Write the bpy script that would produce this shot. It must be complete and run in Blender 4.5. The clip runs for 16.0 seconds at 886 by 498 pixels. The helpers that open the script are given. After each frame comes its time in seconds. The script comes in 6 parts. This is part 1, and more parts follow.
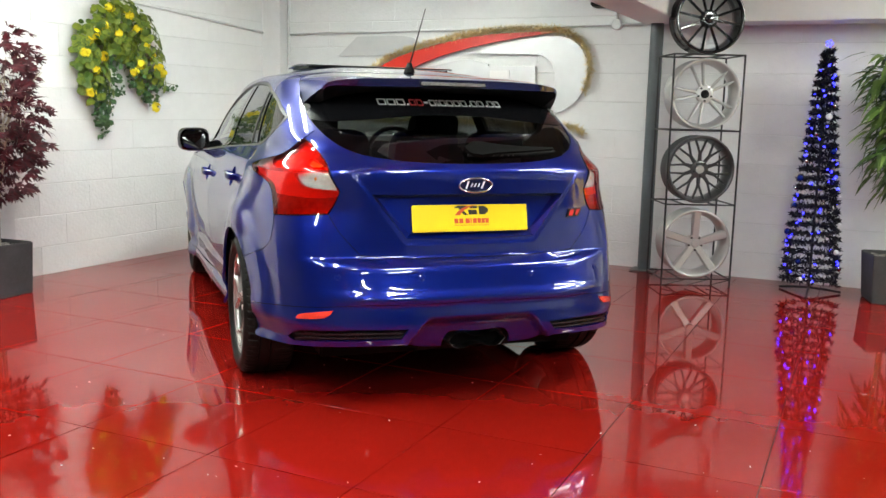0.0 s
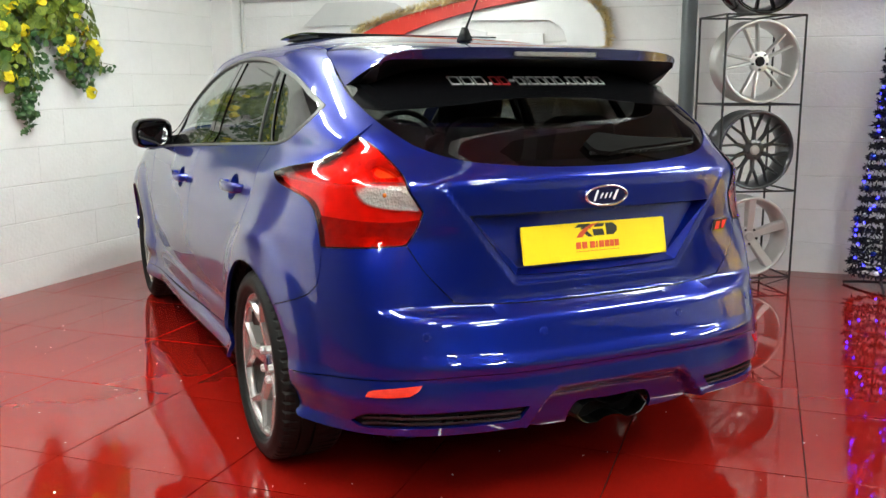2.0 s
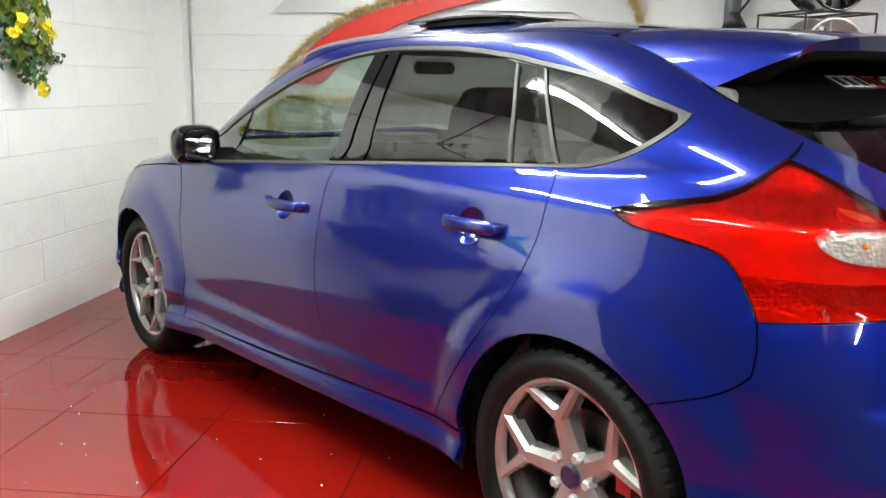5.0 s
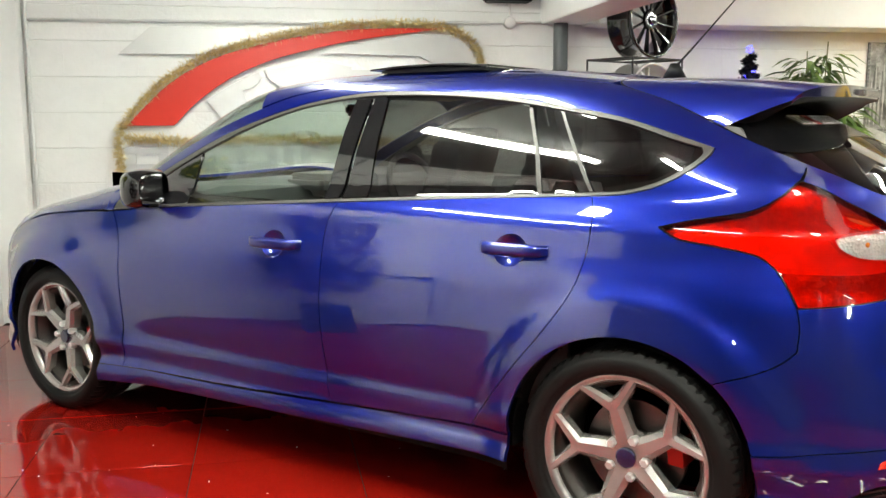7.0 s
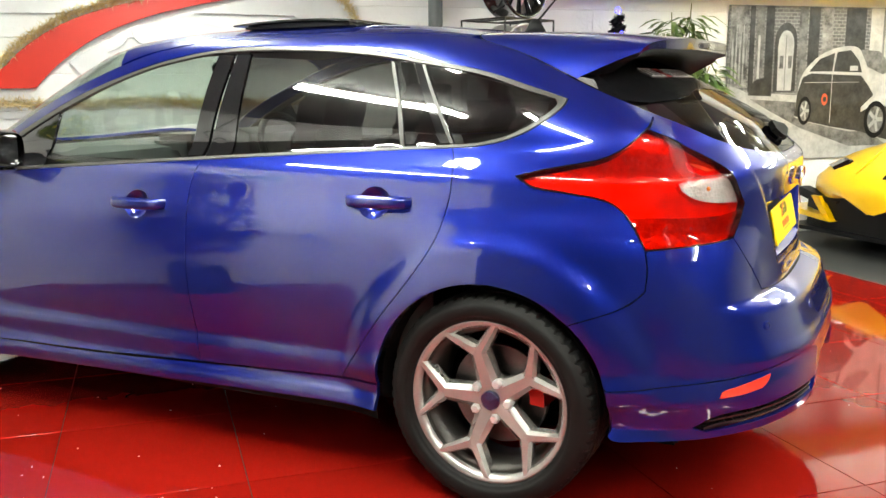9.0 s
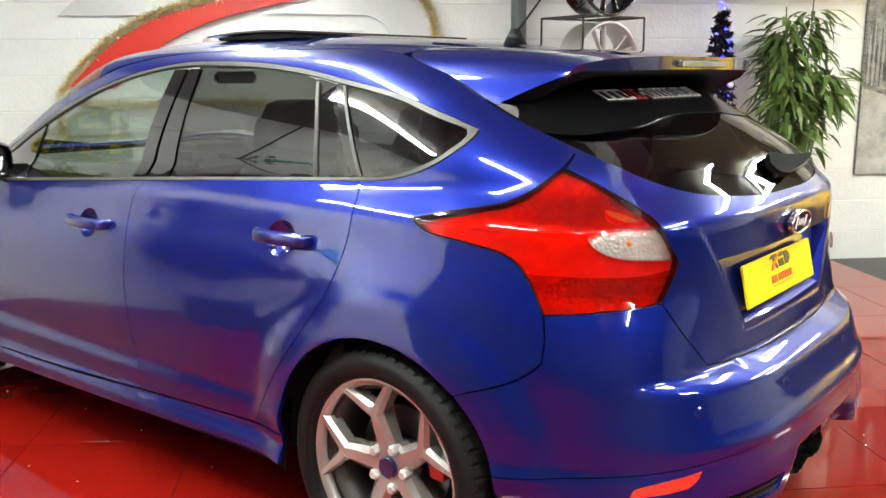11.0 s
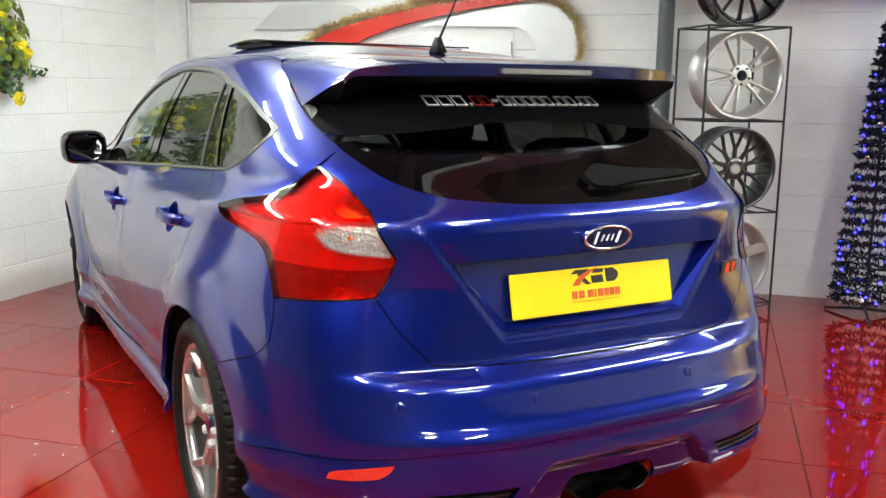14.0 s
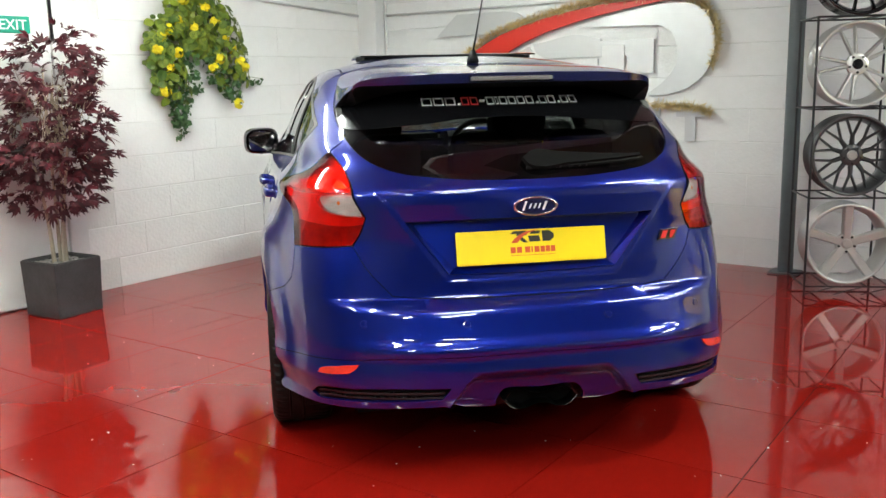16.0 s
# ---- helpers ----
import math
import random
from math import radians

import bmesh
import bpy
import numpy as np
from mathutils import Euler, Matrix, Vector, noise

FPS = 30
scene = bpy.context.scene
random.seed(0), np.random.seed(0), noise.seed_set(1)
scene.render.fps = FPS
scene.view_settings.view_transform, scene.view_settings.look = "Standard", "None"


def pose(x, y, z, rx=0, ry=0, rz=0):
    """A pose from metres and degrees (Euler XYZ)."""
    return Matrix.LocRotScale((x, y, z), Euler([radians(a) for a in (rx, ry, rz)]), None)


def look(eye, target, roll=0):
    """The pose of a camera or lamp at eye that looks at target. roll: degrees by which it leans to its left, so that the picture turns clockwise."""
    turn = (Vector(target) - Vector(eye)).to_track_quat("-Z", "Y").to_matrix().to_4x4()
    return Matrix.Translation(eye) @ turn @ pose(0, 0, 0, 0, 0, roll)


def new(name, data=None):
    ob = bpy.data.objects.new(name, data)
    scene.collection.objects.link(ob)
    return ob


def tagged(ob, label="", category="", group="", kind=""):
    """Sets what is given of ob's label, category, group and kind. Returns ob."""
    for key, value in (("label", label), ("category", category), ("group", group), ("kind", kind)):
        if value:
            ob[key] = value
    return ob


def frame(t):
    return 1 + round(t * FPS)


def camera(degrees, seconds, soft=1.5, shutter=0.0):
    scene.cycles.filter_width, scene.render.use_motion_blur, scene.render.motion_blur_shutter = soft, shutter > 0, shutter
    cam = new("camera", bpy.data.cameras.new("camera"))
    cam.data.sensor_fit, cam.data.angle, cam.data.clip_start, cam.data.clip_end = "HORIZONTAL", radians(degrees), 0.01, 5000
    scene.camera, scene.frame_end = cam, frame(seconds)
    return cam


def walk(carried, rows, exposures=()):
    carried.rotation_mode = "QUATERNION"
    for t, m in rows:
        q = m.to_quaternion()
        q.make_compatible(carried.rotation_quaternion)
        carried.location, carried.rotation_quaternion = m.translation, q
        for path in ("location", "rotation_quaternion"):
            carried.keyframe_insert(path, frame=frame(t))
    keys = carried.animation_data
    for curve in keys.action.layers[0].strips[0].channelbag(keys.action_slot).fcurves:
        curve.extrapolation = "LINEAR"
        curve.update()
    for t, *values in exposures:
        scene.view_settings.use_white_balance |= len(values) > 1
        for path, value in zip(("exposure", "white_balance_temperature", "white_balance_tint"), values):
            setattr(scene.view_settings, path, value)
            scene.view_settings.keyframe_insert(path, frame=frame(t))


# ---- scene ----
from mathutils.geometry import delaunay_2d_cdt

cam = camera(52.3, 16.0)
PATH = [
    (0, (-1.397, -3.361, 1.237), (-0.721, -1.504, 0.93), 1.3),
    (0.5, (-1.333, -3.081, 1.242), (-0.66, -1.223, 0.932), 1.1),
    (1, (-1.412, -2.714, 1.261), (-0.701, -0.871, 0.951), 0.7),
    (1.5, (-1.473, -2.413, 1.25), (-0.716, -0.59, 0.93), 0.2),
    (2, (-1.574, -2.086, 1.252), (-0.729, -0.31, 0.892), -0.1),
    (2.5, (-1.66, -1.821, 1.26), (-0.735, -0.09, 0.873), -0.6),
    (3, (-1.697, -1.52, 1.268), (-0.725, 0.176, 0.846), -0.8),
    (3.5, (-1.793, -1.249, 1.246), (-0.782, 0.425, 0.827), -0.0),
    (4, (-2.057, -1.054, 1.241), (-0.952, 0.565, 0.847), 0.2),
    (4.5, (-2.206, -0.798, 1.244), (-1.045, 0.786, 0.865), 0.4),
    (7, (-3.156, -0.107, 1.264), (-1.515, 1.0, 0.982), -0.2),
    (7.5, (-3.244, -0.083, 1.264), (-1.524, 0.898, 0.982), -0.5),
    (8, (-3.269, -0.071, 1.266), (-1.505, 0.819, 0.955), -0.7),
    (8.5, (-3.237, -0.119, 1.221), (-1.47, 0.757, 0.884), -0.6),
    (11, (-2.451, -0.663, 1.32), (-0.928, 0.577, 0.939), -0.3),
    (11.5, (-2.229, -0.801, 1.354), (-0.807, 0.565, 1.02), 0.4),
    (12, (-1.993, -0.847, 1.359), (-0.665, 0.618, 1.064), 0.6),
    (12.5, (-1.806, -0.977, 1.351), (-0.57, 0.57, 1.068), 0.7),
    (13, (-1.626, -1.228, 1.327), (-0.525, 0.417, 1.039), 0.8),
    (13.5, (-1.565, -1.463, 1.295), (-0.53, 0.22, 0.981), 0.9),
    (14, (-1.45, -1.692, 1.301), (-0.51, 0.038, 0.946), 0.7),
    (14.5, (-1.316, -1.958, 1.318), (-0.507, -0.168, 0.943), 0.1),
    (15, (-1.201, -2.242, 1.306), (-0.539, -0.392, 0.931), -0.6),
    (15.5, (-1.068, -2.483, 1.317), (-0.558, -0.585, 0.945), -1.2),
    (16, (-0.828, -2.742, 1.342), (-0.477, -0.808, 0.973), -1.2),
]
EXPOSURES = [(0.0, 0.08, 6500, 10), (2.0, 0.14, 6500, 10), (3.2, 0.38, 6450, 10), (4.5, 0.28, 6450, 10), (7.0, 0.35, 6900, 10), (7.6, 0.5, 6900, 10), (8.7, 0.55, 6900, 10), (11.0, 0.42, 6700, 10), (12.2, 0.15, 6600, 10), (14.0, 0.25, 6500, 10), (15.0, 0.1, 6500, 10), (16.0, 0.0, 6500, 10)]
walk(cam, [(t, look(eye, target, roll)) for t, eye, target, roll in PATH], EXPOSURES)

# ---- light ----
ROOM = pose(0, 0, 0, 0, 0, -45)      # the room stands at 45 degrees to the car
CEILING = 2.45
world = bpy.data.worlds.new("world")
scene.world = world
world.use_nodes = True
world.node_tree.nodes["Background"].inputs[0].default_value = (0.8, 0.87, 1.0, 1)
world.node_tree.nodes["Background"].inputs[1].default_value = 0.25


# ---- materials ----
def material(name, base, rough=0.5, metal=0.0, coat=0.0, vary=0.0, scale=8.0, bump_by=0.0, bump_scale=60.0, tint=None, emit=None, emit_by=0.0, random_by=0.0, spec=0.5, rough_vary=0.0, aniso=0.0):
    """A Principled material with variation at two scales, fine relief and a random shift from piece to piece."""
    m = bpy.data.materials.new(name)
    m.use_nodes = True
    nt = m.node_tree
    b = nt.nodes["Principled BSDF"]
    b.inputs["Base Color"].default_value = (*base, 1)
    b.inputs["Roughness"].default_value = rough
    b.inputs["Metallic"].default_value = metal
    b.inputs["Coat Weight"].default_value = coat
    b.inputs["Coat Roughness"].default_value = 0.03
    b.inputs["Specular IOR Level"].default_value = spec
    b.inputs["Anisotropic"].default_value = aniso
    if emit:
        b.inputs["Emission Color"].default_value = (*emit, 1)
        b.inputs["Emission Strength"].default_value = emit_by
    co = nt.nodes.new("ShaderNodeTexCoord")
    if vary or rough_vary:
        n1 = nt.nodes.new("ShaderNodeTexNoise")
        n1.inputs["Scale"].default_value = scale
        n1.inputs["Detail"].default_value = 6
        nt.links.new(co.outputs["Object"], n1.inputs["Vector"])
    if vary:
        n2 = nt.nodes.new("ShaderNodeTexNoise")
        n2.inputs["Scale"].default_value = scale * 9
        n2.inputs["Detail"].default_value = 4
        nt.links.new(co.outputs["Object"], n2.inputs["Vector"])
        add = nt.nodes.new("ShaderNodeMath")
        add.operation = "MULTIPLY_ADD"
        nt.links.new(n2.outputs[0], add.inputs[0])
        add.inputs[1].default_value = 0.4
        nt.links.new(n1.outputs[0], add.inputs[2])
        value = add
        if random_by:
            oi = nt.nodes.new("ShaderNodeObjectInfo")
            add2 = nt.nodes.new("ShaderNodeMath")
            add2.operation = "MULTIPLY_ADD"
            nt.links.new(oi.outputs["Random"], add2.inputs[0])
            add2.inputs[1].default_value = random_by
            nt.links.new(add.outputs[0], add2.inputs[2])
            value = add2
        ramp = nt.nodes.new("ShaderNodeMapRange")
        ramp.inputs[1].default_value, ramp.inputs[2].default_value = 0.4, 1.0 + random_by
        nt.links.new(value.outputs[0], ramp.inputs[0])
        mix = nt.nodes.new("ShaderNodeMix")
        mix.data_type = "RGBA"
        low = [c * (1 - vary) for c in base]
        high = tint or [min(1, c * (1 + vary * 0.6)) for c in base]
        mix.inputs[6].default_value = (*low, 1)
        mix.inputs[7].default_value = (*high, 1)
        nt.links.new(ramp.outputs[0], mix.inputs[0])
        nt.links.new(mix.outputs[2], b.inputs["Base Color"])
    if rough_vary:
        rr = nt.nodes.new("ShaderNodeMapRange")
        rr.inputs[1].default_value, rr.inputs[2].default_value = 0.3, 0.7
        rr.inputs[3].default_value, rr.inputs[4].default_value = max(0.0, rough - rough_vary), rough + rough_vary
        nt.links.new(n1.outputs[0], rr.inputs[0])
        nt.links.new(rr.outputs[0], b.inputs["Roughness"])
    if bump_by:
        n3 = nt.nodes.new("ShaderNodeTexNoise")
        n3.inputs["Scale"].default_value = bump_scale
        n3.inputs["Detail"].default_value = 3
        nt.links.new(co.outputs["Object"], n3.inputs["Vector"])
        bp = nt.nodes.new("ShaderNodeBump")
        bp.inputs["Strength"].default_value = bump_by
        bp.inputs["Distance"].default_value = 0.01
        nt.links.new(n3.outputs[0], bp.inputs["Height"])
        nt.links.new(bp.outputs[0], b.inputs["Normal"])
    return m


def pane_material(name, tint, gloss=1.5, rough=0.0):
    """Thin glass: clear in its tint, with the mirror image that Fresnel gives."""
    m = bpy.data.materials.new(name)
    m.use_nodes = True
    nt = m.node_tree
    nt.nodes.clear()
    out = nt.nodes.new("ShaderNodeOutputMaterial")
    mix = nt.nodes.new("ShaderNodeMixShader")
    tr = nt.nodes.new("ShaderNodeBsdfTransparent")
    tr.inputs[0].default_value = (*tint, 1)
    gl = nt.nodes.new("ShaderNodeBsdfGlossy")
    gl.inputs["Roughness"].default_value = rough
    fr = nt.nodes.new("ShaderNodeLayerWeight")
    fr.inputs[0].default_value = 0.5
    po = nt.nodes.new("ShaderNodeMath")
    po.operation = "POWER"
    po.inputs[1].default_value = 5.0
    nt.links.new(fr.outputs["Facing"], po.inputs[0])
    f0 = ((gloss - 1) / (gloss + 1)) ** 2 * 2
    ma = nt.nodes.new("ShaderNodeMath")
    ma.operation = "MULTIPLY_ADD"
    ma.inputs[1].default_value, ma.inputs[2].default_value = 1 - f0, f0
    nt.links.new(po.outputs[0], ma.inputs[0])
    nt.links.new(ma.outputs[0], mix.inputs[0])
    nt.links.new(tr.outputs[0], mix.inputs[1])
    nt.links.new(gl.outputs[0], mix.inputs[2])
    nt.links.new(mix.outputs[0], out.inputs[0])
    return m


M_WALL = material("painted_block", (0.81, 0.81, 0.80), 0.55, vary=0.07, scale=1.6, bump_by=0.35, bump_scale=45, random_by=0.12)
M_JOINT = material("painted_joint", (0.70, 0.70, 0.68), 0.65, vary=0.12, scale=3, bump_by=0.3)
M_PLASTER = material("white_plaster", (0.78, 0.78, 0.77), 0.6, vary=0.06, scale=2.2, bump_by=0.12, bump_scale=30)
M_DARKWALL = material("unseen_dark_grey", (0.10, 0.10, 0.10), 0.6, vary=0.15, scale=2, bump_by=0.1)
M_CEILING = material("ceiling_paint", (0.20, 0.20, 0.20), 0.7, vary=0.06, scale=1.3, bump_by=0.1)
M_TILE = material("red_floor_tile", (0.245, 0.0075, 0.0045), 0.045, spec=0.5, vary=0.14, scale=1.1, bump_by=0.012, bump_scale=5, random_by=0.15, rough_vary=0.025)
M_GROUT = material("tile_joint", (0.03, 0.003, 0.003), 0.7, vary=0.3, scale=9)
M_DARKCHROME = material("dark_chrome", (0.07, 0.065, 0.062), 0.3, metal=1.0, vary=0.15, scale=20)
M_DARKFLOOR = material("dark_grey_floor", (0.035, 0.036, 0.036), 0.45, vary=0.3, scale=3, bump_by=0.15, bump_scale=120)
M_STEEL = material("grey_painted_steel", (0.10, 0.115, 0.12), 0.42, vary=0.2, scale=5, bump_by=0.08)
M_BLACKMETAL = material("black_metal", (0.015, 0.015, 0.017), 0.4, vary=0.3, scale=12)
M_CONDUIT = material("painted_conduit", (0.72, 0.72, 0.71), 0.45, vary=0.08, scale=4)
M_TUBE = material("lit_tube", (0.9, 0.9, 0.9), 0.4, emit=(0.93, 1.0, 0.92), emit_by=76.0)
M_LAMPBODY = material("lamp_body", (0.75, 0.75, 0.75), 0.4, vary=0.05)
M_PAINT = material("blue_metallic_paint", (0.002, 0.013, 0.215), 0.35, metal=0.7, coat=1.0, vary=0.10, scale=700, spec=0.1)
M_PAINT.node_tree.nodes["Principled BSDF"].inputs["Specular Tint"].default_value = (1.0, 0.98, 0.66, 1)
M_PAINT.node_tree.nodes["Principled BSDF"].inputs["Coat IOR"].default_value = 1.82
M_PAINT.node_tree.nodes["Principled BSDF"].inputs["Coat Roughness"].default_value = 0.012
M_BLACKGLOSS = material("gloss_black", (0.006, 0.006, 0.007), 0.08, coat=0.6, vary=0.2, scale=6)
M_BLACK = material("black_plastic", (0.006, 0.006, 0.0065), 0.5, spec=0.2, vary=0.25, scale=20, bump_by=0.15, bump_scale=400)
M_BAND = material("black_window_band", (0.005, 0.005, 0.006), 0.2, spec=0.3, vary=0.2, scale=6)
M_UNDER = material("underbody", (0.006, 0.006, 0.006), 0.8, spec=0.08, vary=0.3, scale=7)
M_TRIM = material("satin_trim", (0.10, 0.098, 0.095), 0.42, metal=0.6, vary=0.08, scale=10)
M_CHROME = material("chrome", (0.82, 0.82, 0.83), 0.06, metal=1.0)
M_MIRROR = material("dark_mirror", (0.30, 0.30, 0.31), 0.04, metal=1.0)
M_TYRE = material("tyre_rubber", (0.007, 0.007, 0.007), 0.55, vary=0.35, scale=9, bump_by=0.06, bump_scale=140, spec=0.2)
M_RIM = material("bronze_grey_rim", (0.46, 0.44, 0.425), 0.27, metal=0.7, coat=0.3, vary=0.10, scale=14)
M_BARREL = material("dark_wheel_barrel", (0.07, 0.065, 0.06), 0.45, metal=0.7, vary=0.3, scale=14)
M_DISC = material("brake_disc", (0.14, 0.13, 0.125), 0.35, metal=1.0, vary=0.3, scale=20)
M_CALIPER = material("red_caliper", (0.60, 0.015, 0.01), 0.3, coat=0.5, vary=0.12, scale=15)
M_SEAT = material("dark_seat_cloth", (0.014, 0.014, 0.016), 0.85, vary=0.3, scale=25, bump_by=0.05, bump_scale=120, spec=0.2)
M_DASH = material("dash_plastic", (0.06, 0.062, 0.064), 0.6, vary=0.2, scale=9, bump_by=0.1, bump_scale=300)
M_HEADLINER = material("grey_headliner", (0.16, 0.16, 0.155), 0.9, vary=0.1, scale=30)
M_CLEARGLASS = pane_material("clear_car_glass", (0.70, 0.78, 0.73), 1.62)
M_TINTGLASS = pane_material("tinted_car_glass", (0.20, 0.20, 0.197), 1.55)
M_REARGLASS = pane_material("tinted_rear_glass", (0.21, 0.215, 0.21), 1.5)
M_REDLENS = pane_material("red_lens", (0.97, 0.07, 0.03), 1.45)
M_CLEARLENS = pane_material("clear_lens", (0.88, 0.88, 0.86), 1.45)
M_LAMPBOWL = material("lamp_reflector", (0.72, 0.71, 0.70), 0.3, metal=0.25, vary=0.2, scale=30, bump_by=0.12, bump_scale=60)
_nt = M_LAMPBOWL.node_tree
_wave = _nt.nodes.new("ShaderNodeTexWave")
_wave.bands_direction = "Z"
_wave.inputs["Scale"].default_value = 38
_wave.inputs["Distortion"].default_value = 1.2
_tc = _nt.nodes.new("ShaderNodeTexCoord")
_nt.links.new(_tc.outputs["Object"], _wave.inputs["Vector"])
_bp = _nt.nodes.new("ShaderNodeBump")
_bp.inputs["Strength"].default_value, _bp.inputs["Distance"].default_value = 0.05, 0.004
_nt.links.new(_wave.outputs[1], _bp.inputs["Height"])
_nt.links.new(_bp.outputs[0], _nt.nodes["Principled BSDF"].inputs["Normal"])
M_FACET = material("faceted_reflector", (0.70, 0.70, 0.69), 0.32, metal=0.6, vary=0.25, scale=40)
_nt = M_FACET.node_tree
_tc = _nt.nodes.new("ShaderNodeTexCoord")
_vo = _nt.nodes.new("ShaderNodeTexVoronoi")
_vo.inputs["Scale"].default_value = 120
_nt.links.new(_tc.outputs["Object"], _vo.inputs["Vector"])
_bp = _nt.nodes.new("ShaderNodeBump")
_bp.inputs["Strength"].default_value, _bp.inputs["Distance"].default_value = 0.24, 0.01
_nt.links.new(_vo.outputs[0], _bp.inputs["Height"])
_nt.links.new(_bp.outputs[0], _nt.nodes["Principled BSDF"].inputs["Normal"])
M_LAMPDARK = material("shaded_reflector", (0.50, 0.48, 0.46), 0.25, metal=0.6, vary=0.3, scale=40, bump_by=0.3, bump_scale=90)
M_AMBERLENS = pane_material("amber_lens", (0.97, 0.28, 0.045), 1.45)
M_AMBER = material("amber_bulb", (0.85, 0.26, 0.04), 0.25, vary=0.1)
M_REFLECTOR = material("red_reflector", (0.70, 0.03, 0.015), 0.12, coat=0.6, vary=0.15, scale=60, bump_by=0.4, bump_scale=500)
M_PLATE = material("yellow_plate", (0.84, 0.64, 0.006), 0.38, coat=0.0, vary=0.04, scale=9)
M_PLATEDARK = material("plate_print_dark", (0.03, 0.028, 0.025), 0.35)
M_PLATERED = material("plate_print_red", (0.62, 0.09, 0.03), 0.35)
M_WHITEPRINT = material("white_vinyl", (0.88, 0.88, 0.88), 0.4)
M_REDPRINT = material("red_vinyl", (0.60, 0.02, 0.02), 0.4)
M_NAVY = material("dark_navy_enamel", (0.008, 0.010, 0.05), 0.15, coat=0.8)
M_SIGNRED = material("red_sign_face", (0.60, 0.025, 0.012), 0.35, vary=0.06, scale=3)
M_SIGNSILVER = material("brushed_silver_sign", (0.66, 0.66, 0.66), 0.42, metal=0.6, vary=0.12, scale=1.2)
M_SIGNWHITE = material("white_sign_edge", (0.82, 0.82, 0.81), 0.35, vary=0.04)
M_GOLD = material("gold_tinsel", (0.74, 0.60, 0.30), 0.28, metal=0.7, vary=0.3, scale=60)


# ---- mesh helpers ----
def mesh_object(name, verts, faces, mat, parent=None, label="", smooth=False):
    me = bpy.data.meshes.new(name)
    me.from_pydata([tuple(v) for v in verts], [], [tuple(int(i) for i in f) for f in faces])
    me.update()
    if smooth:
        me.polygons.foreach_set("use_smooth", [True] * len(me.polygons))
    if mat:
        me.materials.append(mat)
    ob = new(name, me)
    ob.parent = parent
    return tagged(ob, label)


def part(name, bm, mat, parent=None, label="", smooth=False):
    me = bpy.data.meshes.new(name)
    bmesh.ops.recalc_face_normals(bm, faces=bm.faces)
    bm.to_mesh(me)
    bm.free()
    if smooth:
        me.polygons.foreach_set("use_smooth", [True] * len(me.polygons))
    me.materials.append(mat)
    ob = new(name, me)
    ob.parent = parent
    return tagged(ob, label)


def thing(name, label, category, m=None, group="", kind=""):
    ob = new(name)
    ob.empty_display_size = 0.05
    if m is not None:
        ob.matrix_world = m
    return tagged(ob, label, category, group, kind)


def box(bm, x0, y0, z0, x1, y1, z1, bevel=0.0, m=None):
    """A box with bevelled edges, added to bm."""
    made = bmesh.ops.create_cube(bm, size=1, matrix=Matrix.Translation(((x0 + x1) / 2, (y0 + y1) / 2, (z0 + z1) / 2)) @ Matrix.Diagonal((x1 - x0, y1 - y0, z1 - z0, 1)))
    vs = made["verts"]
    if bevel:
        es = list({e for v in vs for e in v.link_edges})
        r = bmesh.ops.bevel(bm, geom=es, offset=bevel, segments=2, affect="EDGES", clamp_overlap=True)
        vs = list({v for f in r["faces"] for v in f.verts} | {v for v in vs if v.is_valid})
    if m is not None:
        bmesh.ops.transform(bm, matrix=m, verts=vs)
    return vs


def boxed(x0, y0, z0, x1, y1, z1, bevel=0.004, m=None):
    bm = bmesh.new()
    box(bm, x0, y0, z0, x1, y1, z1, bevel, m)
    return bm


def tube(points, radius, sides=8, closed=False, bm=None, end_radius=None):
    """A round bar along points; the radius may run to end_radius."""
    bm = bm or bmesh.new()
    pts = [Vector(p) for p in points]
    rings, n = [], len(pts)
    up = None
    for i, p in enumerate(pts):
        d = (pts[(i + 1) % n] - pts[i - 1]) if closed else (pts[min(i + 1, n - 1)] - pts[max(i - 1, 0)])
        d.normalize()
        if up is None:
            up = d.orthogonal().normalized()
        up = (up - d * up.dot(d)).normalized()
        side = d.cross(up)
        r = radius if end_radius is None else radius + (end_radius - radius) * i / max(1, n - 1)
        rings.append([bm.verts.new(p + (up * math.cos(a) + side * math.sin(a)) * r) for a in (2 * math.pi * k / sides for k in range(sides))])
    for i in range(n if closed else n - 1):
        a, b = rings[i], rings[(i + 1) % n]
        for k in range(sides):
            bm.faces.new((a[k], a[(k + 1) % sides], b[(k + 1) % sides], b[k]))
    if not closed:
        bm.faces.new(rings[0][::-1])
        bm.faces.new(rings[-1])
    return bm


def lathe(profile, sides=48, bm=None, closed=False):
    """A turned body: profile of (radius, along) pairs round the x axis."""
    bm = bm or bmesh.new()
    rings = [[bm.verts.new((x, r * math.cos(a), r * math.sin(a))) for a in (2 * math.pi * k / sides for k in range(sides))] for r, x in profile]
    pairs = list(zip(rings, rings[1:])) + ([(rings[-1], rings[0])] if closed else [])
    for a, b in pairs:
        for k in range(sides):
            bm.faces.new((a[k], a[(k + 1) % sides], b[(k + 1) % sides], b[k]))
    return bm


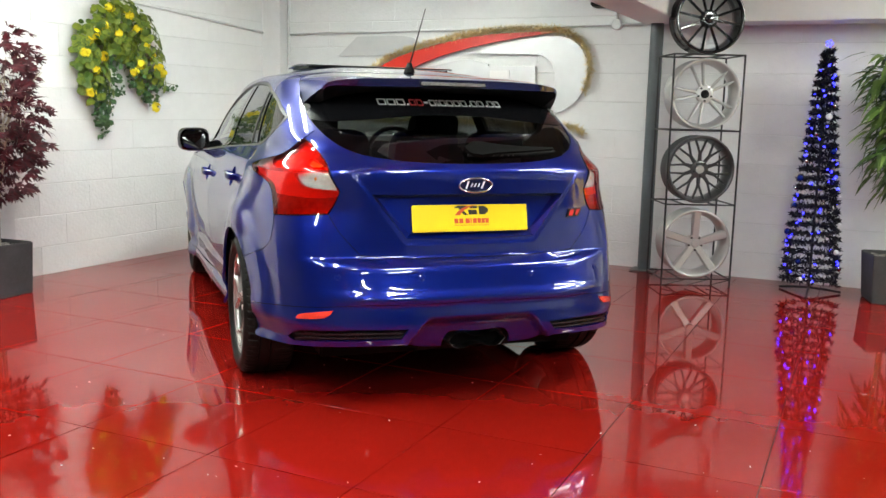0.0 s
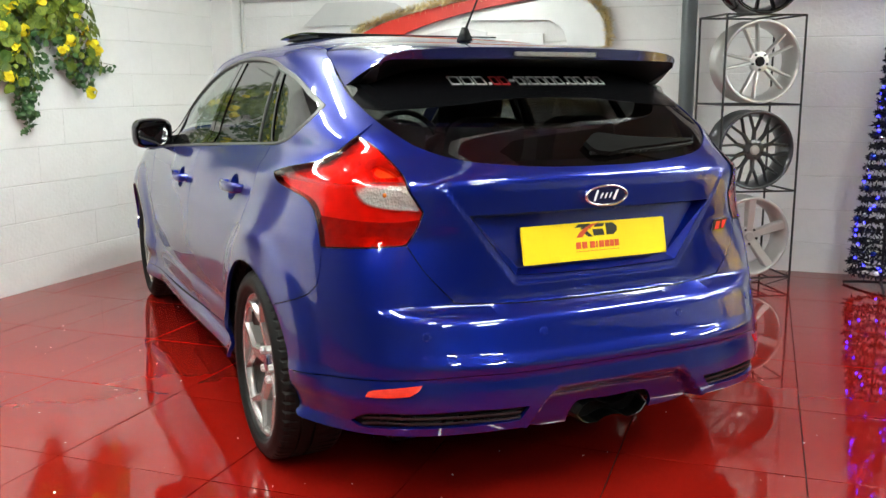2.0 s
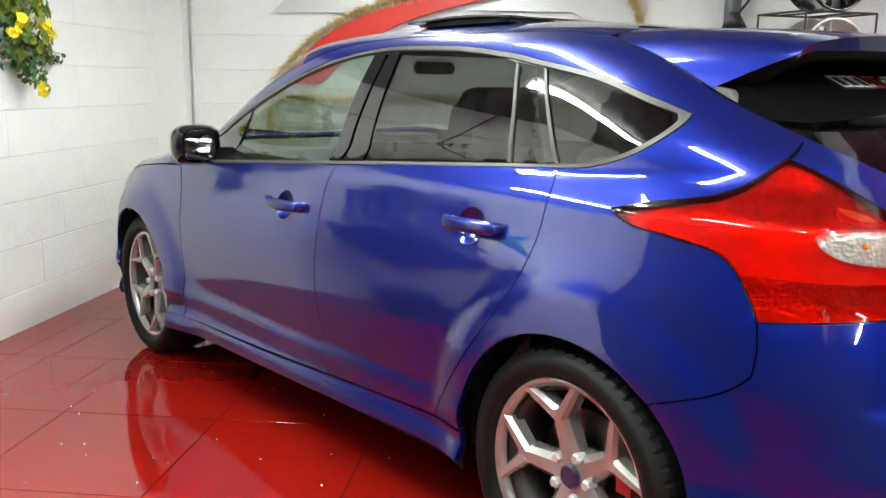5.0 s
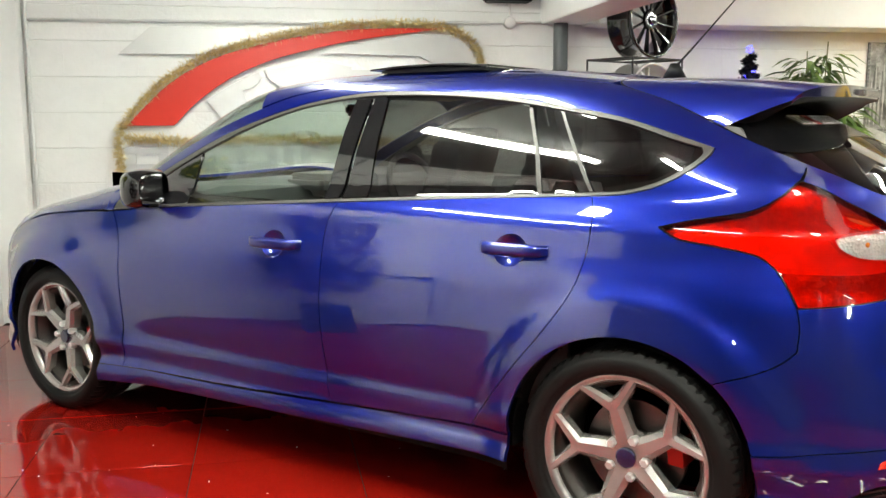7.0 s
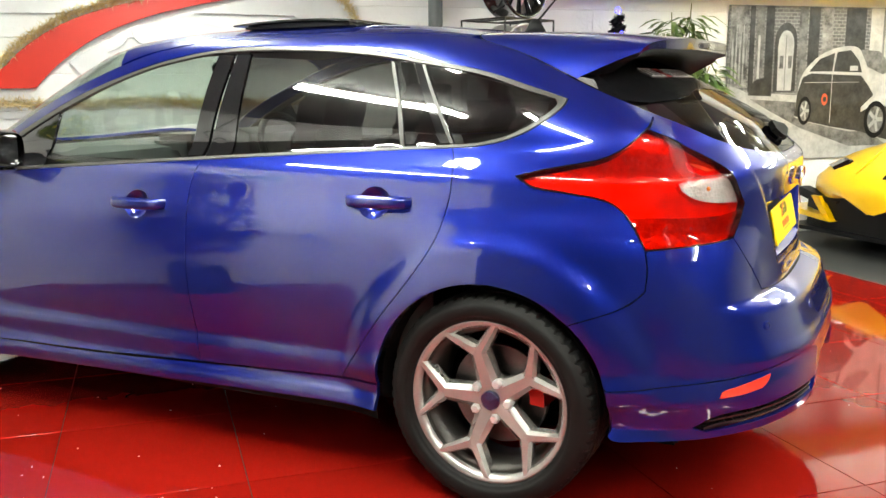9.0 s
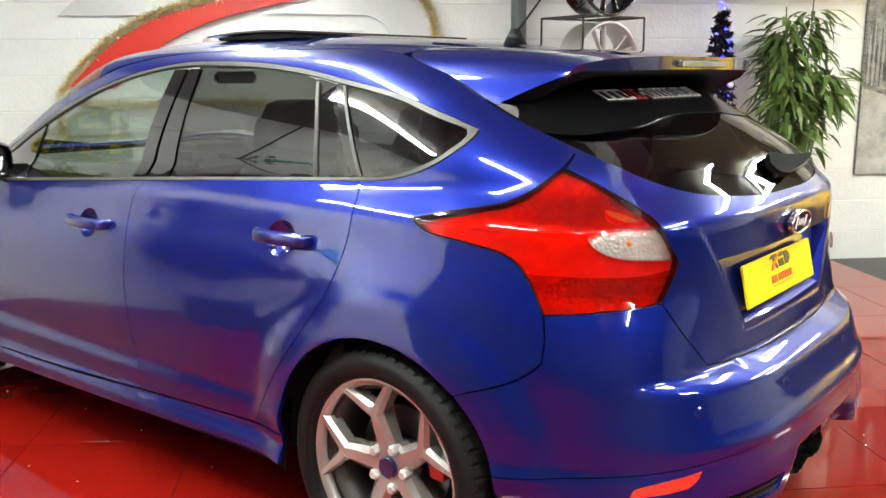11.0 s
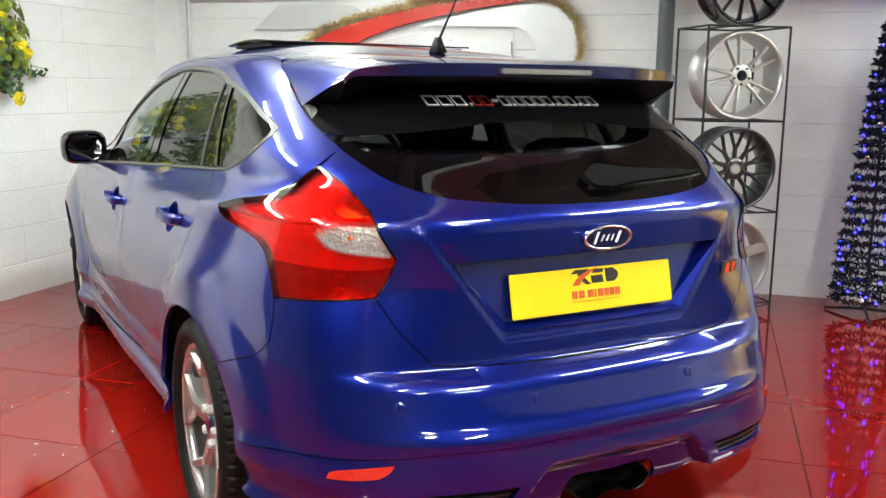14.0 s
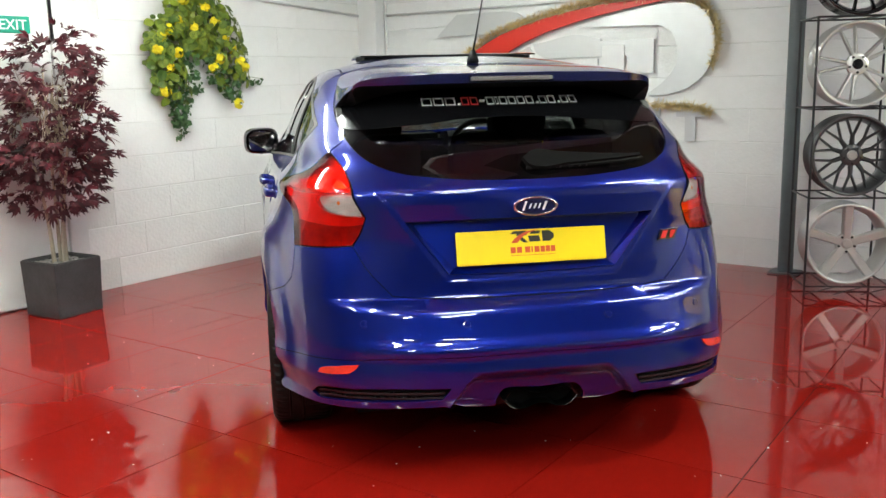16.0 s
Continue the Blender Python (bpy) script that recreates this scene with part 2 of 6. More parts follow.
def slab(points, depth, axis="y", at=0.0, bm=None):
    """A flat plate: outline points (across, up) in the plane at, depth thick."""
    bm = bm or bmesh.new()
    def put(p, d):
        return bm.verts.new({"y": (p[0], d, p[1]), "z": (p[0], p[1], d), "x": (d, p[0], p[1])}[axis])
    a, b = [put(p, at) for p in points], [put(p, at + depth) for p in points]
    n = len(points)
    bm.faces.new(a)
    bm.faces.new(b[::-1])
    for i in range(n):
        bm.faces.new((a[i], b[i], b[(i + 1) % n], a[(i + 1) % n]))
    return bm


def spline(points, per=8):
    """Points along a smooth line through the given ones."""
    p = [np.array(q, float) for q in points]
    if len(p) < 3:
        return p
    e = [2 * p[0] - p[1]] + p + [2 * p[-1] - p[-2]]
    out = []
    for i in range(1, len(e) - 2):
        a, b, c, d = e[i - 1:i + 3]
        for k in range(per):
            t = k / per
            out.append(0.5 * (2 * b + (c - a) * t + (2 * a - 5 * b + 4 * c - d) * t * t + (3 * b - a - 3 * c + d) * t ** 3))
    out.append(p[-1])
    return out


# ---- the room ----
U_BACK, V_LEFT, V_EDGE = 3.85, -3.90, 2.14
LEFT_TURN = pose(V_LEFT, 0, 0, 0, 0, -1.2)


def room_box(name, x0, y0, z0, x1, y1, z1, mat, label, category, kind="structure", bevel=0.004, m=None):
    ob = part(name, boxed(x0, y0, z0, x1, y1, z1, bevel), mat, None)
    ob.matrix_world = ROOM @ (m or Matrix())
    return tagged(ob, label, category, kind=kind)


floor = room_box("floor", V_LEFT - 0.3, -6.2, -0.2, V_EDGE, U_BACK + 0.1, -0.008, M_GROUT, "glossy red square floor tiles with thin dark joints", "floor", bevel=0)
dark_floor = room_box("floor_dark", V_EDGE, -6.2, -0.2, 8.2, U_BACK + 0.1, -0.003, M_DARKFLOOR, "dark grey matt floor beyond the red tiles", "floor", bevel=0)
wall_left = room_box("wall_left", -0.3, -6.4, 0, -0.004, U_BACK + 0.3, CEILING, M_JOINT, "white painted concrete block wall", "wall", bevel=0, m=LEFT_TURN)
wall_back = room_box("wall_back", V_LEFT - 0.3, U_BACK + 0.004, 0, 8.2, U_BACK + 0.3, CEILING, M_JOINT, "white painted concrete block wall behind the sign", "wall", bevel=0)
room_box("wall_right", 8.0, -6.2, 0, 8.25, U_BACK, CEILING, M_PLASTER, "plain white side wall", "wall", bevel=0)
room_box("wall_front", V_LEFT - 0.3, -6.45, 0, 8.25, -6.2, CEILING, M_DARKWALL, "plain dark wall behind the camera", "wall", bevel=0)
room_box("ceiling", V_LEFT - 0.4, -6.5, CEILING, 8.3, U_BACK + 0.3, CEILING + 0.15, M_CEILING, "dull grey painted ceiling", "ceiling", bevel=0)
room_box("beam_boxed", -0.27, -6.1, 1.92, 0.03, U_BACK - 0.002, CEILING - 0.003, M_PLASTER, "white boxed ceiling beam resting on a steel post", "beam", bevel=0.006)
room_box("beam_back", 0.034, 3.50, 1.90, 7.9, U_BACK - 0.002, CEILING - 0.003, M_PLASTER, "white downstand beam along the back wall", "beam", bevel=0.006)

# steel post under the beam
post = part("column", tube([(-0.155, 3.74, 0.012), (-0.155, 3.74, 1.918)], 0.05, 24), M_STEEL)
post.matrix_world = ROOM
tagged(post, "round dark grey steel post under the beam", "column", kind="structure")
part("base_plate", boxed(-0.25, 3.65, 0.0, -0.06, 3.83, 0.012, 0.002), M_STEEL, post)

# light fittings
def batten(v, u, along, length=1.2, drop=0.02):
    m = ROOM @ pose(v, u, CEILING - drop, 0, 0, 0 if along == "v" else 90)
    ob = thing("ceiling_light", "white batten ceiling light with a lit diffuser", "ceiling light", m, "ceiling lights")
    part("lamp_body", boxed(-length / 2, -0.04, -0.035, length / 2, 0.04, 0.018, 0.006), M_LAMPBODY, ob)
    part("diffuser", boxed(-length / 2 + 0.03, -0.055, -0.075, length / 2 - 0.03, 0.055, -0.037, 0.012), M_TUBE, ob, "glowing white diffuser", smooth=True)
    for x in (-length / 2 + 0.014, length / 2 - 0.014):
        part("end_cap", boxed(x - 0.014, -0.058, -0.078, x + 0.014, 0.058, -0.036, 0.004), M_LAMPBODY, ob)
    return ob


# Unseen; (-2.9, 0.2) added to brighten the floor, (2.7, 2.2) the back wall.
for v, u, along in ((-2.0, 2.5, "u"), (-2.0, 0.7, "u"), (-2.0, -1.1, "u"), (-2.9, 0.2, "u"), (1.0, -1.2, "u"), (3.2, 1.0, "u"), (5.4, 1.6, "u"), (2.7, 2.2, "u"), (4.2, 2.4, "u"), (0.2, -2.9, "u"), (2.4, -2.6, "u"), (1.5, 0.7, "u"), (-0.7, -1.9, "u"), (-1.6, -3.2, "u"), (1.4, -4.3, "u")):
    batten(v, u, along)


# ---- the car's skin ----
def curve(pairs):
    """A smooth monotone curve through (position, value) pairs."""
    p = np.array(pairs, float)
    x, y = p[:, 0], p[:, 1]
    h, d = np.diff(x), np.diff(y) / np.diff(x)
    m = np.zeros(len(x))
    m[0], m[-1] = d[0], d[-1]
    for i in range(1, len(x) - 1):
        if d[i - 1] * d[i] > 0:
            w1, w2 = 2 * h[i] + h[i - 1], h[i] + 2 * h[i - 1]
            m[i] = (w1 + w2) / (w1 / d[i - 1] + w2 / d[i])
    def at(v):
        v = np.clip(np.asarray(v, float), x[0], x[-1])
        i = np.clip(np.searchsorted(x, v) - 1, 0, len(x) - 2)
        t = (v - x[i]) / h[i]
        return ((1 + 2 * t) * (1 - t) ** 2 * y[i] + t * (1 - t) ** 2 * h[i] * m[i]
                + t * t * (3 - 2 * t) * y[i + 1] + t * t * (t - 1) * h[i] * m[i + 1])
    return at

# half width of the body at a height
WIDTH = curve([(.10, .83), (.14, .85), (.17, .876), (.20, .902), (.235, .908), (.27, .896), (.30, .883), (.335, .883), (.365, .891), (.40, .886),
               (.45, .878), (.55, .881), (.65, .884), (.75, .877), (.83, .862), (.89, .846), (.94, .834), (.965, .826), (.985, .815), (1.01, .795),
               (1.03, .780), (1.05, .768), (1.085, .7585), (1.12, .7475), (1.155, .7349), (1.19, .7208), (1.22, .7076), (1.25, .6932), (1.282, .6766), (1.312, .660), (1.35, .635), (1.375, .605), (1.395, .56),
               (1.415, .49), (1.435, .39), (1.45, .27), (1.457, .15), (1.46, .02)])
# the same between the wheels, where the doors have a crease over the sill
DOOR_LOW = curve([(.10, .80), (.15, .838), (.20, .864), (.225, .8725), (.25, .8755), (.268, .875), (.282, .870), (.297, .861), (.31, .8572), (.33, .8595), (.36, .8632), (.372, .8636), (.385, .8622), (.40, .8585), (.41, .8578), (.45, .8655), (.50, .873), (.55, .879), (.60, .8825), (.65, .884)])
# where the rear and the front end on the centre line
REAR = curve([(.10, .12), (.15, .08), (.22, .030), (.27, -.003), (.30, -.012), (.34, -.0155), (.38, -.0140), (.42, -.0108), (.45, -.0077), (.462, -.0090), (.472, -.0104), (.482, -.0095), (.49, -.0065), (.510, .0055), (.520, .0095), (.56, .0225), (.60, .036), (.612, .048),
              (.628, .108), (.640, .1122), (.66, .1143), (.70, .1165), (.80, .119), (.87, .1155), (.92, .112), (.955, .1098), (.972, .1105), (.983, .1140), (.995, .123), (1.012, .139), (1.05, .18),
              (1.104, .23), (1.139, .29), (1.239, .487), (1.305, .632), (1.35, .755), (1.38, .87), (1.41, 1.036), (1.43, 1.22), (1.445, 1.42), (1.455, 1.65), (1.46, 1.9)])
FRONT = curve([(.10, 4.2), (.2, 4.3), (.35, 4.35), (.55, 4.34), (.70, 4.29), (.78, 4.21), (.85, 4.06), (.92, 3.8), (.97, 3.58), (1.0, 3.42), (1.04, 3.3),
               (1.2, 3.0), (1.35, 2.7), (1.40, 2.56), (1.43, 2.4), (1.455, 2.12), (1.46, 1.97)])
MID_REAR = curve([(.1, 1.2), (1.26, 1.2), (1.36, 1.42), (1.42, 1.7), (1.46, 1.92)])
MID_FRONT = curve([(.1, 3.35), (.85, 3.3), (.95, 2.7), (1.02, 2.1), (1.2, 1.95), (1.46, 1.93)])
POWER = 3.5

def bump(v, mid, wide):
    return np.exp(-((v - mid) / wide) ** 2)

def width(y, z):
    """Half width of the flank at y, z, before the ends round off."""
    w = WIDTH(z) * (1 + .028 * np.clip((y - 1.05) / .95, 0, 1) ** 1.0 * np.clip((1.3 - z) / .3, 0, 1))
    for mid in (.83, 3.478):
        d = np.hypot(y - mid, z - .32)
        w = w + .010 * bump(d, .36, .06) * (z > .1) + .022 / (1 + np.exp((d - .47) / .014)) * np.clip((z - .30) / .1, 0, 1)
    w = w + .012 * bump(y, .85, .4) * bump(z, .80, .07)
    w = w + (DOOR_LOW(z) - WIDTH(z)) * (z < .65) / ((1 + np.exp((1.24 - y) / .045)) * (1 + np.exp((y - 2.96) / .045)))
    w = w - .018 * np.clip((.50 - y) / .2, 0, 1) * np.clip((.34 - z) / .07, 0, 1)
    return w

def outline(y, z):
    """Half width of the body at y, z, ends rounded off (0 outside)."""
    y, z = np.asarray(y, float), np.asarray(z, float)
    mr, mf, r, f = MID_REAR(z), MID_FRONT(z), REAR(z), FRONT(z)
    k = np.where(y < mr, ((mr - y) / (mr - r)) ** 1 * (y < mr), np.where(y > mf, (y - mf) / np.maximum(f - mf, .01), 0))
    k = np.clip(k, 0, 1)
    n = np.where(y > mf, 2.8 + 1.6 * np.clip((z - .95) / .1, 0, 1), POWER)
    return width(y, z) * np.maximum(1 - k ** n, 0) ** (1 / n)

# the corners of the rear bumper run up smoothly, without the shelf of its middle
REAR_CORNER = curve([(.10, .12), (.15, .08), (.22, .030), (.30, -.012), (.34, -.0155), (.38, -.0140), (.42, -.0108), (.45, -.0077), (.47, -.004), (.56, .026), (.62, .045), (.68, .065), (.74, .087), (.79, .108), (.83, .121), (.87, .118)])


def tail(a, z):
    """Where the rear ends at the angle a (radians) round the body."""
    t = np.clip((np.degrees(a) - 24) / 22, 0, 1)
    t = t * t * (3 - 2 * t) * ((z > .45) & (z < .86))
    return REAR(z) * (1 - t) + REAR_CORNER(z) * t


def wrap(s, z):
    """(x, y) of the left flank and rear at the way s round the body (0 at the rear's middle, 90 where the flank begins, 53 a metre beyond)."""
    s, z = np.asarray(s, float), np.asarray(z, float)
    a = np.radians(np.clip(s, 0, 90))
    si, co = np.sin(a), np.cos(a)
    r = (si ** POWER + co ** POWER) ** (-1 / POWER)
    mr = MID_REAR(z)
    y = np.where(s < 90, mr - r * co * (mr - tail(a, z)), mr + (s - 90) / 53)
    w = width(y, z)
    x = np.where(s < 90, r * si * w, outline(np.maximum(y, mr), z))
    return x, y

def way_of_flank(y, z):
    """s of a point of the flank given by y and z."""
    mr = float(MID_REAR(z))
    if y >= mr:
        return 90 + (y - mr) * 53
    if .45 < z < .86:
        lo, hi = 0.0, 90.0
        for _ in range(22):
            mid = (lo + hi) / 2
            lo, hi = (mid, hi) if float(wrap(mid, z)[1]) < y else (lo, mid)
        return lo
    k = min((mr - y) / (mr - float(REAR(z))), .99999)
    return math.degrees(math.atan2((1 - k ** POWER) ** (1 / POWER), k))

def way_of_rear(x, z):
    """s of a point of the rear given by x and z."""
    if .45 < z < .86:
        lo, hi = 0.0, 90.0
        for _ in range(22):
            mid = (lo + hi) / 2
            lo, hi = (mid, hi) if float(wrap(mid, z)[0]) < abs(x) else (lo, mid)
        return lo
    y = .3
    for _ in range(12):
        k = min(abs(x) / float(width(y, z)), .99999)
        c = (1 - k ** POWER) ** (1 / POWER)
        mr = float(MID_REAR(z))
        y = mr - c * (mr - float(REAR(z)))
    return math.copysign(math.degrees(math.atan2(k, c)), 1)


K = 0.0188        # metres a degree of the way round the body


def F(y, z):
    return (way_of_flank(y, z) * K, z)


def R(x, z):
    return (way_of_rear(x, z) * K * (1 if x >= 0 else -1), z)


def skin_wrap(a, b):
    """Flank and rear: a the way round, b the height. The left side is at negative x."""
    s = np.asarray(a, float) / K
    x, y = wrap(np.abs(s), b)
    return np.stack([-np.sign(s) * x, y, np.asarray(b, float)], -1)


def skin_top(a, b):
    """Roof and bonnet: height over x and y."""
    x, y = np.abs(np.asarray(a, float)), np.asarray(b, float)
    lo, hi = np.full(x.shape, 0.70), np.full(x.shape, 1.4598)
    for _ in range(26):
        mid = (lo + hi) / 2
        inside = x <= outline(y, mid)
        inside &= (y >= REAR(mid)) & (y <= FRONT(mid))
        lo, hi = np.where(inside, mid, lo), np.where(inside, hi, mid)
    return np.stack([np.asarray(a, float), y, lo], -1)


def normals_of(lift, a, b, flip):
    e = 0.004
    du = lift(a + e, b) - lift(a - e, b)
    dv = lift(a, b + e) - lift(a, b - e)
    n = np.cross(du, dv)
    n /= np.maximum(np.linalg.norm(n, axis=-1, keepdims=True), 1e-9)
    return -n if flip else n


def ring_of(runs, step):
    """A closed outline out of smooth runs that meet in corners, with points step apart."""
    pts = []
    for run in runs:
        pts += [np.array(p, float) for p in run[:-1]] if len(run) > 24 or len(run) == 2 else spline(run, 10)[:-1]
    out = []
    for i, p in enumerate(pts):
        q = pts[(i + 1) % len(pts)]
        d = np.linalg.norm(q - p)
        if d < 1e-6:
            continue
        for k in range(max(1, int(math.ceil(d / step)))):
            out.append(p + (q - p) * k / max(1, int(math.ceil(d / step))))
    slim = [out[0]]
    for p in out[1:]:
        if np.linalg.norm(p - slim[-1]) > step * 0.22:
            slim.append(p)
    if np.linalg.norm(slim[0] - slim[-1]) < step * 0.22:
        slim.pop()
    return np.array(slim)


def area_of(ring):
    x, y = ring[:, 0], ring[:, 1]
    return 0.5 * np.sum(x * np.roll(y, -1) - np.roll(x, -1) * y)


def inset(ring, by):
    if area_of(ring) < 0:
        ring = ring[::-1]
    d = np.roll(ring, -1, 0) - ring
    d /= np.linalg.norm(d, axis=1, keepdims=True)
    n = np.stack([-d[:, 1], d[:, 0]], 1)
    m = n + np.roll(n, 1, 0)
    m /= np.maximum(np.linalg.norm(m, axis=1, keepdims=True), 0.3)
    return ring + m * by


def inside_ring(p, ring):
    x, y = p[:, 0], p[:, 1]
    hit = np.zeros(len(p), bool)
    q = np.roll(ring, -1, 0)
    for (x0, y0), (x1, y1) in zip(ring, q):
        c = ((y0 > y) != (y1 > y))
        if c.any():
            hit ^= c & (x < (x1 - x0) * (y - y0) / (y1 - y0 + 1e-12) + x0)
    return hit


def panel(name, runs, mat, parent, holes=(), lift=skin_wrap, out=0.0, thick=0.014, gap=0.0015, step=0.03, edge=None, mirror=True, label="", smooth_rim=False):
    """A sheet of the car's skin inside an outline, with its edges turned in; made on both sides where mirror is set."""
    edge = edge or step * 0.6
    outer = inset(ring_of(runs, edge), gap)
    inner = [inset(ring_of(h, edge), -gap) for h in holes]
    rings = [outer] + inner
    verts, edges = [], []
    for r in rings:
        k = len(verts)
        verts += [Vector(p) for p in r]
        edges += [(k + i, k + (i + 1) % len(r)) for i in range(len(r))]
    lo, hi = outer.min(0), outer.max(0)
    gx, gy = np.meshgrid(np.arange(lo[0] + step / 2, hi[0], step), np.arange(lo[1] + step / 2, hi[1], step))
    gx[1::2] += step / 2
    g = np.stack([gx.ravel(), gy.ravel()], 1)
    keep = inside_ring(g, outer)
    for r in inner:
        keep &= ~inside_ring(g, r)
    g = g[keep]
    near = np.concatenate(rings)
    if len(g):
        far = np.array([np.min(np.sum((near - p) ** 2, 1)) > (0.45 * step) ** 2 for p in g])
        g = g[far]
    verts += [Vector(p) for p in g]
    vs, _, fs, _, _, _ = delaunay_2d_cdt(verts, edges, [], 0, 1e-5)
    v2 = np.array([tuple(v) for v in vs])
    tri = np.array([tuple(f) for f in fs if len(f) == 3], int)
    mid = v2[tri].mean(1)
    ok = inside_ring(mid, outer)
    for r in inner:
        ok &= ~inside_ring(mid, r)
    tri = tri[ok]
    flip = lift is not skin_top
    pos = lift(v2[:, 0], v2[:, 1])
    nor = normals_of(lift, v2[:, 0], v2[:, 1], flip)
    pos = pos + nor * out
    made = []
    # border edges, for the turned-in rim
    count = {}
    for a, b, c in tri:
        for e in ((a, b), (b, c), (c, a)):
            count[tuple(sorted(e))] = count.get(tuple(sorted(e)), 0) + 1
    p0 = pos[tri]
    facing = np.einsum("ij,ij->i", np.cross(p0[:, 1] - p0[:, 0], p0[:, 2] - p0[:, 0]), nor[tri[:, 0]]) > 0
    tri = np.where(facing[:, None], tri, tri[:, ::-1])
    border = [(a, b) for f in tri for a, b in ((f[0], f[1]), (f[1], f[2]), (f[2], f[0])) if count[tuple(sorted((a, b)))] == 1]
    idx = sorted({i for e in border for i in e})
    at = {v: i for i, v in enumerate(idx)}
    n0, nb = len(pos), len(idx)
    allpos = np.concatenate([pos, pos[idx], pos[idx] - nor[idx] * thick])
    rim = [(n0 + at[b], n0 + at[a], n0 + nb + at[a], n0 + nb + at[b]) for a, b in border]
    faces = [tuple(int(i) for i in f) for f in tri] + rim
    for side in ((1, -1) if mirror else (1,)):
        p = allpos * np.array([side, 1, 1])
        f = faces if side == 1 else [tuple(reversed(q)) for q in faces]
        ob = mesh_object(name, p, f, mat, parent, label, smooth=True)
        me = ob.data
        loops = np.zeros((len(me.loops), 3), np.float32)
        vi = np.zeros(len(me.loops), np.int32)
        me.loops.foreach_get("vertex_index", vi)
        tops = vi < n0
        loops[tops] = (nor * np.array([side, 1, 1]))[vi[tops]]
        fn = np.array([tuple(q.normal) for q in me.polygons], np.float32)
        ln = np.repeat(fn, [len(q.vertices) for q in me.polygons], axis=0)
        loops[~tops] = ln[~tops]
        me.normals_split_custom_set([tuple(q) for q in loops])
        made.append(ob)
    return made


def arc(cy, cz, r, a0, a1, n=9):
    """Points of a wheel arch, as flank points."""
    return [F(cy + r * math.cos(math.radians(a)), cz + r * math.sin(math.radians(a))) for a in np.linspace(a0, a1, n)]


def even(pts):
    """A line through the points, finely divided, straight where there are only two."""
    if len(pts) == 2:
        a, b = np.array(pts[0], float), np.array(pts[1], float)
        return [a + (b - a) * k / 30 for k in range(31)]
    return spline(pts, 16)


def flank(*pts):
    return [F(float(p[0]), float(p[1])) for p in even(pts)]


def rear(*pts):
    return [R(float(p[0]), float(p[1])) for p in even(pts)]


def cup(y, z):
    """Outline of a handle's cup in a door."""
    return [flank(*[(y + .053 * math.cos(a), z + .046 * math.sin(a)) for a in np.linspace(0, 2 * math.pi, 17)])]


def whole(runs):
    """An outline over both sides, from its left half, which runs from the middle's top to the middle's bottom."""
    return runs + [[(-a, b) for a, b in run[::-1]] for run in runs[::-1]]


car = thing("hatchback_car", "glossy blue five-door hatchback with a roof spoiler, standing on red tiles", "car")
AXLES = (0.83, 3.478)
HUB = 0.32
ARCH = 0.357

# shared edges of the skin
LIGHT_UP = [(.769, .974), (.69, .995), (.60, 1.012), (.54, 1.026), (.489, 1.056), (.446, 1.102)]
LIGHT_IN = [(.645, 1.102), (.614, 1.062), (.592, 1.011), (.583, .958), (.551, .898)]
LIGHT_LOW = [(.551, .898), (.572, .843), (.596, .805)]
LIGHT_BASE = [R(.596, .805), R(.66, .797), F(.405, .784)]
LIGHT_SIDE = [(.405, .784), (.442, .848), (.474, .888), (.52, .915), (.61, .932), (.71, .946), (.769, .974)]
DLO_TOP = [(.667, 1.187), (.773, 1.222), (.943, 1.273), (1.168, 1.313), (1.337, 1.339), (1.561, 1.358), (1.889, 1.363), (2.142, 1.334), (2.349, 1.284), (2.575, 1.209), (2.778, 1.118), (2.953, 1.028), (3.05, .965)]
DLO_TAIL = [(.987, 1.047), (.90, 1.055), (.821, 1.073), (.757, 1.10), (.707, 1.134), (.675, 1.165), (.667, 1.187)]
DOOR_AFT = [(.987, 1.047), (.965, .99), (.963, .905), (.990, .79), (1.066, .67), (1.18, .53), (1.333, .328)]
DOOR_SPLIT = [(1.890, .992), (1.912, .93), (1.919, .88), (1.917, .763), (1.919, .607), (1.912, .449), (1.90, .306)]
DOOR_FORE = [(3.06, .905), (3.012, .83), (2.994, .757), (2.993, .573), (2.988, .433), (2.99, .272)]

# quarter panel with the roof rail
side_runs = [
    flank(*DOOR_AFT[::-1]),
    flank(*DLO_TAIL),
    flank(*DLO_TOP),
    flank((3.05, .965), (3.10, .99)),
    flank((3.10, .99), (2.99, 1.063), (2.83, 1.15), (2.63, 1.235), (2.42, 1.312), (2.22, 1.366), (2.0, 1.392), (1.75, 1.395), (1.4, 1.395), (1.2, 1.392), (1.03, 1.375)),
    flank((1.03, 1.375), (.93, 1.352), (.85, 1.325), (.80, 1.303), (.73, 1.272), (.66, 1.238)),
    flank((.66, 1.238), (.55, 1.187), (.44, 1.138)),
    [F(.44, 1.138), F(.446, 1.102)],
    flank(*LIGHT_UP[::-1]),
    flank(*LIGHT_SIDE[::-1]),
    flank((.405, .784), (.396, .73), (.398, .675)),
    flank((.398, .675), (.43, .645), (.476, .62), (.583, .583)),
    arc(.83, HUB, ARCH, 133.2, 0),
    flank((1.187, .32), (1.187, .335)),
    flank((1.187, .335), (1.333, .328)),
]
panel("body_side", side_runs, M_PAINT, car, step=0.02)
panel("rear_door", [flank(*DOOR_SPLIT), flank((1.90, .306), (1.6, .317), (1.333, .328)), flank(*DOOR_AFT[::-1]), flank((.987, 1.047), (1.4, 1.024), (1.890, .992))], M_PAINT, car, step=0.026, holes=(cup(1.2075, .884),))
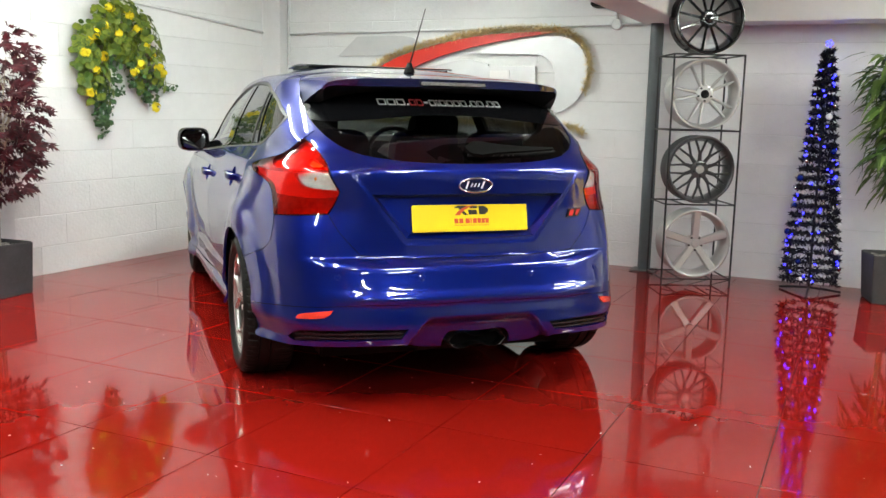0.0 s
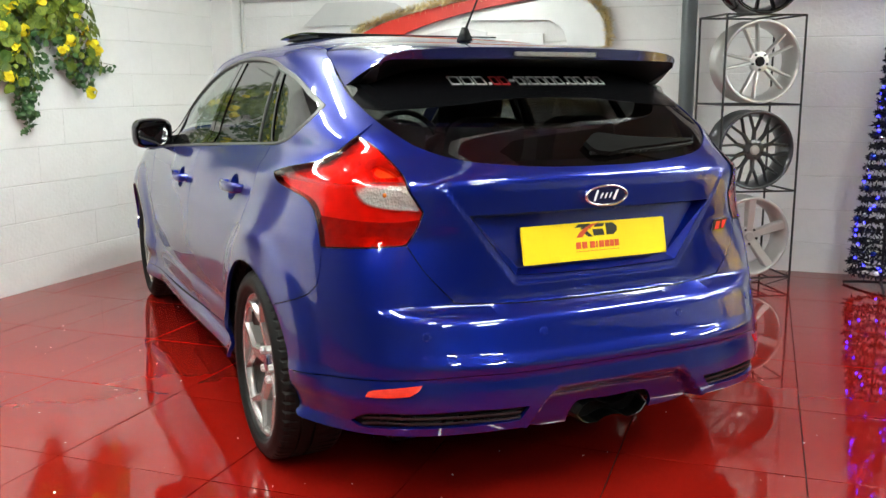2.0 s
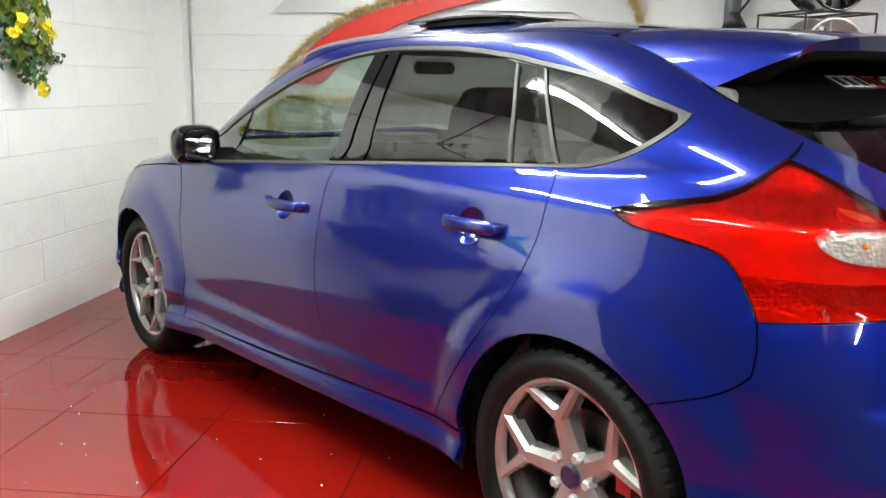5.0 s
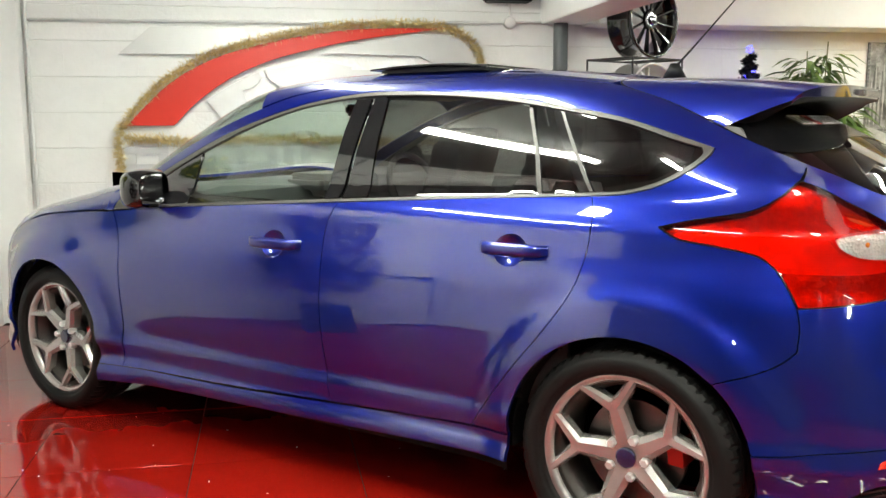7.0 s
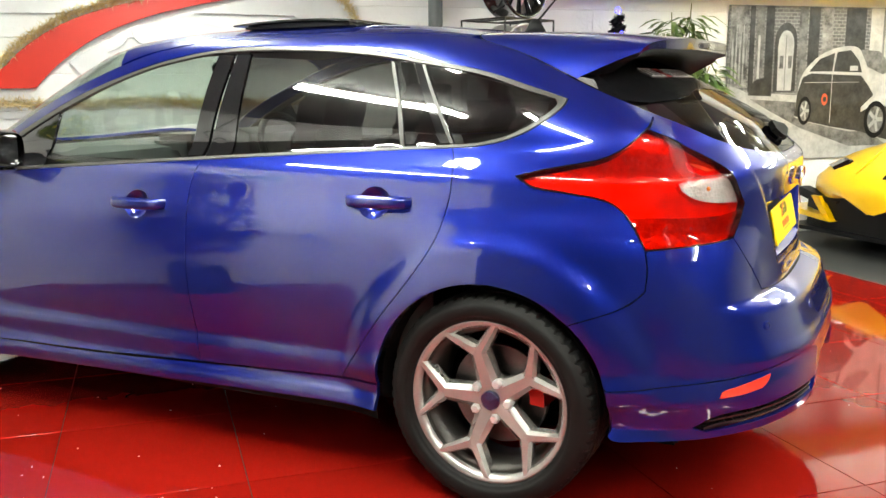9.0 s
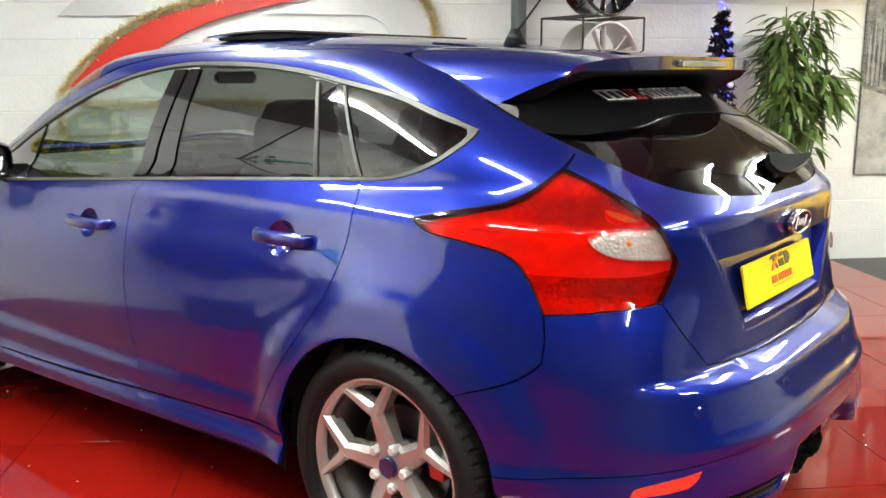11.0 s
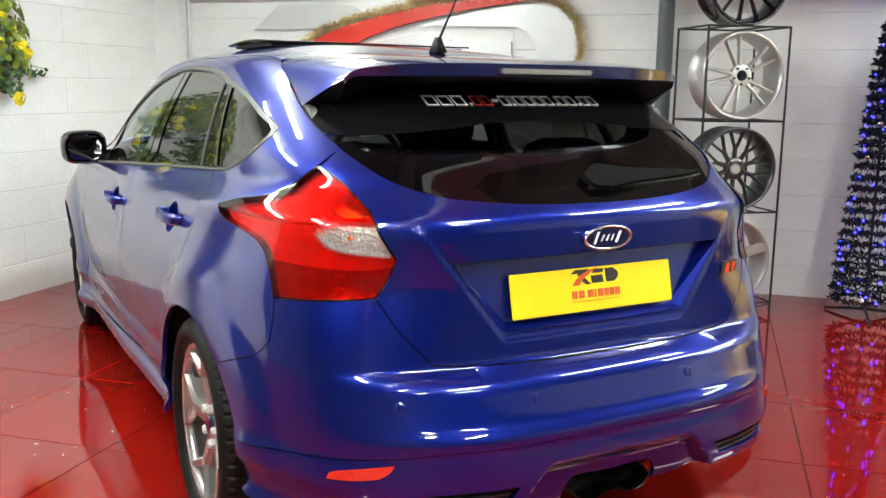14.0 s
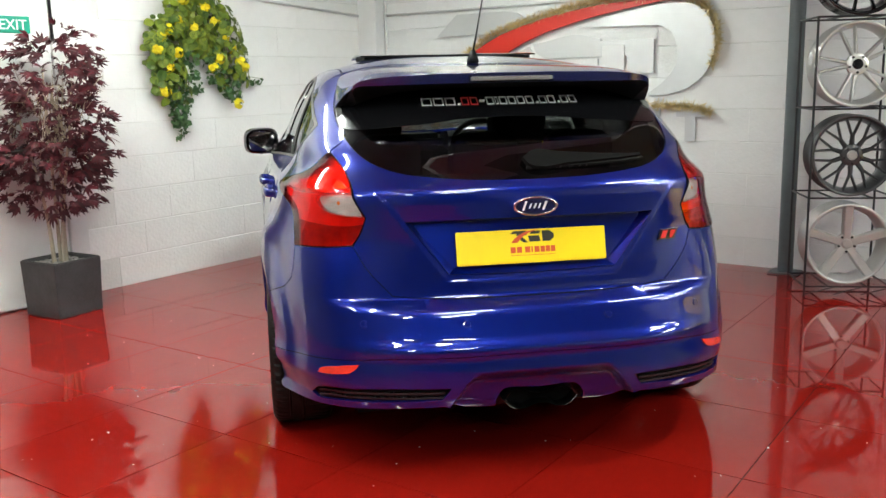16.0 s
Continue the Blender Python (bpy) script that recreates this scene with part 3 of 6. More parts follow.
rear_doors = [o for o in car.children if o.name.startswith("rear_door")]
front_doors = panel("front_door", [flank(*DOOR_FORE), flank((2.99, .272), (2.4, .286), (1.90, .306)), flank(*DOOR_SPLIT[::-1]), flank((1.890, .992), (2.3, .966), (2.722, .935), (3.06, .905))], M_PAINT, car, step=0.026, holes=(cup(2.145, .838),))
panel("front_wing", [flank((3.063, .905), (3.015, .83), (2.997, .757), (2.996, .573), (2.991, .433), (2.993, .272)), flank((2.993, .272), (3.12, .27)), arc(3.478, HUB, ARCH, 188, 20, 12), flank((3.815, .44), (3.86, .52), (3.92, .62), (3.95, .68)), flank((3.95, .68), (3.90, .74), (3.80, .79), (3.65, .84), (3.4, .88), (3.10, .90), (3.063, .905))], M_PAINT, car, step=0.03)
panel("sill", [flank((3.125, .27), (2.4, .282), (1.90, .302), (1.333, .324), (1.187, .330)), flank((1.187, .330), (1.192, .25)), flank((1.192, .25), (1.8, .238), (2.4, .222), (3.13, .20)), flank((3.13, .20), (3.125, .27))], M_PAINT, car, step=0.02)
panel("front_bumper", [flank((3.835, .30), (3.83, .40), (3.862, .52), (3.92, .62), (3.952, .68)), flank((3.952, .68), (4.06, .70), (4.25, .68)), flank((4.25, .68), (4.318, .55), (4.33, .40), (4.29, .22)), flank((4.29, .22), (4.1, .20), (3.86, .20))], M_PAINT, car, step=0.03)

# rear bumper, split along its groove
GROOVE = [R(0, .462), R(.27, .459), R(.485, .457), R(.60, .446), R(.70, .433), F(.30, .420), F(.38, .412), F(.476, .405)]
top = [rear((0, .6262), (.2, .6272), (.38, .6322), (.477, .6412)), rear((.477, .6412), (.554, .729), (.597, .805)), LIGHT_BASE, flank((.405, .784), (.396, .73), (.398, .675)), flank((.398, .675), (.43, .645), (.476, .62), (.583, .583)), arc(.83, HUB, ARCH, 133.2, 166, 5), GROOVE[::-1]]
panel("rear_bumper", whole(top), M_PAINT, car, step=0.015, mirror=False)
grille_runs = [rear((.752, .296), (.716, .333), (.60, .349), (.488, .358), (.315, .357)), rear((.315, .357), (.342, .321)), rear((.342, .321), (.489, .314), (.62, .303), (.735, .286)), rear((.735, .286), (.752, .296))]
mirrored = [[(-a, b) for a, b in run[::-1]] for run in grille_runs[::-1]]
low = [GROOVE, arc(.83, HUB, ARCH, 166, 188, 4), flank((.476, .27), (.45, .258), (.35, .258), (.25, .262)), [F(.25, .262), R(.667, .272), R(.489, .288), R(.335, .294)], rear((.335, .294), (.25, .268), (.152, .262)), rear((.152, .262), (.150, .292), (.135, .318)), rear((.135, .318), (.12, .328), (.09, .330)), rear((.09, .330), (.045, .327), (0, .325))]


def skin_low(a, b):
    """The bumper's lower part: its middle lies deeper, between two slanting fins."""
    p = skin_wrap(a, b)
    x, z = np.abs(p[..., 0]), p[..., 2]
    t = np.clip((.318 - (z - .29) * .75 - x) / .03, 0, 1) * np.clip((.405 - z) / .05, 0, 1)
    p = p.copy()
    p[..., 1] += .055 * t * t * (3 - 2 * t)
    return p


panel("lower_bumper", whole(low), M_PAINT, car, holes=(grille_runs, mirrored), lift=skin_low, step=0.012, mirror=False, out=-0.002)
panel("grille_insert", grille_runs, M_BLACK, car, out=-0.028, step=0.02, gap=-0.006, label="black bumper grille")
for dz in (0.338, 0.321):
    panel("grille_slat", [[R(.735, dz - .028), R(.70, dz - .016), R(.60, dz - .004), R(.489, dz + .004), R(.335, dz + .006)], rear((.335, dz + .006), (.337, dz + .0)), [R(.337, dz), R(.489, dz - .002), R(.60, dz - .010), R(.70, dz - .022), R(.735, dz - .034)], rear((.735, dz - .034), (.735, dz - .028))], M_BLACKMETAL, car, out=-0.010, thick=0.012, gap=0.0, step=0.014, label="grey slat of the bumper grille")
panel("reflector", [rear((.728, .383), (.715, .403), (.66, .419), (.60, .432)), rear((.60, .432), (.612, .414), (.632, .399)), rear((.632, .399), (.68, .389), (.728, .383))], M_REFLECTOR, car, out=0.003, step=0.016, gap=0.0, label="red bumper reflector")

# tailgate
GLASS_LOW = [R(0, 1.014), R(.15, 1.016), R(.30, 1.025), R(.43, 1.041), R(.513, 1.069), R(.568, 1.113), R(.603, 1.178), F(.64, 1.228)]
hole = [rear((0, .888), (.25, .888), (.428, .886)), rear((.428, .886), (.288, .708)), rear((.288, .708), (.1, .703), (0, .702))]
gate = [GLASS_LOW, flank((.655, 1.235), (.55, 1.184), (.44, 1.135)), [F(.44, 1.135)] + rear(*LIGHT_IN), rear(*LIGHT_LOW), rear((.596, .805), (.554, .729), (.477, .642)), rear((.477, .642), (.38, .633), (.2, .628), (0, .627))]


def skin_gate(a, b):
    """The tailgate's skin: the middle between two slanting creases lies a little deeper."""
    p = skin_wrap(a, b)
    x, z = np.abs(p[..., 0]), p[..., 2]
    edge = .290 + (z - .70) * .752
    t = np.clip((edge - x) * .80 / .016 + 1, 0, 1) * np.clip((z - .682) / .013, 0, 1) * np.clip((1.0 - z) / .03, 0, 1)
    p = p.copy()
    p[..., 1] += GATE_STEP * t * t * (3 - 2 * t)
    return p


GATE_STEP = .004
gate_panels = panel("tailgate", whole(gate), M_PAINT, car, holes=(whole(hole),), lift=skin_gate, step=0.0105, mirror=False, gap=0.0013)
tailgate = gate_panels[0]
panel("rear_window", whole([[R(0, 1.335), R(.3, 1.333), R(.5, 1.30), F(.70, 1.257)], [F(.70, 1.257), F(.655, 1.235)], [F(.655, 1.235)] + GLASS_LOW[::-1]]), M_REARGLASS, car, step=0.03, mirror=False, out=-0.003, thick=0.005, gap=0.001, label="dark tinted rear window")
panel("window_band", whole([[R(0, 1.335), R(.3, 1.333), R(.5, 1.30), F(.70, 1.257)], [F(.70, 1.257), F(.655, 1.235)], [F(.655, 1.235), F(.64, 1.228), R(.603, 1.178)], rear((.603, 1.178), (.56, 1.172), (.50, 1.175), (.42, 1.181), (.30, 1.190), (.17, 1.203), (0, 1.208))]), M_BAND, car, step=0.03, mirror=False, out=-0.0012, thick=0.0015, gap=0.003, label="black band along the window's top")


def quads(name, pts, faces, mat, parent, label="", bevel=0.0):
    bm = bmesh.new()
    vs = [bm.verts.new(p) for p in pts]
    for f in faces:
        bm.faces.new([vs[i] for i in f])
    if bevel:
        bmesh.ops.bevel(bm, geom=list(bm.edges), offset=bevel, segments=2, affect="EDGES")
    return part(name, bm, mat, parent, label)


def on_rear(x, z):
    return Vector(skin_wrap(R(-x, z)[0] if x else 0.0, z))


# number plate hollow in the tailgate
rim_pts = [(-.428, .886), (-.2, .888), (0, .888), (.2, .888), (.428, .886), (.288, .708), (0, .702), (-.288, .708)]
outer_pts = [on_rear(x, z) + Vector((0, GATE_STEP, 0)) for x, z in rim_pts]
inner_pts = [Vector((x * .93, .178 + .02 * abs(x) - (.872 - min(z, .872)) * .10 if z > .8 else .150 + .012 * abs(x), min(z, .872) if z > .8 else .722)) for x, z in rim_pts]
quads("plate_recess", outer_pts + inner_pts, [(i, (i + 1) % 8, 8 + (i + 1) % 8, 8 + i) for i in range(8)] + [(8, 9, 10, 14, 15), (10, 11, 12, 13, 14)], M_PAINT, tailgate, "recess behind the number plate")

# roof, bonnet, windscreen, meeting the flanks on shared lines
ROOF_EDGE = [(2.42, 1.312), (2.22, 1.366), (2.0, 1.392), (1.75, 1.395), (1.4, 1.395), (1.2, 1.392), (1.03, 1.375)]
PILLAR = [(3.10, .99), (2.99, 1.063), (2.83, 1.15), (2.63, 1.235), (2.42, 1.312)]
WING_TOP = [(3.10, .90), (3.4, .88), (3.65, .84), (3.80, .79), (3.90, .74), (3.95, .68)]


def at_edge(line, side, by=0.001):
    return [(side * (float(outline(y, z)) - by), y) for y, z in line]


panel("roof", [at_edge(ROOF_EDGE[::-1], -1), [at_edge(ROOF_EDGE[:1], -1)[0], (-.35, 2.545), (0, 2.57), (.35, 2.545), at_edge(ROOF_EDGE[:1], 1)[0]], at_edge(ROOF_EDGE, 1), [at_edge(ROOF_EDGE[-1:], 1)[0], (.25, .945), (0, .93), (-.25, .945), at_edge(ROOF_EDGE[-1:], -1)[0]]], M_PAINT, car, lift=skin_top, step=0.04, mirror=False, gap=0.0005)
panel("windscreen", [at_edge(PILLAR[::-1], -1), [at_edge(PILLAR[:1], -1)[0], (-.35, 3.33), (0, 3.39), (.35, 3.33), at_edge(PILLAR[:1], 1)[0]], at_edge(PILLAR, 1), [at_edge(PILLAR[-1:], 1)[0], (.35, 2.565), (0, 2.59), (-.35, 2.565), at_edge(PILLAR[-1:], -1)[0]]], M_CLEARGLASS, car, lift=skin_top, step=0.05, mirror=False, out=-0.002, thick=0.005, label="clear windscreen")
panel("bonnet", [at_edge(WING_TOP, -1), [at_edge(WING_TOP[-1:], -1)[0], (-.45, 4.19), (0, 4.25), (.45, 4.19), at_edge(WING_TOP[-1:], 1)[0]], at_edge(WING_TOP[::-1], 1), [at_edge(WING_TOP[:1], 1)[0], (.765, 3.16), (.35, 3.36), (0, 3.42), (-.35, 3.36), (-.765, 3.16), at_edge(WING_TOP[:1], -1)[0]]], M_PAINT, car, lift=skin_top, step=0.06, mirror=False, gap=0.001)
panel("cowl", [flank((3.064, .907), (3.10, .902)), flank((3.10, .902), (3.16, .935), (3.13, .985)), flank((3.13, .985), (3.10, .988)), flank((3.10, .988), (3.054, .962))], M_PAINT, car, step=0.03)

# side windows
B0, B1 = 1.945, 1.78
panel("window_trim", [flank(*DLO_TOP), flank((3.05, .965), (3.06, .908)), flank((3.06, .908), (2.722, .936), (1.892, .992), (.992, 1.047)), flank(*DLO_TAIL)],
      M_TRIM, car, out=0.001, thick=0.010, gap=0.001, step=0.03, label="satin silver window surround",
      holes=([flank((.700, 1.187), (.79, 1.213), (.943, 1.260), (1.168, 1.300), (1.337, 1.325), (1.561, 1.344), (1.889, 1.349), (2.142, 1.320), (2.349, 1.269), (2.56, 1.190), (2.75, 1.105), (2.90, 1.025), (2.97, .975)), flank((2.97, .975), (2.96, .936)), flank((2.96, .936), (2.70, .950), (1.892, 1.003), (.992, 1.057)), flank((.992, 1.057), (.90, 1.065), (.828, 1.083), (.77, 1.109), (.722, 1.141), (.695, 1.170), (.700, 1.187))],))
panel("front_window", [flank((2.62, .957), (2.3, .979), (B0 + .02, 1.003)), flank((B0 + .02, 1.003), (B0 + .012, 1.343)), flank((B0 + .012, 1.343), (2.142, 1.316), (2.349, 1.265), (2.50, 1.215), (2.66, 1.148)), flank((2.66, 1.148), (2.64, 1.05), (2.62, .957))], M_CLEARGLASS, car, out=-0.006, thick=0.004, gap=-0.009, label="clear front side window")
panel("mirror_corner", [flank((2.63, .954), (2.65, 1.05), (2.67, 1.146)), flank((2.67, 1.146), (2.75, 1.107), (2.90, 1.027), (2.975, .975)), flank((2.975, .975), (2.965, .934)), flank((2.965, .934), (2.63, .954))], M_BLACKGLOSS, car, out=-0.003, thick=0.012, gap=0.0, label="black corner panel behind the mirror")
panel("door_pillar", [flank((B0 + .02, 1.003), (1.90, 1.006)), flank((1.90, 1.006), (1.885, 1.342)), flank((1.885, 1.342), (B0 + .012, 1.341)), flank((B0 + .012, 1.341), (B0 + .02, 1.003))], M_BLACKGLOSS, car, out=-0.002, thick=0.012, gap=0.001)
panel("door_pillar", [flank((1.885, 1.006), (B1 + .005, 1.013)), flank((B1 + .005, 1.013), (B1 + .033, 1.342)), flank((B1 + .033, 1.342), (1.875, 1.344)), flank((1.875, 1.344), (1.885, 1.006))], M_BLACKGLOSS, car, out=-0.002, thick=0.012, gap=0.001)
panel("rear_side_window", [flank((B1 - .005, 1.013), (1.155, 1.051)), flank((1.155, 1.051), (1.19, 1.18), (1.245, 1.303)), flank((1.245, 1.303), (1.337, 1.320), (1.561, 1.338), (B1 + .02, 1.342)), flank((B1 + .02, 1.342), (B1 - .005, 1.013))], M_TINTGLASS, car, out=-0.006, thick=0.004, gap=-0.009, label="tinted rear door window")
panel("window_divider", [flank((1.162, 1.05), (1.15, 1.05)), flank((1.15, 1.05), (1.185, 1.18), (1.238, 1.302)), flank((1.238, 1.302), (1.25, 1.304)), flank((1.25, 1.304), (1.197, 1.18), (1.162, 1.05))], M_TRIM, car, out=-0.001, thick=0.008, gap=0.0, step=0.015)
panel("door_quarter_glass", [flank((1.146, 1.05), (1.028, 1.056)), flank((1.028, 1.056), (1.165, 1.293)), flank((1.165, 1.293), (1.235, 1.303)), flank((1.235, 1.303), (1.182, 1.18), (1.146, 1.05))], M_TINTGLASS, car, out=-0.006, thick=0.004, gap=-0.008, label="tinted fixed glass of the rear door")
panel("window_post", [flank((1.028, 1.058), (.985, 1.062)), flank((.985, 1.062), (1.125, 1.290)), flank((1.125, 1.290), (1.165, 1.296)), flank((1.165, 1.296), (1.028, 1.058))], M_BLACKGLOSS, car, out=-0.001, thick=0.010, gap=0.0, step=0.02)
panel("window_divider", [flank((.997, 1.060), (.986, 1.061)), flank((.986, 1.061), (1.126, 1.290)), flank((1.126, 1.290), (1.137, 1.292)), flank((1.137, 1.292), (.997, 1.060))], M_TRIM, car, out=0.001, thick=0.008, gap=0.0, step=0.015)
panel("quarter_window", [flank((.985, 1.062), (.90, 1.069), (.828, 1.087), (.77, 1.113), (.725, 1.144), (.702, 1.168)), flank((.702, 1.168), (.706, 1.186)), flank((.706, 1.186), (.79, 1.210), (.943, 1.256), (1.125, 1.290)), flank((1.125, 1.290), (.985, 1.062))], M_TINTGLASS, car, out=-0.004, thick=0.004, gap=-0.008, label="tinted rear quarter window")

# tail lights
light_runs = [flank(*LIGHT_UP), [F(.446, 1.102)] + rear(*LIGHT_IN), rear(*LIGHT_LOW), LIGHT_BASE, flank(*LIGHT_SIDE)]
clear_runs = [[R(.704, .957), R(.68, .972), R(.64, .979), R(.592, .979)], rear((.592, .979), (.580, .945), (.562, .903)), [R(.562, .903), R(.60, .905), R(.645, .908), R(.68, .918), R(.70, .938), R(.704, .957)]]
lamps = panel("tail_light", light_runs, M_BLACKGLOSS, car, out=-0.034, thick=0.004, gap=0.001, step=0.03, label="red tail light with a clear insert")
amber_runs = [rear((.640, 1.020), (.620, 1.010), (.604, .992)), rear((.604, .992), (.622, .990), (.642, .989)), rear((.642, .989), (.652, 1.004), (.640, 1.020))]
def skin_lens(a, b):
    """The lamp's face, with a ridge along its length."""
    p = skin_wrap(a, b)
    n = normals_of(skin_wrap, np.asarray(a, float), np.asarray(b, float), True)
    b = np.asarray(b, float)
    rise = .008 * np.exp(-np.abs(b - .966) / .035) + .0025 * np.clip((.875 - b) / .03, 0, 1)
    return p + n * rise[..., None]


lenses = panel("red_lens", light_runs, M_REDLENS, None, lift=skin_lens, holes=(clear_runs, amber_runs), out=0.001, thick=0.03, gap=0.0016, step=0.014)
clears = panel("clear_lens", clear_runs, M_CLEARLENS, None, lift=skin_lens, out=0.001, thick=0.02, gap=0.001, step=0.018)
ambers = panel("amber_lens", amber_runs, M_AMBERLENS, None, lift=skin_lens, out=0.001, thick=0.004, gap=0.0, step=0.018)
bowls = panel("reflector_bowl", light_runs, M_LAMPBOWL, None, out=-0.020, thick=0.003, gap=-0.001, step=0.02)
inserts = panel("insert_bowl", clear_runs, M_FACET, None, out=-0.016, thick=0.003, gap=-0.004, step=0.018)
amber_bowls = panel("amber_bowl", amber_runs, M_FACET, None, out=-0.014, thick=0.003, gap=-0.003, step=0.018)
upper_runs = [flank(*LIGHT_UP), [F(.446, 1.102)] + rear((.645, 1.102), (.614, 1.062), (.592, 1.011)), rear((.592, 1.011), (.64, .990), (.704, .975)), [R(.704, .975), F(.50, .968), F(.60, .968), F(.769, .974)]]
uppers = panel("upper_bowl", upper_runs, M_LAMPDARK, None, out=-0.017, thick=0.003, gap=-0.001, step=0.02, holes=(amber_runs,))
lower_runs = [rear((.556, .878), (.572, .843), (.596, .805)), LIGHT_BASE, flank((.405, .784), (.442, .848), (.463, .874)), [F(.463, .874), R(.70, .868), R(.62, .868), R(.556, .878)]]
lowers = panel("lower_bowl", lower_runs, M_LAMPDARK, None, out=-0.017, thick=0.003, gap=0.0, step=0.02)
rim_line = [tuple(p) for p in inset(ring_of(light_runs, 0.012), 0.0030)]
rims = panel("lamp_rim", light_runs, M_BAND, None, lift=skin_lens, out=0.0014, thick=0.03, gap=0.0005, step=0.02, holes=([rim_line + rim_line[:1]],))
for made in (lenses, clears, ambers, bowls, inserts, amber_bowls, uppers, lowers, rims):
    for ob, owner in zip(made, lamps):
        ob.parent = owner
for side, owner in zip((1, -1), lamps):
    for s_at, z_at, r, mat, nm in ((R(.645, .944), .944, .0105, M_AMBER, "indicator_bulb"),):
        bm = bmesh.new()
        p = skin_wrap(s_at[0], z_at)
        n = normals_of(skin_wrap, np.array(s_at[0]), np.array(z_at), True)
        bmesh.ops.create_uvsphere(bm, u_segments=14, v_segments=10, radius=r, matrix=Matrix.Translation(Vector((p - n * .024) * np.array([side, 1, 1]))))
        part(nm, bm, mat, owner, smooth=True)

# inner shell that shows dark in the gaps
def shell(name, z0, z1, inward, mat, label):
    zs = np.linspace(z0, z1, 24)
    ss = np.concatenate([np.linspace(0, 90, 40), np.linspace(92, 90 + 3.05 * 53, 60)])
    sm = np.concatenate([-ss[:0:-1], ss])
    grid = np.array([[(-np.sign(s) * max(float(wrap(abs(s), z)[0]) - inward, 0.0), float(wrap(abs(s), z)[1]) + inward * max(0.0, math.cos(math.radians(min(abs(s), 90)))), z) for s in sm] for z in zs])
    nz, ns = len(zs), len(sm)
    keep = []
    for i in range(nz - 1):
        for j in range(ns - 1):
            c = (grid[i, j] + grid[i + 1, j + 1]) / 2
            if any(math.hypot(c[1] - y, c[2] - HUB) < ARCH + 0.012 for y in AXLES):
                continue
            if 0.28 < c[2] < 0.37 and abs(c[0]) > 0.25 and c[1] < 0.36:
                continue
            if c[2] < 0.43 and abs(c[0]) < 0.36 and c[1] < 0.3:
                continue
            if 0.685 < c[2] < 0.905 and abs(c[0]) < 0.45 and c[1] < 0.35:
                continue
            if c[2] < 0.285 and c[1] < 0.5:
                continue
            if 0.77 < c[2] and abs(c[0]) > 0.5 and c[1] < 0.78:
                continue
            keep.append((i * ns + j, i * ns + j + 1, (i + 1) * ns + j + 1, (i + 1) * ns + j))
    return mesh_object(name, grid.reshape(-1, 3), keep, mat, car, label, smooth=True)


shell("inner_shell", 0.21, 0.985, 0.034, M_UNDER, "dark inner body behind the panel gaps")
part("under_tray", boxed(-.60, .34, .17, .60, 3.95, .23, .01), M_UNDER, car)
part("rear_diffuser", slab([(.150, .300), (.150, .262), (.20, .215), (.52, .19), (.52, .36), (.150, .345)], .42, "x", -.21), M_UNDER, car, "black lower rear valance")
for side in (-1, 1):
    for y in AXLES:
        bm = bmesh.new()
        rings = []
        for x in (.50, .855):
            rings.append([bm.verts.new((side * x, y + (ARCH + .006) * math.cos(a), HUB + (ARCH + .006) * math.sin(a))) for a in np.linspace(math.radians(-6), math.radians(186), 30)])
        for k in range(29):
            bm.faces.new((rings[0][k], rings[0][k + 1], rings[1][k + 1], rings[1][k]))
        bm.faces.new(rings[0])
        part("wheel_arch_liner", bm, M_UNDER, car)

# ---- roof spoiler ----
def spoiler_line(pts):
    left_half = spline(pts, 8)
    return [(-x, y, z) for x, y, z in left_half[::-1]][:-1] + [tuple(p) for p in left_half]


def on_top(x, y, by=.002):
    return (x, y, float(skin_top(np.array([x]), np.array([y]))[0, 2]) + by)


def on_flank(y, z, by=.002):
    return (float(outline(y, z)) + by, y, z)


S_FRONT = spoiler_line([on_top(0, .945), on_top(.28, .96), on_top(.45, 1.01), on_flank(.985, 1.366), on_flank(.83, 1.316), on_flank(.665, 1.243)])
S_MID = spoiler_line([(0, .66, 1.388), (.28, .66, 1.386), (.44, .665, 1.380), (.530, .68, 1.360), (.568, .645, 1.325), (.588, .580, 1.281)])
S_REAR = spoiler_line([(0, .395, 1.363), (.25, .400, 1.362), (.42, .425, 1.356), (.515, .460, 1.345), (.546, .480, 1.332), (.556, .495, 1.316)])
S_LIP = [(x * .995, y + .004, z - .034 * (1 - min(1, abs(x) / .56) ** 6 * .7)) for x, y, z in S_REAR]
S_UNDER = [(x * .96, .52 + .10 * abs(x) ** 2 * 2, 1.318 - .06 * (abs(x) / .56) ** 4) for x, y, z in S_REAR]
S_GLASS = [(x * 1.03, .655 + .06 * (abs(x) / .56) ** 2, 1.308 - .075 * (abs(x) / .56) ** 4) for x, y, z in S_REAR]


def loft(name, rows, mat, parent, label="", smooth=True):
    n = len(rows[0])
    faces = [(i * n + j, i * n + j + 1, (i + 1) * n + j + 1, (i + 1) * n + j) for i in range(len(rows) - 1) for j in range(n - 1)]
    bm = bmesh.new()
    vs = [bm.verts.new(p) for row in rows for p in row]
    for f in faces:
        try:
            bm.faces.new([vs[i] for i in f])
        except ValueError:
            pass
    return part(name, bm, mat, parent, label, smooth)


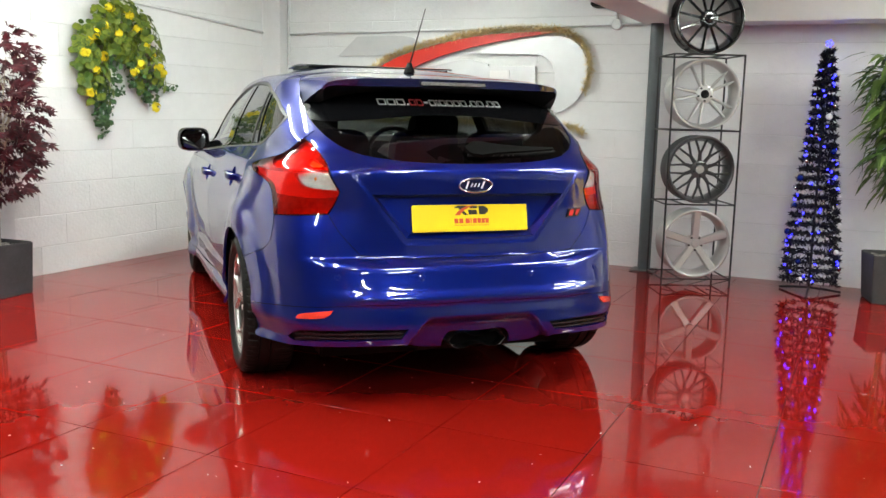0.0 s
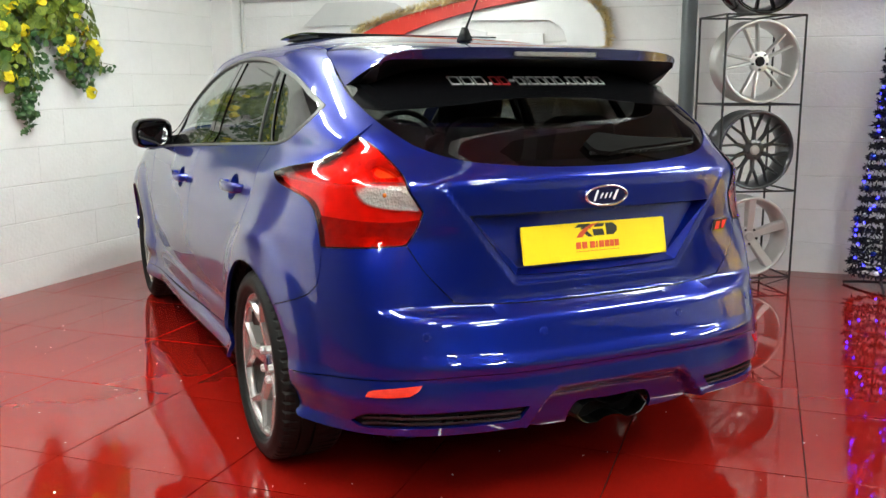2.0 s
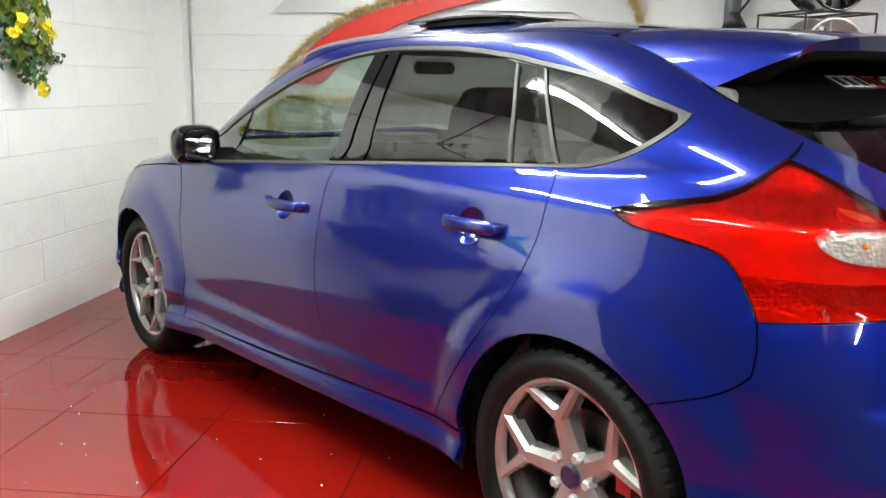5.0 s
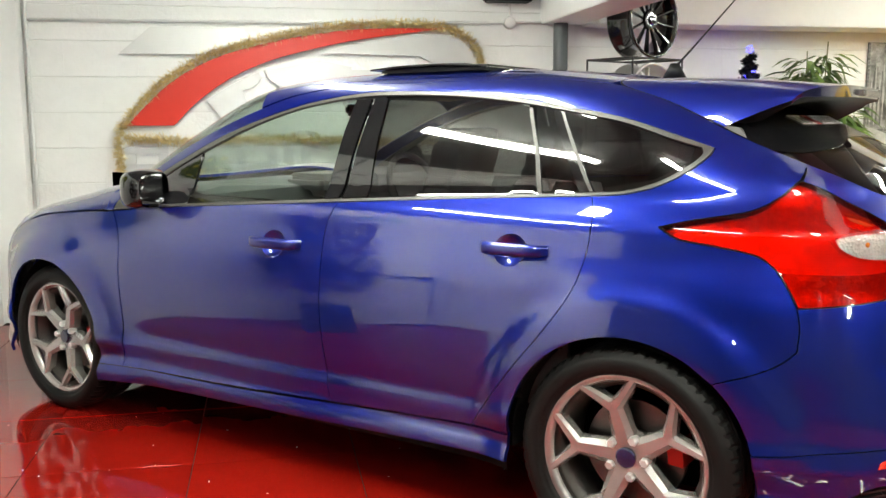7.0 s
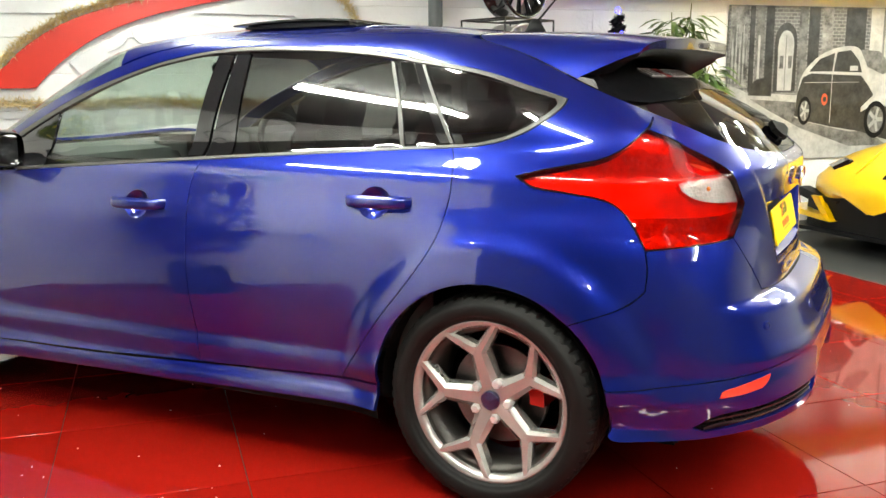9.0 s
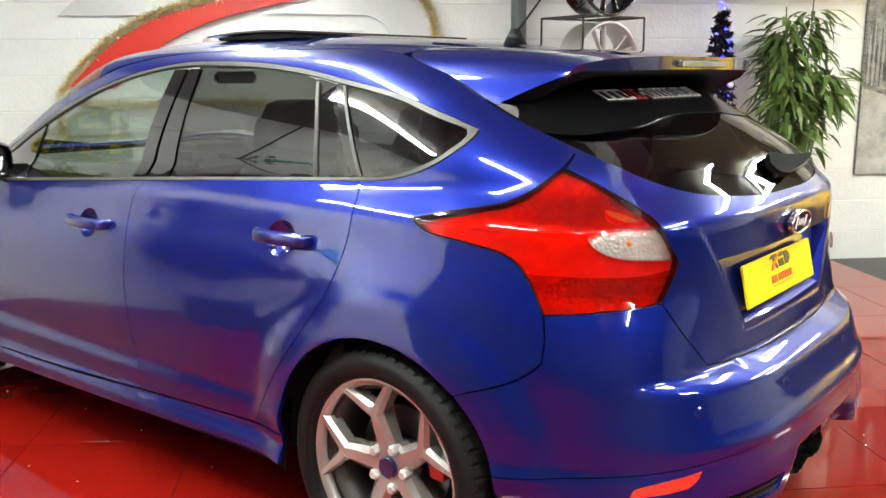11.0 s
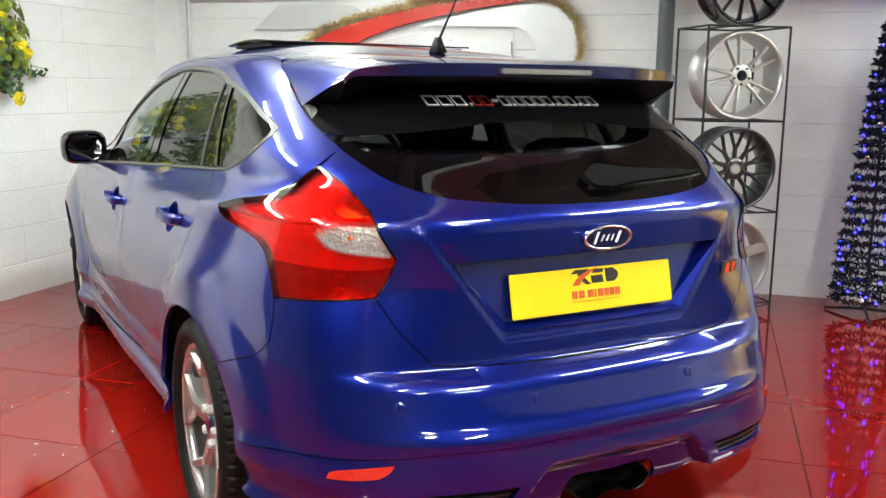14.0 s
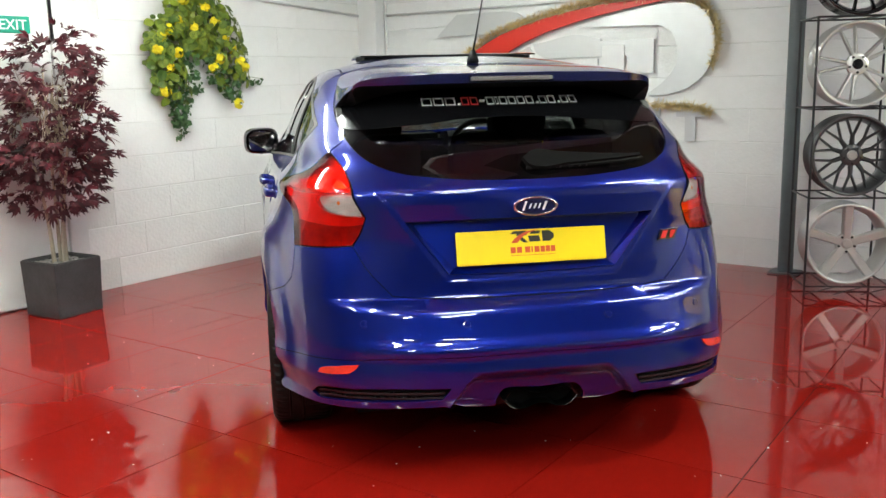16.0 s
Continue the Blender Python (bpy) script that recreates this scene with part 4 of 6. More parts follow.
rows_top = [[tuple(np.array(a) * (1 - t) ** 2 + 2 * t * (1 - t) * (2 * np.array(m) - (np.array(a) + np.array(b)) / 2) + np.array(b) * t * t) for a, m, b in zip(S_FRONT, S_MID, S_REAR)] for t in np.linspace(0, 1, 12)]
spoiler = loft("spoiler", rows_top, M_PAINT, car, "blue roof spoiler with black underside")
loft("trailing_edge", [S_REAR, S_LIP], M_NAVY, spoiler)
loft("underside", [S_LIP, S_UNDER, S_GLASS], M_BLACK, spoiler, "black underside")
loft("spoiler_joint", [[(x, y + .004, z + .0012) for x, y, z in S_FRONT], [(x, y - .002, z + .0016) for x, y, z in S_FRONT]], M_UNDER, spoiler)
for k in (0, -1):
    bm = bmesh.new()
    bm.faces.new([bm.verts.new(r[k]) for r in rows_top] + [bm.verts.new(r[k]) for r in (S_LIP, S_UNDER, S_GLASS)])
    part("end_cap", bm, M_BLACK, spoiler)
part("brake_lamp", boxed(-.152, .378, 1.334, .152, .41, 1.352, .004), M_CLEARLENS, spoiler, "clear high brake light")
part("brake_lamp_back", boxed(-.148, .385, 1.336, .148, .42, 1.350, .002), M_LAMPDARK, spoiler)

# ---- wheels ----
def strip_bar(bm, a, b, w0, w1, front0, front1, back, crown=0.35):
    """A tapering spoke from a to b in the wheel's plane (y, z); front faces at negative x."""
    a, b = np.array(a, float), np.array(b, float)
    d = (b - a) / np.linalg.norm(b - a)
    n = np.array([-d[1], d[0]])
    rings = []
    for t in np.linspace(0, 1, 6):
        c = a + (b - a) * t
        w = w0 + (w1 - w0) * t
        f = front0 + (front1 - front0) * t
        prof = [(-1, back), (-1, f + .012), (-crown, f), (crown, f), (1, f + .012), (1, back)]
        rings.append([bm.verts.new((x, *(c + n * k * w / 2))) for k, x in prof])
    for r0, r1 in zip(rings, rings[1:]):
        for k in range(5):
            bm.faces.new((r0[k], r0[k + 1], r1[k + 1], r1[k]))
        bm.faces.new((r0[5], r0[0], r1[0], r1[5]))
    bm.faces.new(rings[0][::-1])
    bm.faces.new(rings[-1])


def turn_x(bm, angle):
    bmesh.ops.rotate(bm, verts=bm.verts, cent=(0, 0, 0), matrix=Matrix.Rotation(angle, 3, "X"))


def car_wheel(x, y, side, spin):
    """A road wheel; its outer face looks along -x before it is turned."""
    m = pose(x, y, HUB, 0, 0, 0 if side < 0 else 180)
    rr = .245
    bm = lathe([(rr - .016, -.090), (rr - .006, -.097), (rr + .002, -.095), (rr + .004, -.086), (rr - .004, -.076), (rr - .018, -.066), (rr - .024, -.070), (rr - .022, -.082)], 80, closed=True)
    wheel = part("wheel", bm, M_RIM, car, "bronze-grey alloy wheel with five split spokes", smooth=True)
    wheel.matrix_world = m
    part("barrel", lathe([(rr - .018, -.067), (rr - .034, .0), (rr - .03, .08), (rr, .10), (rr - .01, .105), (rr - .045, .08), (rr - .05, 0), (rr - .034, -.066)], 64, closed=True), M_BARREL, wheel, smooth=True)
    tp = [(.243, -.088), (.2475, -.1035), (.252, -.1075), (.258, -.1085), (.260, -.1115), (.268, -.1155), (.285, -.1165), (.298, -.1125), (.300, -.1095), (.308, -.1050), (.316, -.098), (.320, -.08), (.3215, 0), (.320, .08), (.316, .098), (.303, .110), (.27, .116), (.250, .105), (.243, .09), (.243, 0)]
    tp = tp[:11] + [(.3205, -.085), (.3215, -.052), (.3150, -.050), (.3150, -.044), (.3215, -.042), (.3215, -.004), (.3150, -.002), (.3150, .004), (.3215, .006), (.3205, .085)] + tp[14:]
    bm = lathe(tp, 240, closed=True)
    for i, vert in enumerate(bm.verts):
        r = math.hypot(vert.co.y, vert.co.z)
        if r > .312 and abs(vert.co.x) > .06 and (i % 240) % 4 == 0:
            k = (r - .005) / r
            vert.co.y, vert.co.z = vert.co.y * k, vert.co.z * k
    tyre = part("tyre", bm, M_TYRE, wheel, "low black tyre", smooth=True)
    for f in tyre.data.polygons:
        c = f.center
        f.use_smooth = math.hypot(c.y, c.z) < .304
    for k in range(5):
        bm = bmesh.new()
        strip_bar(bm, (0, .030), (0, .166), .074, .046, -.066, -.084, -.03, .5)
        for d in (-1, 1):
            strip_bar(bm, (d * .005, .150), (d * .084, .222), .040, .024, -.0835, -.094, -.045, .5)
        turn_x(bm, math.radians(spin + 72 * k))
        part("spoke", bm, M_RIM, wheel)
    part("hub", lathe([(.0, -.066), (.050, -.066), (.064, -.058), (.070, -.02), (.0, -.02)], 32), M_RIM, wheel, smooth=False)
    part("centre_cap", lathe([(.0, -.078), (.026, -.077), (.030, -.073), (.030, -.066)], 28), M_NAVY, wheel, "dark blue centre cap")
    for k in range(5):
        a = math.radians(spin + 36 + 72 * k)
        bm = lathe([(.0, -.081), (.0105, -.081), (.0142, -.076), (.0142, -.05)], 6)
        bmesh.ops.translate(bm, verts=bm.verts, vec=(0, -.056 * math.sin(a), .056 * math.cos(a)))
        part("wheel_nut", bm, M_SIGNSILVER, wheel)
    disc = part("brake_disc", lathe([(.07, .0), (.15, .0), (.152, .012), (.15, .024), (.07, .024), (.06, -.02), (.0, -.02)], 48), M_DISC, car, "steel brake disc", smooth=False)
    disc.matrix_world = m
    bm = bmesh.new()
    for a0 in (0,):
        ring = []
        for a in np.linspace(-.25, .25, 8):
            ring.append([bm.verts.new((xx, r * math.sin(a), r * math.cos(a))) for xx, r in ((-.03, .108), (-.03, .152), (.05, .156), (.05, .108))])
        for r0, r1 in zip(ring, ring[1:]):
            for q in range(4):
                bm.faces.new((r0[q], r0[(q + 1) % 4], r1[(q + 1) % 4], r1[q]))
        bm.faces.new(ring[0][::-1])
        bm.faces.new(ring[-1])
    turn_x(bm, math.radians(80 if side < 0 else -80))
    cal = part("brake_caliper", bm, M_CALIPER, car, "red brake caliper")
    cal.matrix_world = m


for side in (-1, 1):
    for y, spin in ((AXLES[0], -15), (AXLES[1], -50)):
        car_wheel(side * .778, y, side, spin)

# ---- plate, badges, small parts ----
plate_m = pose(0, .1445, .786, -12.5, 0, 0)
plate = part("number_plate", boxed(-.26, -.003, -.0565, .26, .003, .0565, .0025), M_PLATE, tailgate, "yellow number plate with a dark and red emblem")
plate.matrix_world = plate_m


def printed(name, pts, mat, parent, m, lift=-.0045):
    ob = part(name, slab(pts, .0012, "y", lift), mat, parent)
    ob.matrix_world = m
    return ob


for pts in ([(-.075, .042), (-.06, .052), (-.02, .052), (-.012, .044), (-.02, .036), (-.055, .036), (-.05, .042)], [(-.05, .03), (-.036, .034), (-.012, .012), (-.028, .012)],
            [(-.006, .040), (.0, .050), (.032, .050), (.028, .040)], [(-.008, .014), (-.012, .034), (.026, .034), (.03, .014)],
            [(.038, .014), (.036, .050), (.062, .050), (.078, .038), (.078, .026), (.064, .014)]):
    printed("emblem_mark", pts, M_PLATEDARK, plate, plate_m)
printed("emblem_swoosh", [(-.072, .012), (-.06, .026), (-.04, .040), (-.015, .050), (.02, .054), (-.005, .046), (-.025, .036), (-.042, .022), (-.05, .012)], M_PLATERED, plate, plate_m, -.0052)
for i, (x, w) in enumerate(((-.075, .017), (-.053, .017), (-.025, .018), (-.003, .005), (.008, .017), (.029, .015), (.047, .015), (.065, .015))):
    printed("bar", [(x, -.022), (x + w, -.022), (x + w, -.002), (x, -.002)], M_PLATERED, plate, plate_m)
printed("bar", [(-.075, -.031), (.08, -.031), (.08, -.0295), (-.075, -.0295)], M_PLATERED, plate, plate_m)

badge_m = pose(0, .102, .928, 4, 0, 0)
bm = bmesh.new()
oval = [(.074 * math.cos(a), .031 * math.sin(a)) for a in np.linspace(0, 2 * math.pi, 40, endpoint=False)]
badge = part("badge", slab(oval, .012, "y", -.004), M_CHROME, tailgate, "oval badge with a chrome rim")
badge.matrix_world = badge_m
rimring = part("badge_rim", tube([(.0725 * math.cos(q), -.005, .0295 * math.sin(q)) for q in np.linspace(0, 2 * math.pi, 48, endpoint=False)], .0036, 8, closed=True), M_CHROME, badge, smooth=True)
rimring.matrix_world = badge_m
printed("badge_face", [(x * .90, z * .84) for x, z in oval], M_NAVY, badge, badge_m, -.0055)
for x0, w, h in ((-.046, .020, .024), (-.024, .014, .012), (-.008, .014, .012), (.008, .012, .012), (.022, .022, .022)):
    printed("bar", [(x0, -h * .6), (x0 + w * .34, -h * .6), (x0 + w * .84, h * .7), (x0 + w * .5, h * .7)], M_LAMPBODY, badge, badge_m, -.0068)
st_p = on_rear(.49, .80)
st_m = pose(st_p.x, st_p.y - .004, st_p.z, -4, 0, 17)
st = part("boot_badge", slab([(-.044, -.017), (.026, -.017), (.046, .017), (-.030, .017)], .007, "y", -.006), M_DARKCHROME, tailgate, "small red and dark chrome badge")
st.matrix_world = st_m
printed("badge_inlay", [(-.036, -.0125), (-.014, -.0125), (-.002, .0125), (-.024, .0125)], M_REDPRINT, st, st_m, -.008)
printed("badge_inlay", [(.004, -.0125), (.014, -.0125), (.034, .0125), (.010, .0125)], M_REDPRINT, st, st_m, -.008)

# lettering on the rear window, as plain bars of its size
x = -.302
for i, ch in enumerate("kkk.aa-aianaa.aa.ak"):
    w = {"k": .043 if i < 3 else .032, ".": .017, "-": .027, "i": .016}.get(ch, .0335)
    hh = .007 if ch in ".-" else .026
    zz = 1.249 + (.010 if ch == "-" else 0)
    tilt = .004
    quad = [(x, zz), (x + w - .006, zz), (x + w - .006 + tilt, zz + hh), (x + tilt, zz + hh)]
    pts = []
    for px, pz in quad:
        q = on_rear(px, pz)
        n = normals_of(skin_wrap, np.array(R(-px, pz)[0]), np.array(pz), True)
        pts.append(Vector(q) + Vector(n) * .0012)
    if hh > .02:
        mid = sum(pts, Vector()) / 4
        nearer = [p + ((mid - p).normalized() * .0085) for p in pts]
        pts, frame_faces = pts + nearer, [(k, (k + 1) % 4, 4 + (k + 1) % 4, 4 + k) for k in range(4)]
    else:
        frame_faces = [(0, 1, 2, 3)]
    ob = quads("bar", pts, frame_faces, M_REDPRINT if i in (4, 5) else M_WHITEPRINT, [o for o in car.children if o.name.startswith("rear_window")][0])
    bmx = bmesh.new()
    bmx.from_mesh(ob.data)
    bmesh.ops.solidify(bmx, geom=bmx.faces[:], thickness=.0008)
    bmx.to_mesh(ob.data)
    bmx.free()
    x += w

# rear wiper, lying on the glass
wiper = panel("rear_wiper", [[R(.020, 1.070), R(0, 1.045), R(-.05, 1.036)], [R(-.05, 1.036), R(-.13, 1.046), R(-.27, 1.054), R(-.405, 1.062)], [R(-.405, 1.062), R(-.40, 1.068)], [R(-.40, 1.068), R(-.27, 1.073), R(-.13, 1.082), R(-.03, 1.092), R(.020, 1.070)]], M_UNDER, car, out=.020, thick=.018, gap=0.0, step=.02, mirror=False, label="black rear wiper")[0]
panel("wiper_blade", [[R(.01, 1.042), R(-.2, 1.046), R(-.42, 1.058)], [R(-.42, 1.058), R(-.42, 1.063)], [R(-.42, 1.063), R(-.2, 1.052), R(.01, 1.048)], [R(.01, 1.048), R(.01, 1.042)]], M_BLACK, wiper, out=.008, thick=.010, gap=0.0, step=.012, mirror=False)

# aerial
bm = bmesh.new()
bmesh.ops.create_cone(bm, cap_ends=True, segments=16, radius1=.034, radius2=.012, depth=.05, matrix=Matrix.Translation((0, 1.03, 1.436)) @ Matrix.Diagonal((.8, 1.3, 1, 1)))
aerial = part("aerial", bm, M_BLACK, car, "black rod aerial", smooth=True)
part("rod", tube([(0, 1.025, 1.45), (0, .95, 1.53), (0, .795, 1.70)], .0045, 8, end_radius=.002), M_BLACK, aerial)

# tilted glass sunroof
arch = spline([(2.07, 1.449), (1.95, 1.4575), (1.81, 1.4615), (1.67, 1.4595), (1.55, 1.452)], 5)
sun = part("sunroof", slab([tuple(p) for p in arch] + [(p[0], p[1] + .006) for p in arch[::-1]], .84, "x", -.42), M_BLACKGLOSS, car, "raised black glass sunroof")
part("sunroof_seal", slab([(2.03, 1.44), (1.57, 1.44), (1.57, 1.4505), (1.81, 1.459), (2.03, 1.449)], .80, "x", -.40), M_BLACK, sun)

# exhaust: two tips joined in one outline
TIP = [(.134, .002), (.112, .030), (.092, .038), (.058, .038), (.032, .026), (.012, .021)]
TIP = [(x * .97, z * .92) for x, z in TIP]
TIP = TIP + [(-x, z) for x, z in TIP[::-1]]
TIP = TIP + [(x * .98, -z * .92) for x, z in TIP[::-1]]
bm = bmesh.new()
rows = [[bm.verts.new((px * k, y, .287 + pz * k)) for px, pz in TIP] for k, y in ((1.0, .24), (1.0, .040), (.985, .034), (.955, .036), (.945, .24))]
for r0, r1 in zip(rows, rows[1:]):
    for i in range(len(TIP)):
        bm.faces.new((r0[i], r0[(i + 1) % len(TIP)], r1[(i + 1) % len(TIP)], r1[i]))
exhaust = part("exhaust_tip", bm, M_DARKCHROME, car, "dark chrome twin exhaust tip")
bm = bmesh.new()
bm.faces.new([bm.verts.new((px * .95, .09, .287 + pz * .95)) for px, pz in TIP])
part("exhaust_baffle", bm, M_UNDER, exhaust)

# door handles and mirrors
def handle(owner, y0, y1, z, side):
    pts = []
    mid = (y0 + y1) / 2
    x_at = lambda yy: float(outline(yy, z))
    line = [(y0, -.002), (y0 + .02, .028), (mid, .038), (y1 - .02, .03), (y1, .0)]
    sm = spline(line, 6)
    bm = bmesh.new()
    rings = []
    for i, (yy, o) in enumerate(sm):
        t = i / (len(sm) - 1)
        h = .020 + .006 * math.sin(math.pi * t)
        x0 = x_at(yy) + o
        rings.append([bm.verts.new((side * xx, yy, z + zz)) for xx, zz in ((x0, -h * .5), (x0 + .006, -h * .2), (x0 + .006, h * .5), (x0, h), (x0 - .010, h * .8), (x0 - .010, -h * .4))])
    for r0, r1 in zip(rings, rings[1:]):
        for k in range(6):
            bm.faces.new((r0[k], r0[(k + 1) % 6], r1[(k + 1) % 6], r1[k]))
    bm.faces.new(rings[0][::-1])
    bm.faces.new(rings[-1])
    part("door_handle", bm, M_PAINT, owner, smooth=True)
    bm = bmesh.new()
    n = 20
    ym = mid + .015
    outer = [bm.verts.new((side * (float(outline(ym + .055 * math.cos(a), z + .048 * math.sin(a))) + .0015), ym + .055 * math.cos(a), z + .048 * math.sin(a))) for a in np.linspace(0, 2 * math.pi, n, endpoint=False)]
    inner = [bm.verts.new((side * (float(outline(ym, z)) - .028), ym + .03 * math.cos(a), z + .026 * math.sin(a))) for a in np.linspace(0, 2 * math.pi, n, endpoint=False)]
    for k in range(n):
        bm.faces.new((outer[k], outer[(k + 1) % n], inner[(k + 1) % n], inner[k]))
    bm.faces.new(inner)
    part("handle_cup", bm, M_PAINT, owner, "shaded cup behind the handle", smooth=True)


for side, owner in zip((-1, 1), rear_doors):
    handle(owner, 1.085, 1.30, .884, side)
for side, owner in zip((-1, 1), front_doors):
    handle(owner, 2.015, 2.245, .838, side)


def wing_mirror(side):
    prof = [(2.735, .17, .085), (2.76, .20, .098), (2.80, .205, .10), (2.84, .185, .09), (2.875, .13, .06), (2.89, .05, .02)]
    bm = bmesh.new()
    rings = []
    for y, w, h in prof:
        rings.append([bm.verts.new((side * (.915 + w * .5 * (abs(math.cos(a)) ** .6) * (1 if math.cos(a) > 0 else -1)), y - .02 * math.cos(a), 1.005 + h * .78 * (abs(math.sin(a)) ** .6) * (1 if math.sin(a) > 0 else -1))) for a in np.linspace(0, 2 * math.pi, 24, endpoint=False)])
    for r0, r1 in zip(rings, rings[1:]):
        for k in range(24):
            bm.faces.new((r0[k], r0[(k + 1) % 24], r1[(k + 1) % 24], r1[k]))
    bm.faces.new(rings[-1])
    ob = part("wing_mirror", bm, M_BLACKGLOSS, car, "black wing mirror on the front door", smooth=True)
    bm = bmesh.new()
    bm.faces.new([bm.verts.new((side * (.915 + .074 * (abs(math.cos(a)) ** .6) * (1 if math.cos(a) > 0 else -1)), 2.745 - .02 * math.cos(a), 1.005 + .060 * (abs(math.sin(a)) ** .6) * (1 if math.sin(a) > 0 else -1))) for a in np.linspace(0, 2 * math.pi, 24, endpoint=False)])
    part("mirror_glass", bm, M_MIRROR, ob, "mirror glass")
    part("mirror_arm", tube([(side * .80, 2.80, .945), (side * .86, 2.81, .955), (side * .90, 2.82, .985)], .03, 10), M_BLACK, ob, smooth=True)


wing_mirror(-1)
wing_mirror(1)

# parking sensors
for x in (-.25, .23, .58, -.58):
    q = on_rear(x, .562)
    n = normals_of(skin_wrap, np.array(R(-x, .562)[0]), np.array(.562), True)
    bm = lathe([(.0, -.0015), (.0085, -.0015), (.009, .0005), (.0105, .0005), (.011, -.0018), (.0135, -.0012), (.014, .004)], 20)
    ob = part("parking_sensor", bm, M_PAINT, car, smooth=False)
    ob.matrix_world = Matrix.Translation(q) @ Vector(-Vector(n)).to_track_quat("X", "Z").to_matrix().to_4x4()

# ---- cabin ----
part("cabin_floor", boxed(-.70, .45, .26, .70, 3.2, .30, .01), M_UNDER, car)
part("dashboard", slab([(2.62, .60), (2.60, .88), (2.68, .975), (2.86, 1.005), (3.02, 1.0), (3.14, .955), (3.18, .60)], 1.42, "x", -.71), M_DASH, car, "dark dashboard")
part("instrument_hood", slab([(2.50, .93), (2.50, 1.015), (2.56, 1.045), (2.72, 1.035), (2.86, .965)], .40, "x", .17), M_DASH, car, "dark instrument hood")
part("centre_screen", boxed(-.15, 2.55, .93, .15, 2.80, 1.03, .03), M_DASH, car)
for side in (-1, 1):
    part("pillar_trim", slab([(.42, .97), (1.00, 1.0), (1.02, 1.06), (.86, 1.09), (.76, 1.14), (.74, 1.19), (1.16, 1.30), (1.16, 1.36), (.62, 1.24)], side * .02, "x", side * .585), M_HEADLINER, car, "grey inner pillar trim")
    part("door_card", slab([(1.05, .40), (2.62, .40), (2.72, .93), (1.95, .985), (1.05, 1.03)], side * .02, "x", side * .76), M_DASH, car)
part("parcel_shelf", slab([(.30, .93), (.66, .97), (.66, .985), (.30, .945)], 1.10, "x", -.55), M_SEAT, car)
part("headliner", slab([(.95, 1.345), (1.3, 1.385), (1.9, 1.40), (2.35, 1.365), (2.35, 1.355), (1.9, 1.39), (1.3, 1.372), (.95, 1.33)], 1.10, "x", -.55), M_HEADLINER, car)


def seat(x, y, wide, top):
    """A seat whose back runs up into a rounded headrest; top is the headrest's height."""
    h = wide / 2
    half = spline([(h * .92, .56), (h, .80), (h * .96, top - .30), (h * .66, top - .22), (.125, top - .19), (.135, top - .11), (.12, top - .03), (.06, top), (0, top)], 5)
    outline2 = [(x + p[0], p[1]) for p in half] + [(x - p[0], p[1]) for p in half[-2::-1]]
    bm = slab(outline2, .12, "y", y - .02)
    bmesh.ops.bevel(bm, geom=[e for e in bm.edges if len({round(v.co.y, 4) for v in e.verts}) == 1], offset=.03, segments=2, affect="EDGES", clamp_overlap=True)
    for v in bm.verts:
        v.co.y -= (v.co.z - .6) * .26
    ob = part("seat", bm, M_SEAT, car, "dark cloth seat", smooth=True)
    part("cushion", boxed(x - h, y + .04, .44, x + h, y + .56, .60, .04), M_SEAT, ob, smooth=True)


seat(-.36, 1.78, .48, 1.235)
seat(.36, 1.78, .48, 1.235)
for x in (-.40, 0, .40):
    seat(x, .94, .40, 1.13)
wheel_m = pose(.36, 2.42, .93, 68, 0, 0)
bm = tube([(.185 * math.cos(a), .185 * math.sin(a), 0) for a in np.linspace(0, 2 * math.pi, 40, endpoint=False)], .016, 8, closed=True)
steer = part("steering_wheel", bm, M_BLACK, car, "black steering wheel", smooth=True)
steer.matrix_world = wheel_m
ob = part("steering_boss", boxed(-.17, -.03, -.02, .17, .05, .01, .01), M_BLACK, steer)
part("rear_view_mirror", boxed(-.11, 2.44, 1.285, .11, 2.465, 1.335, .012), M_BLACK, car)


# ---- plants and decorations ----
def leaf_material(name, low, high, rough=0.5, bump_by=0.0):
    """Leaves whose colour runs from low to high from leaf to leaf, with mottling."""
    m = material(name, low, rough, bump_by=bump_by, spec=0.25)
    nt = m.node_tree
    b = nt.nodes["Principled BSDF"]
    ge = nt.nodes.new("ShaderNodeNewGeometry")
    no = nt.nodes.new("ShaderNodeTexNoise")
    no.inputs["Scale"].default_value = 14
    ad = nt.nodes.new("ShaderNodeMath")
    ad.operation = "MULTIPLY_ADD"
    ad.inputs[1].default_value = 0.6
    nt.links.new(no.outputs[0], ad.inputs[0])
    nt.links.new(ge.outputs["Random Per Island"], ad.inputs[2])
    rg = nt.nodes.new("ShaderNodeMapRange")
    rg.inputs[1].default_value, rg.inputs[2].default_value = 0.2, 1.4
    nt.links.new(ad.outputs[0], rg.inputs[0])
    mx = nt.nodes.new("ShaderNodeMix")
    mx.data_type = "RGBA"
    mx.inputs[6].default_value, mx.inputs[7].default_value = (*low, 1), (*high, 1)
    nt.links.new(rg.outputs[0], mx.inputs[0])
    nt.links.new(mx.outputs[2], b.inputs["Base Color"])
    return m


